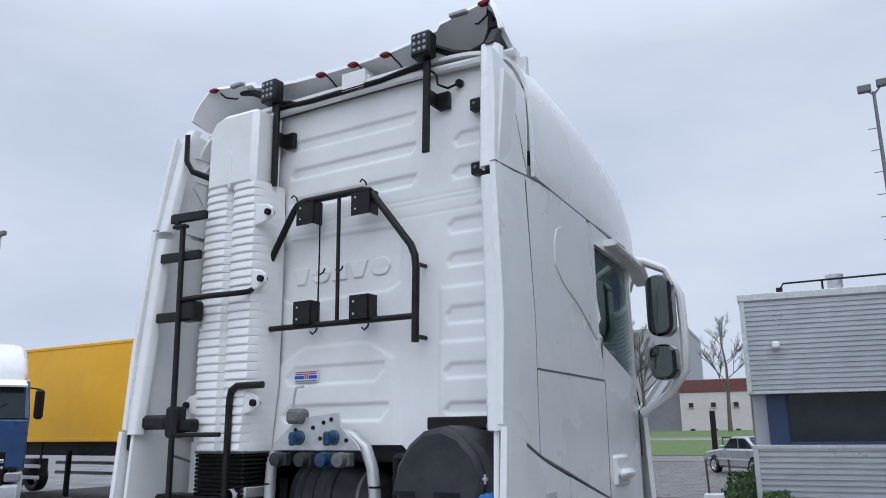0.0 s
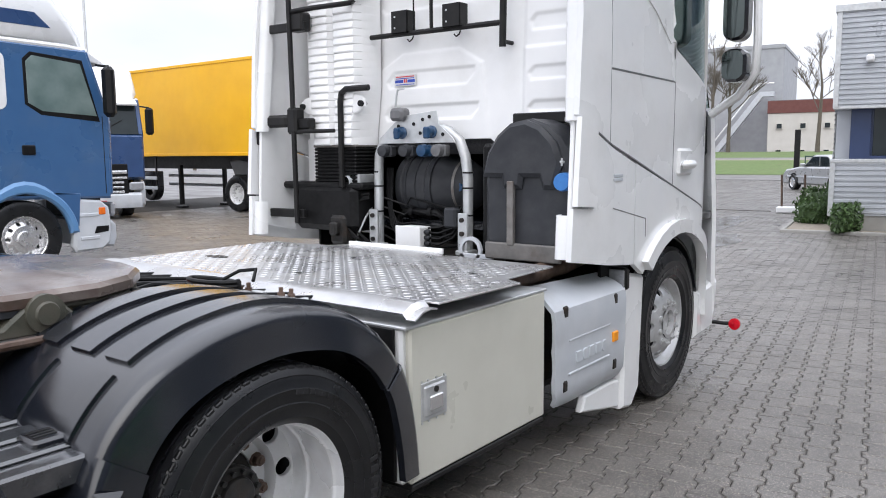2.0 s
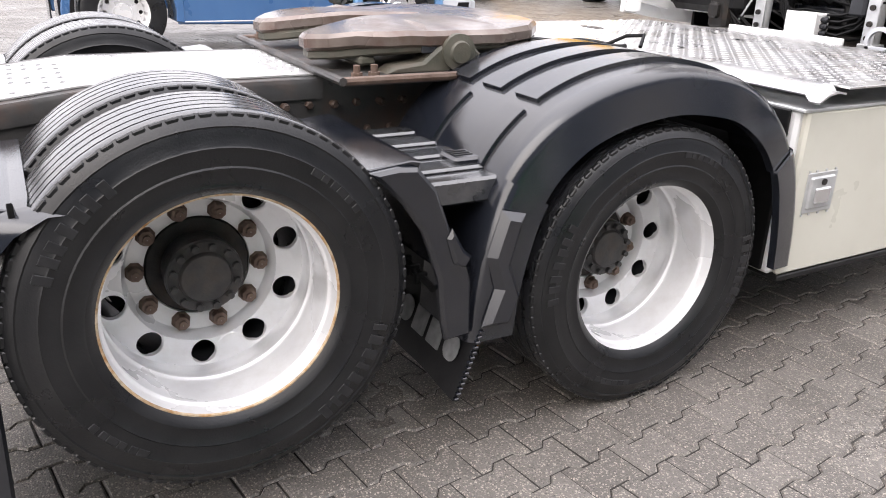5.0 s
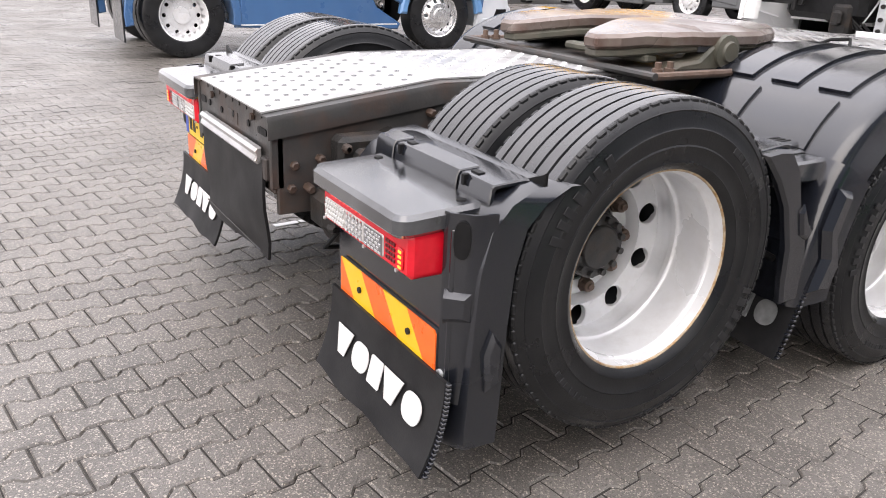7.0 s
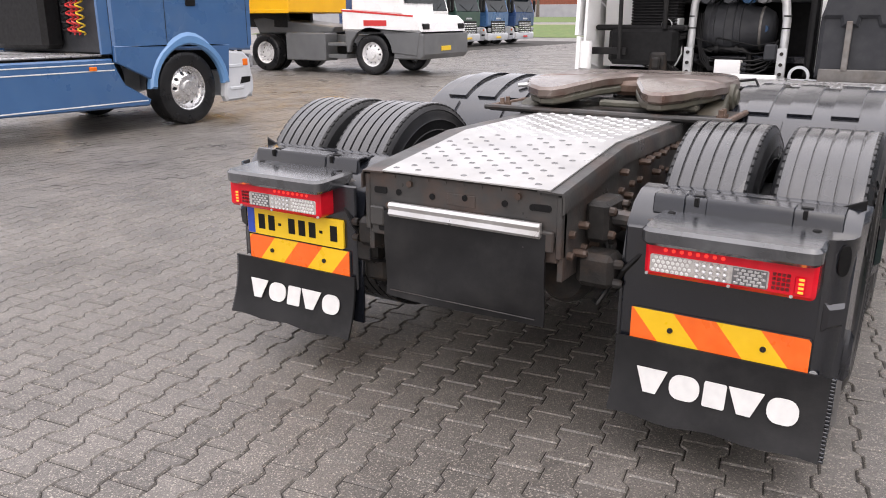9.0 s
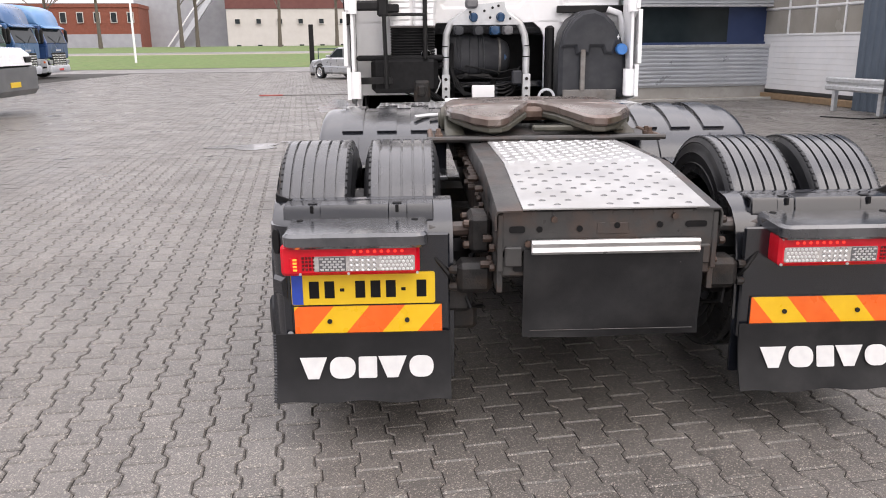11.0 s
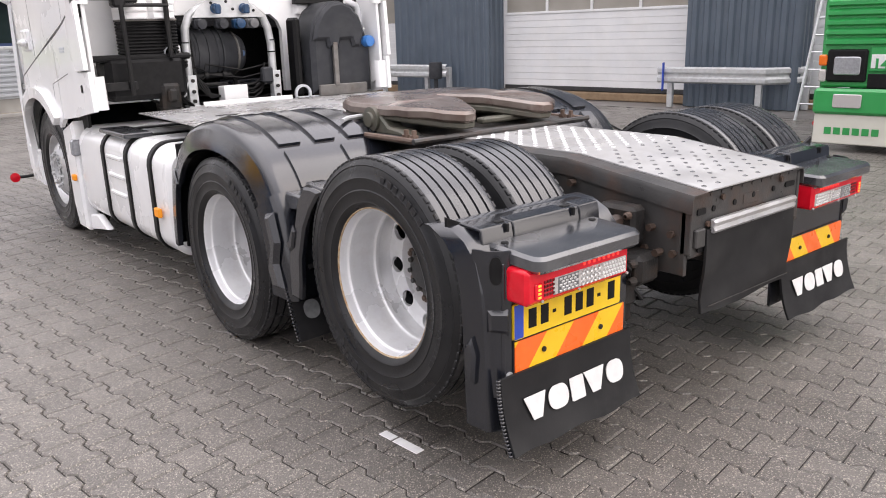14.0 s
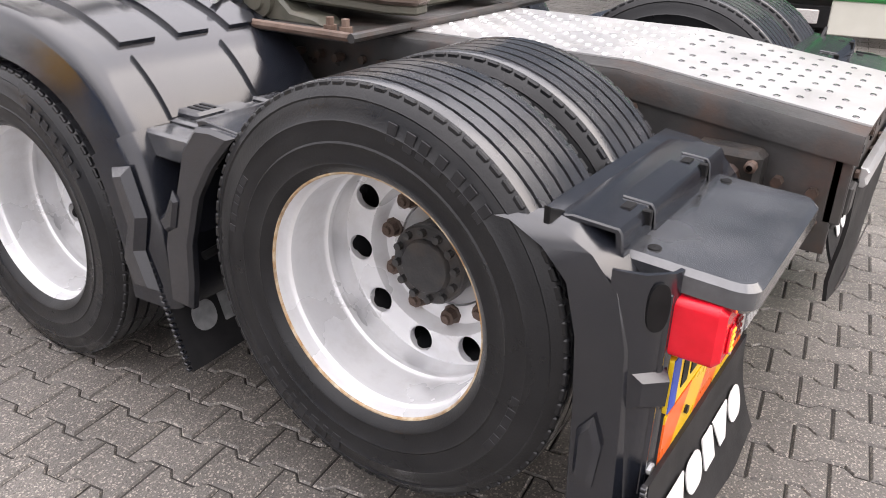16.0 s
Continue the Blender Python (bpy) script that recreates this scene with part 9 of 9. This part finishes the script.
def bush(at, w, d, h, seed):
    rng = random.Random(seed)
    t = thing("clipped_bush", "small clipped evergreen bush in the gravel strip", "bush", at, rng.uniform(0, 90), "bushes along the office")
    ms = Mesh()
    for k in range(1500):
        a, b, c = rng.uniform(-1, 1), rng.uniform(-1, 1), rng.uniform(0, 1)
        m = max(abs(a), abs(b), 2 * abs(c - 0.5))
        if m < 0.75 or (abs(a) ** 4 + abs(b) ** 4 + (2 * abs(c - 0.5)) ** 4) > 1.15:
            continue
        j = rng.uniform(0.94, 1.05)
        p = Vector((a * w / 2 * j, b * d / 2 * j, c * h * j))
        q = Euler((rng.uniform(0, 6), rng.uniform(0, 6), rng.uniform(0, 6))).to_matrix()
        s = rng.uniform(0.035, 0.06)
        ms.add([p + q @ Vector(v) * s for v in ((-1, 0, 0), (0, -0.5, 0.1), (1, 0, 0), (0, 0.5, 0.1))], [(0, 1, 2, 3)])
    tagged(part("foliage", ms, HEDGE, t, smooth=0), kind="stuff")
    part("heart", Mesh().box(-w * 0.36, w * 0.36, -d * 0.36, d * 0.36, 0, h * 0.82, 0.1), HEDGE, t)


for k, (x, y, w, d, h) in enumerate(((-1.72, 26.3, 0.65, 0.65, 0.65), (-1.05, 20.3, 0.78, 0.8, 0.70), (-0.80, 18.5, 0.7, 0.65, 0.55), (0.14, 16.87, 0.95, 0.42, 0.55))):
    bush((x, y, 0.03), w, d, h, 20 + k)
single("gate_post", Mesh().box(-0.12, 0.12, -0.12, 0.12, 0, 2.55, 0.02), BLACKMETAL, "dark steel gate post by the grass", "post", at=pose(-5.85, 39.0, 0, 0, 0, 8))
FENCE = thing("low_gate", "dark sliding gate frame beside the car", "gate", (-5.6, 39.4, 0), 8)
for z in (0.3, 1.3):
    part("rail", Mesh().box(0, 5.5, -0.03, 0.03, z, z + 0.06, 0.006), PINE, FENCE)
for k in range(6):
    part("bar", Mesh().box(k * 1.09, k * 1.09 + 0.05, -0.025, 0.025, 0.0, 1.36, 0.005), PINE, FENCE)


REDFADED = surf("faded_red_paint", (0.30, 0.07, 0.06), (0.38, 0.12, 0.10), 6, 0.6, 0.1)
boom = thing("barrier_boom", "thin dark boom with red end lying on the paving", "barrier", (-2.6, 21.4, 0.0), 0)
part("pole", Mesh().tube([(0.2, 0.05, 0.045), (-2.0, -0.02, 0.045)], 0.016, 8), DULLSTEEL, boom)
part("red_end", Mesh().tube([(-2.0, -0.02, 0.045), (-2.7, -0.04, 0.045)], 0.026, 8), REDFADED, boom, "red end")


def mast(at, h, heads, label, r=0.07, mat=STEEL, rungs=False):
    t = thing("lamp_mast", label, "lamp mast", at, 0)
    part("pole", Mesh().lathe([(r, 0), (r * 0.9, h * 0.4), (r * 0.55, h), (0.001, h + 0.02)], (0, 0, 0), "z", 12), mat, t)
    for x, z, y in heads:
        part("floodlight", Mesh().box(x - 0.2, x + 0.2, y - 0.12, y + 0.1, z - 0.12, z + 0.12, 0.03), GREYPAINT, t, "grey floodlight")
        part("arm", Mesh().tube([(0, 0, h - 0.1), (x, 0, z)], 0.03, 6), mat, t)
    if rungs:
        for k in range(12):
            z = 3.0 + k * (h - 3.5) / 12
            part("rung", Mesh().tube([(-0.3, 0, z), (0.0, 0, z)], 0.015, 5), mat, t)
    return t


mast((2.52, 28.0, 0), 12.2, ((-0.25, 12.35, 0), (0.3, 12.45, 0)), "tall grey floodlight mast with climbing rungs", 0.09, GREYPAINT, True)
mast((-36.6, 22.2, 0), 11.6, ((-0.25, 11.7, 0), (0.2, 11.8, 0)), "tall grey floodlight mast behind the trailer", 0.09)
mast((-22.0, 60.0, 0), 9.5, (), "white flagpole standing on the grass", 0.09, WHITE_MATT)

# wet patches on the paving, the sky's reflection painted in as a pale base colour
WET = surf("sky_pale_water_film", (0.13, 0.128, 0.125), (0.22, 0.215, 0.21), 3.0, 0.14, 0.10)
for cx, cy, rx, ry, seed in ((-1.7, 14.0, 0.5, 1.9, 1), (-2.6, 17.6, 0.45, 1.9, 2), (-1.45, 10.8, 0.3, 1.0, 3), (-2.2, 15.6, 0.2, 0.9, 5), (-2.0, 12.2, 0.14, 0.7, 8), (-3.2, 9.2, 0.5, 0.35, 11), (-2.4, 9.7, 0.35, 0.2, 13)):
    rng = random.Random(seed)
    pts = []
    for k in range(36):
        a = 2 * math.pi * k / 36
        q = 1 + 0.22 * math.sin(3 * a + seed) + 0.14 * math.sin(5 * a + 2 * seed) + rng.uniform(-0.06, 0.06)
        pts.append((cx + rx * q * math.cos(a), cy + ry * q * math.sin(a), 0.002 + 0.0005 * (seed % 6)))
    single("puddle", Mesh().add(pts, [tuple(range(36))]), WET, "shallow puddle lying on the paving", "puddle", kind="structure")

# ---- distance ----
M8 = Matrix.Rotation(radians(8), 4, "Z")


def strip(name, y0, y1, z, z1, material, label):
    pts = [M8 @ Vector(p) for p in ((-44, y0, z), (260, y0, z), (260, y1, z1), (-44, y1, z1))]
    single(name, Mesh().add(pts, [(0, 1, 2, 3)]), material, label, name, kind="structure")


strip("grass_verge", 57, 70, 0.01, 0.85, GRASS, "green grass verge beyond the yard")
strip("road", 71.5, 79, 0.9, 1.0, ASPHALT, "grey road beyond the verge")
strip("verge", 70, 71.5, 0.85, 0.9, BED, "brown verge beside the road")
strip("far_verge", 79, 100, 1.0, 1.55, GRASS, "grass beyond the road")
BRICK = surf("red_brick_far", (0.20, 0.06, 0.035), (0.25, 0.08, 0.05), 4, 0.8, 0.08, dirt=(0.15, 0.06, 0.04), damount=0.4)
RENDERED = surf("pale_render", (0.52, 0.50, 0.46), (0.57, 0.55, 0.51), 1, 0.8, 0.08)
MAROON = surf("maroon_band", (0.13, 0.045, 0.04), (0.16, 0.06, 0.05), 2, 0.7, 0.08)
GREYCLAD = surf("grey_cladding_far", (0.30, 0.31, 0.33), (0.36, 0.37, 0.39), 1, 0.6, 0.08)


def block(label, x0, x1, y0, depth, h, wall, band, rows, step, size=(0.9, 0.9), low=None):
    t = thing("far_building", label, "building", M8 @ Vector((x0, y0, 0)), 8)
    w = x1 - x0
    part("wall", Mesh().box(0, w, 0, depth, 0, h, 0.02), wall, t)
    part("parapet", Mesh().box(-0.1, w + 0.1, -0.12, depth, h - (1.6 if band is MAROON else 0.4), h + 0.1, 0.02), band, t)
    if low:
        part("ground_floor", Mesh().box(0, w, -0.1, 0.2, 0, low[1], 0.02), low[0], t)
    part("roof", Mesh().box(0.2, w - 0.2, 0.2, depth - 0.2, h + 0.05, h + 0.2, 0.02), GREYPAINT, t)
    for z in rows:
        k = int(w / step)
        for i in range(k):
            x = (i + 0.5) * w / k
            win = part("window", Mesh().box(x - size[0] / 2, x + size[0] / 2, -0.18, -0.02, z, z + size[1], 0.01), RENDERED, t)
            part("pane", Mesh().box(x - size[0] / 2 + 0.1, x + size[0] / 2 - 0.1, -0.2, -0.17, z + 0.1, z + size[1] - 0.1, 0.005), DARKGLASS, win)
    return t


block("low pale office building with a maroon roof band", -11, 46, 118, 14, 8.4, RENDERED, MAROON, (4.6, 1.0), 3.0, (0.85, 0.85))
block("red brick building with a grey ground floor", -52, -23, 118, 16, 7.4, BRICK, BRICK, (4.9,), 2.2, (0.9, 1.5), (GREYCLAD, 3.4))
block("tall grey clad industrial hall", -25, -10, 126, 20, 17.0, GREYCLAD, GREYCLAD, (), 5)
block("brick hall behind the parked trucks", -80, -46, 96, 16, 7.5, BRICK, GREYCLAD, (2.0,), 4.0, (1.6, 1.6), (GREYCLAD, 3.4))
st = thing("outside_stair", "grey steel stair rising along the tall hall", "stair", M8 @ Vector((-20.5, 124.0, 0)), 8)
part("flight", Mesh().prism([(0, 0), (1.0, 0), (8, 9.5), (9.5, 9.5), (9.5, 10.2), (7.6, 10.2)], "y", -0.6, 0.6, 0.02), SILVERGREY, st)
part("handrail", Mesh().tube([(0, -0.6, 1.2), (7.6, -0.6, 11.4), (9.5, -0.6, 11.4)], 0.12, 6), WHITE_MATT, st)
BARK = surf("grey_brown_bark", (0.09, 0.075, 0.06), (0.14, 0.12, 0.10), 12, 0.9, 0.05, bump=0.5, bscale=30)


def bare_tree(label, at, h, seed):
    """A leafless street tree: trunk, limbs and many fine twigs."""
    rng = random.Random(seed)
    t = thing("bare_tree", label, "tree", at, rng.uniform(0, 360), "bare trees beside the road")
    trunk, limbs = Mesh(), Mesh()
    bend = [(rng.uniform(-0.02, 0.02) * h * f, rng.uniform(-0.02, 0.02) * h * f, h * f) for f in (0, 0.2, 0.4, 0.6, 0.8, 0.95)]
    rad = [0.019 * h * q for q in (1.2, 0.8, 0.65, 0.45, 0.25, 0.06)]
    n = 8
    vs, fs = [], []
    for (x, y, z), r in zip(bend, rad):
        vs += [(x + r * math.cos(2 * math.pi * k / n), y + r * math.sin(2 * math.pi * k / n), z) for k in range(n)]
    for i in range(len(bend) - 1):
        fs += [(i * n + k, i * n + (k + 1) % n, (i + 1) * n + (k + 1) % n, (i + 1) * n + k) for k in range(n)]
    trunk.add(vs, fs)

    def grow(p, d, length, r, level):
        q = p + d * length * 0.5 + Vector((rng.uniform(-1, 1), rng.uniform(-1, 1), rng.uniform(0, 1))) * length * 0.07
        e = q + (d + Vector((0, 0, 0.25))).normalized() * length * 0.5
        limbs.tube([p, q, e], r, 4 if level > 1 else 6)
        if level < 3:
            for _ in range(rng.randint(4, 6)):
                f = rng.uniform(0.35, 1.0)
                b = p.lerp(e, f)
                dd = (d + Vector((rng.uniform(-1, 1), rng.uniform(-1, 1), rng.uniform(-0.1, 0.9))) * 0.8).normalized()
                grow(b, dd, length * rng.uniform(0.4, 0.62), r * 0.55, level + 1)

    for k in range(14):
        f = rng.uniform(0.38, 0.92)
        a = rng.uniform(0, 6.28)
        d = Vector((math.cos(a), math.sin(a), rng.uniform(0.5, 1.3))).normalized()
        grow(Vector((0, 0, h * f)), d, h * 0.34 * (1.15 - f), 0.0062 * h * (1.1 - f), 0)
    part("trunk", trunk, BARK, t)
    tagged(part("crown", limbs, BARK, t), kind="stuff")


for k, (x, y, h) in enumerate(((-30.5, 101, 13.5), (-23.5, 96, 14.5), (-14.5, 96, 15), (-12.9, 98, 14.5), (-3.2, 96, 14.5), (3.6, 96, 14), (6.8, 97, 14.5), (17, 96, 13.5), (-40, 98, 14))):
    p = M8 @ Vector((x, y, 0))
    bare_tree("leafless street tree with fine grey twigs", p, h, 40 + k)
for k, (x, y, h) in enumerate(((-70, 52, 9), (-92, 60, 10), (-60, 66, 9))):
    bare_tree("leafless tree far behind the trailer", (x, y, 0), h, 60 + k)
# cables on the paving by the gates
single("ground_cable", Mesh().tube([(7.4, 12.6, 0.02), (7.9, 12.0, 0.02), (8.6, 12.2, 0.02), (8.9, 11.6, 0.03), (9.1, 10.4, 0.02), (8.4, 8.3, 0.015), (7.2, 6.4, 0.015), (6.4, 5.4, 0.015)], 0.014, 6), HOSE, "black cable lying across the paving", "cable")
single("blue_strap", Mesh().box(-0.03, 0.03, -0.01, 0.01, 0.0, 0.5, 0.004), INKBLUE, "blue strap hanging on the barrier", "strap", at=SITE @ pose(-0.80, -4.98, 0.3))

# ---- pavement of bone-shaped pavers ----


def paver_material():
    m = surf("speckled_paver", (0.112, 0.103, 0.094), (0.155, 0.143, 0.132), 2.2, 0.37, 0.13, bump=0.8, bscale=150, dirt=(0.056, 0.052, 0.047), damount=0.65, dscale=0.8, rand=0.15)
    n, l = m.node_tree.nodes, m.node_tree.links
    b = n["Principled BSDF"]
    old = b.inputs["Base Color"].links[0].from_socket
    geo = n.new("ShaderNodeNewGeometry")
    v = n.new("ShaderNodeTexVoronoi")
    v.inputs["Scale"].default_value = 240.0
    l.new(geo.outputs["Position"], v.inputs["Vector"])
    sep = n.new("ShaderNodeSeparateColor")
    l.new(v.outputs["Color"], sep.inputs["Color"])
    r = n.new("ShaderNodeMapRange")
    r.inputs["From Min"].default_value, r.inputs["From Max"].default_value = 0.78, 0.98
    l.new(sep.outputs["Red"], r.inputs["Value"])
    mix = n.new("ShaderNodeMix")
    mix.data_type = "RGBA"
    mix.inputs["B"].default_value = (0.40, 0.36, 0.31, 1)
    l.new(old, mix.inputs["A"])
    l.new(r.outputs["Result"], mix.inputs["Factor"])
    r2 = n.new("ShaderNodeMapRange")
    r2.inputs["From Min"].default_value, r2.inputs["From Max"].default_value = 0.0, 0.22
    r2.inputs["To Min"].default_value, r2.inputs["To Max"].default_value = 0.75, 0.0
    l.new(sep.outputs["Green"], r2.inputs["Value"])
    mix2 = n.new("ShaderNodeMix")
    mix2.data_type = "RGBA"
    mix2.inputs["B"].default_value = (0.045, 0.042, 0.039, 1)
    l.new(mix.outputs["Result"], mix2.inputs["A"])
    l.new(r2.outputs["Result"], mix2.inputs["Factor"])
    l.new(mix2.outputs["Result"], b.inputs["Base Color"])
    return m


PAVER = paver_material()
JOINT = surf("dark_joint_sand", (0.022, 0.02, 0.018), (0.04, 0.036, 0.032), 30, 0.85, 0.1, bump=0.4, bscale=120)
PITCH, LONG, AMP = 0.140, 0.200, 0.0125
GRID = pose(0.0, 0.0, 0, 0, 0, 8)


def paver_outline(phase, grow):
    """The bone shape; every second row lies half a stone further on, so that broad ends meet narrow waists."""
    w = PITCH / 2 + grow
    e = LONG / 2 + grow
    right = [(w + AMP, -e), (w + AMP, -0.062), (w - AMP, -0.038), (w - AMP, 0.038), (w + AMP, 0.062), (w + AMP, e)]
    return right + [(-x, -y) for x, y in right]


LOWER, UPPER = paver_outline(0, -0.0022), paver_outline(0, -0.0082)
N12 = len(LOWER)


def paver_arrays(cells, fine, rng):
    """Vertices and faces of many pavers at once."""
    vs, fs = [], []
    ca, sa = math.cos(radians(8)), math.sin(radians(8))
    for i, j in cells:
        u = i * PITCH
        v = j * LONG + (LONG / 2 if i % 2 else 0)
        dz, tx, ty = rng.uniform(-0.0018, 0.0012), rng.uniform(-0.012, 0.012), rng.uniform(-0.012, 0.012)
        k = len(vs)
        for ring, z in (((LOWER, -0.007), (UPPER, 0.0)) if fine else ((LOWER, -0.001),)):
            for a, b in ring:
                p, q = u + a, v + b
                vs.append((p * ca - q * sa, p * sa + q * ca, z + dz + a * tx + b * ty))
        if fine:
            fs += [(k + q, k + (q + 1) % N12, k + N12 + (q + 1) % N12, k + N12 + q) for q in range(N12)]
            fs.append(tuple(k + N12 + q for q in range(N12)))
        else:
            fs.append(tuple(k + q for q in range(N12)))
    return vs, fs


def cell_range(x0, x1, y0, y1):
    ca, sa = math.cos(radians(8)), math.sin(radians(8))
    out = []
    R = 60
    for i in range(int(-R / PITCH), int(R / PITCH)):
        u = i * PITCH
        for j in range(int(-14 / LONG), int(R / LONG)):
            v = j * LONG + (LONG / 2 if i % 2 else 0)
            x, y = u * ca - v * sa, u * sa + v * ca
            if x0 < x < x1 and y0 < y < y1:
                out.append((i, j, x, y))
    return out


pave = single("pavement", Mesh().add([(-22, -10.1, -0.0075), (9.3, -10.1, -0.0075), (9.3, 46, -0.0075), (-22, 46, -0.0075)], [(0, 1, 2, 3)]), JOINT, "grey bone-shaped concrete block paving, damp", "pavement", kind="structure")
prng = random.Random(7)
every = cell_range(-17.0, 9.2, -10.0, 45.0)
own = {(i, j) for i, j, x, y in every if -2.45 < x < -1.35 and -0.75 < y < 1.75 and not (-1.36 < x)}
own = set(sorted(own)[:300])
near = [(i, j) for i, j, x, y in every if -4.6 < x < 4.4 and -5.5 < y < 8.0 and (i, j) not in own]
far = [(i, j) for i, j, x, y in every if not (-4.6 < x < 4.4 and -5.5 < y < 8.0)]
for cells, fine in ((near, True), (far, False)):
    vs, fs = paver_arrays(cells, fine, prng)
    me = bpy.data.meshes.new("paver_field")
    me.from_pydata(vs, [], fs)
    me.materials.append(PAVER)
    field = new("paver_field", me)
    field.parent = pave
    tagged(field, "field of grey pavers", kind="stuff")
vs, fs = [], []
for ring, z in ((LOWER, -0.007), (UPPER, 0.0)):
    vs += [(a, b, z) for a, b in ring]
fs = [(q, (q + 1) % N12, N12 + (q + 1) % N12, N12 + q) for q in range(N12)] + [tuple(N12 + q for q in range(N12))]
one_me = bpy.data.meshes.new("paver")
one_me.from_pydata(vs, [], fs)
one_me.materials.append(PAVER)
for i, j in sorted(own):
    v = j * LONG + (LONG / 2 if i % 2 else 0)
    ob = new("paver", one_me)
    ob.parent = pave
    ob.matrix_basis = GRID @ Matrix.Translation((i * PITCH, v, prng.uniform(-0.0018, 0.0012))) @ pose(0, 0, 0, prng.uniform(-0.7, 0.7), prng.uniform(-0.7, 0.7), 0)
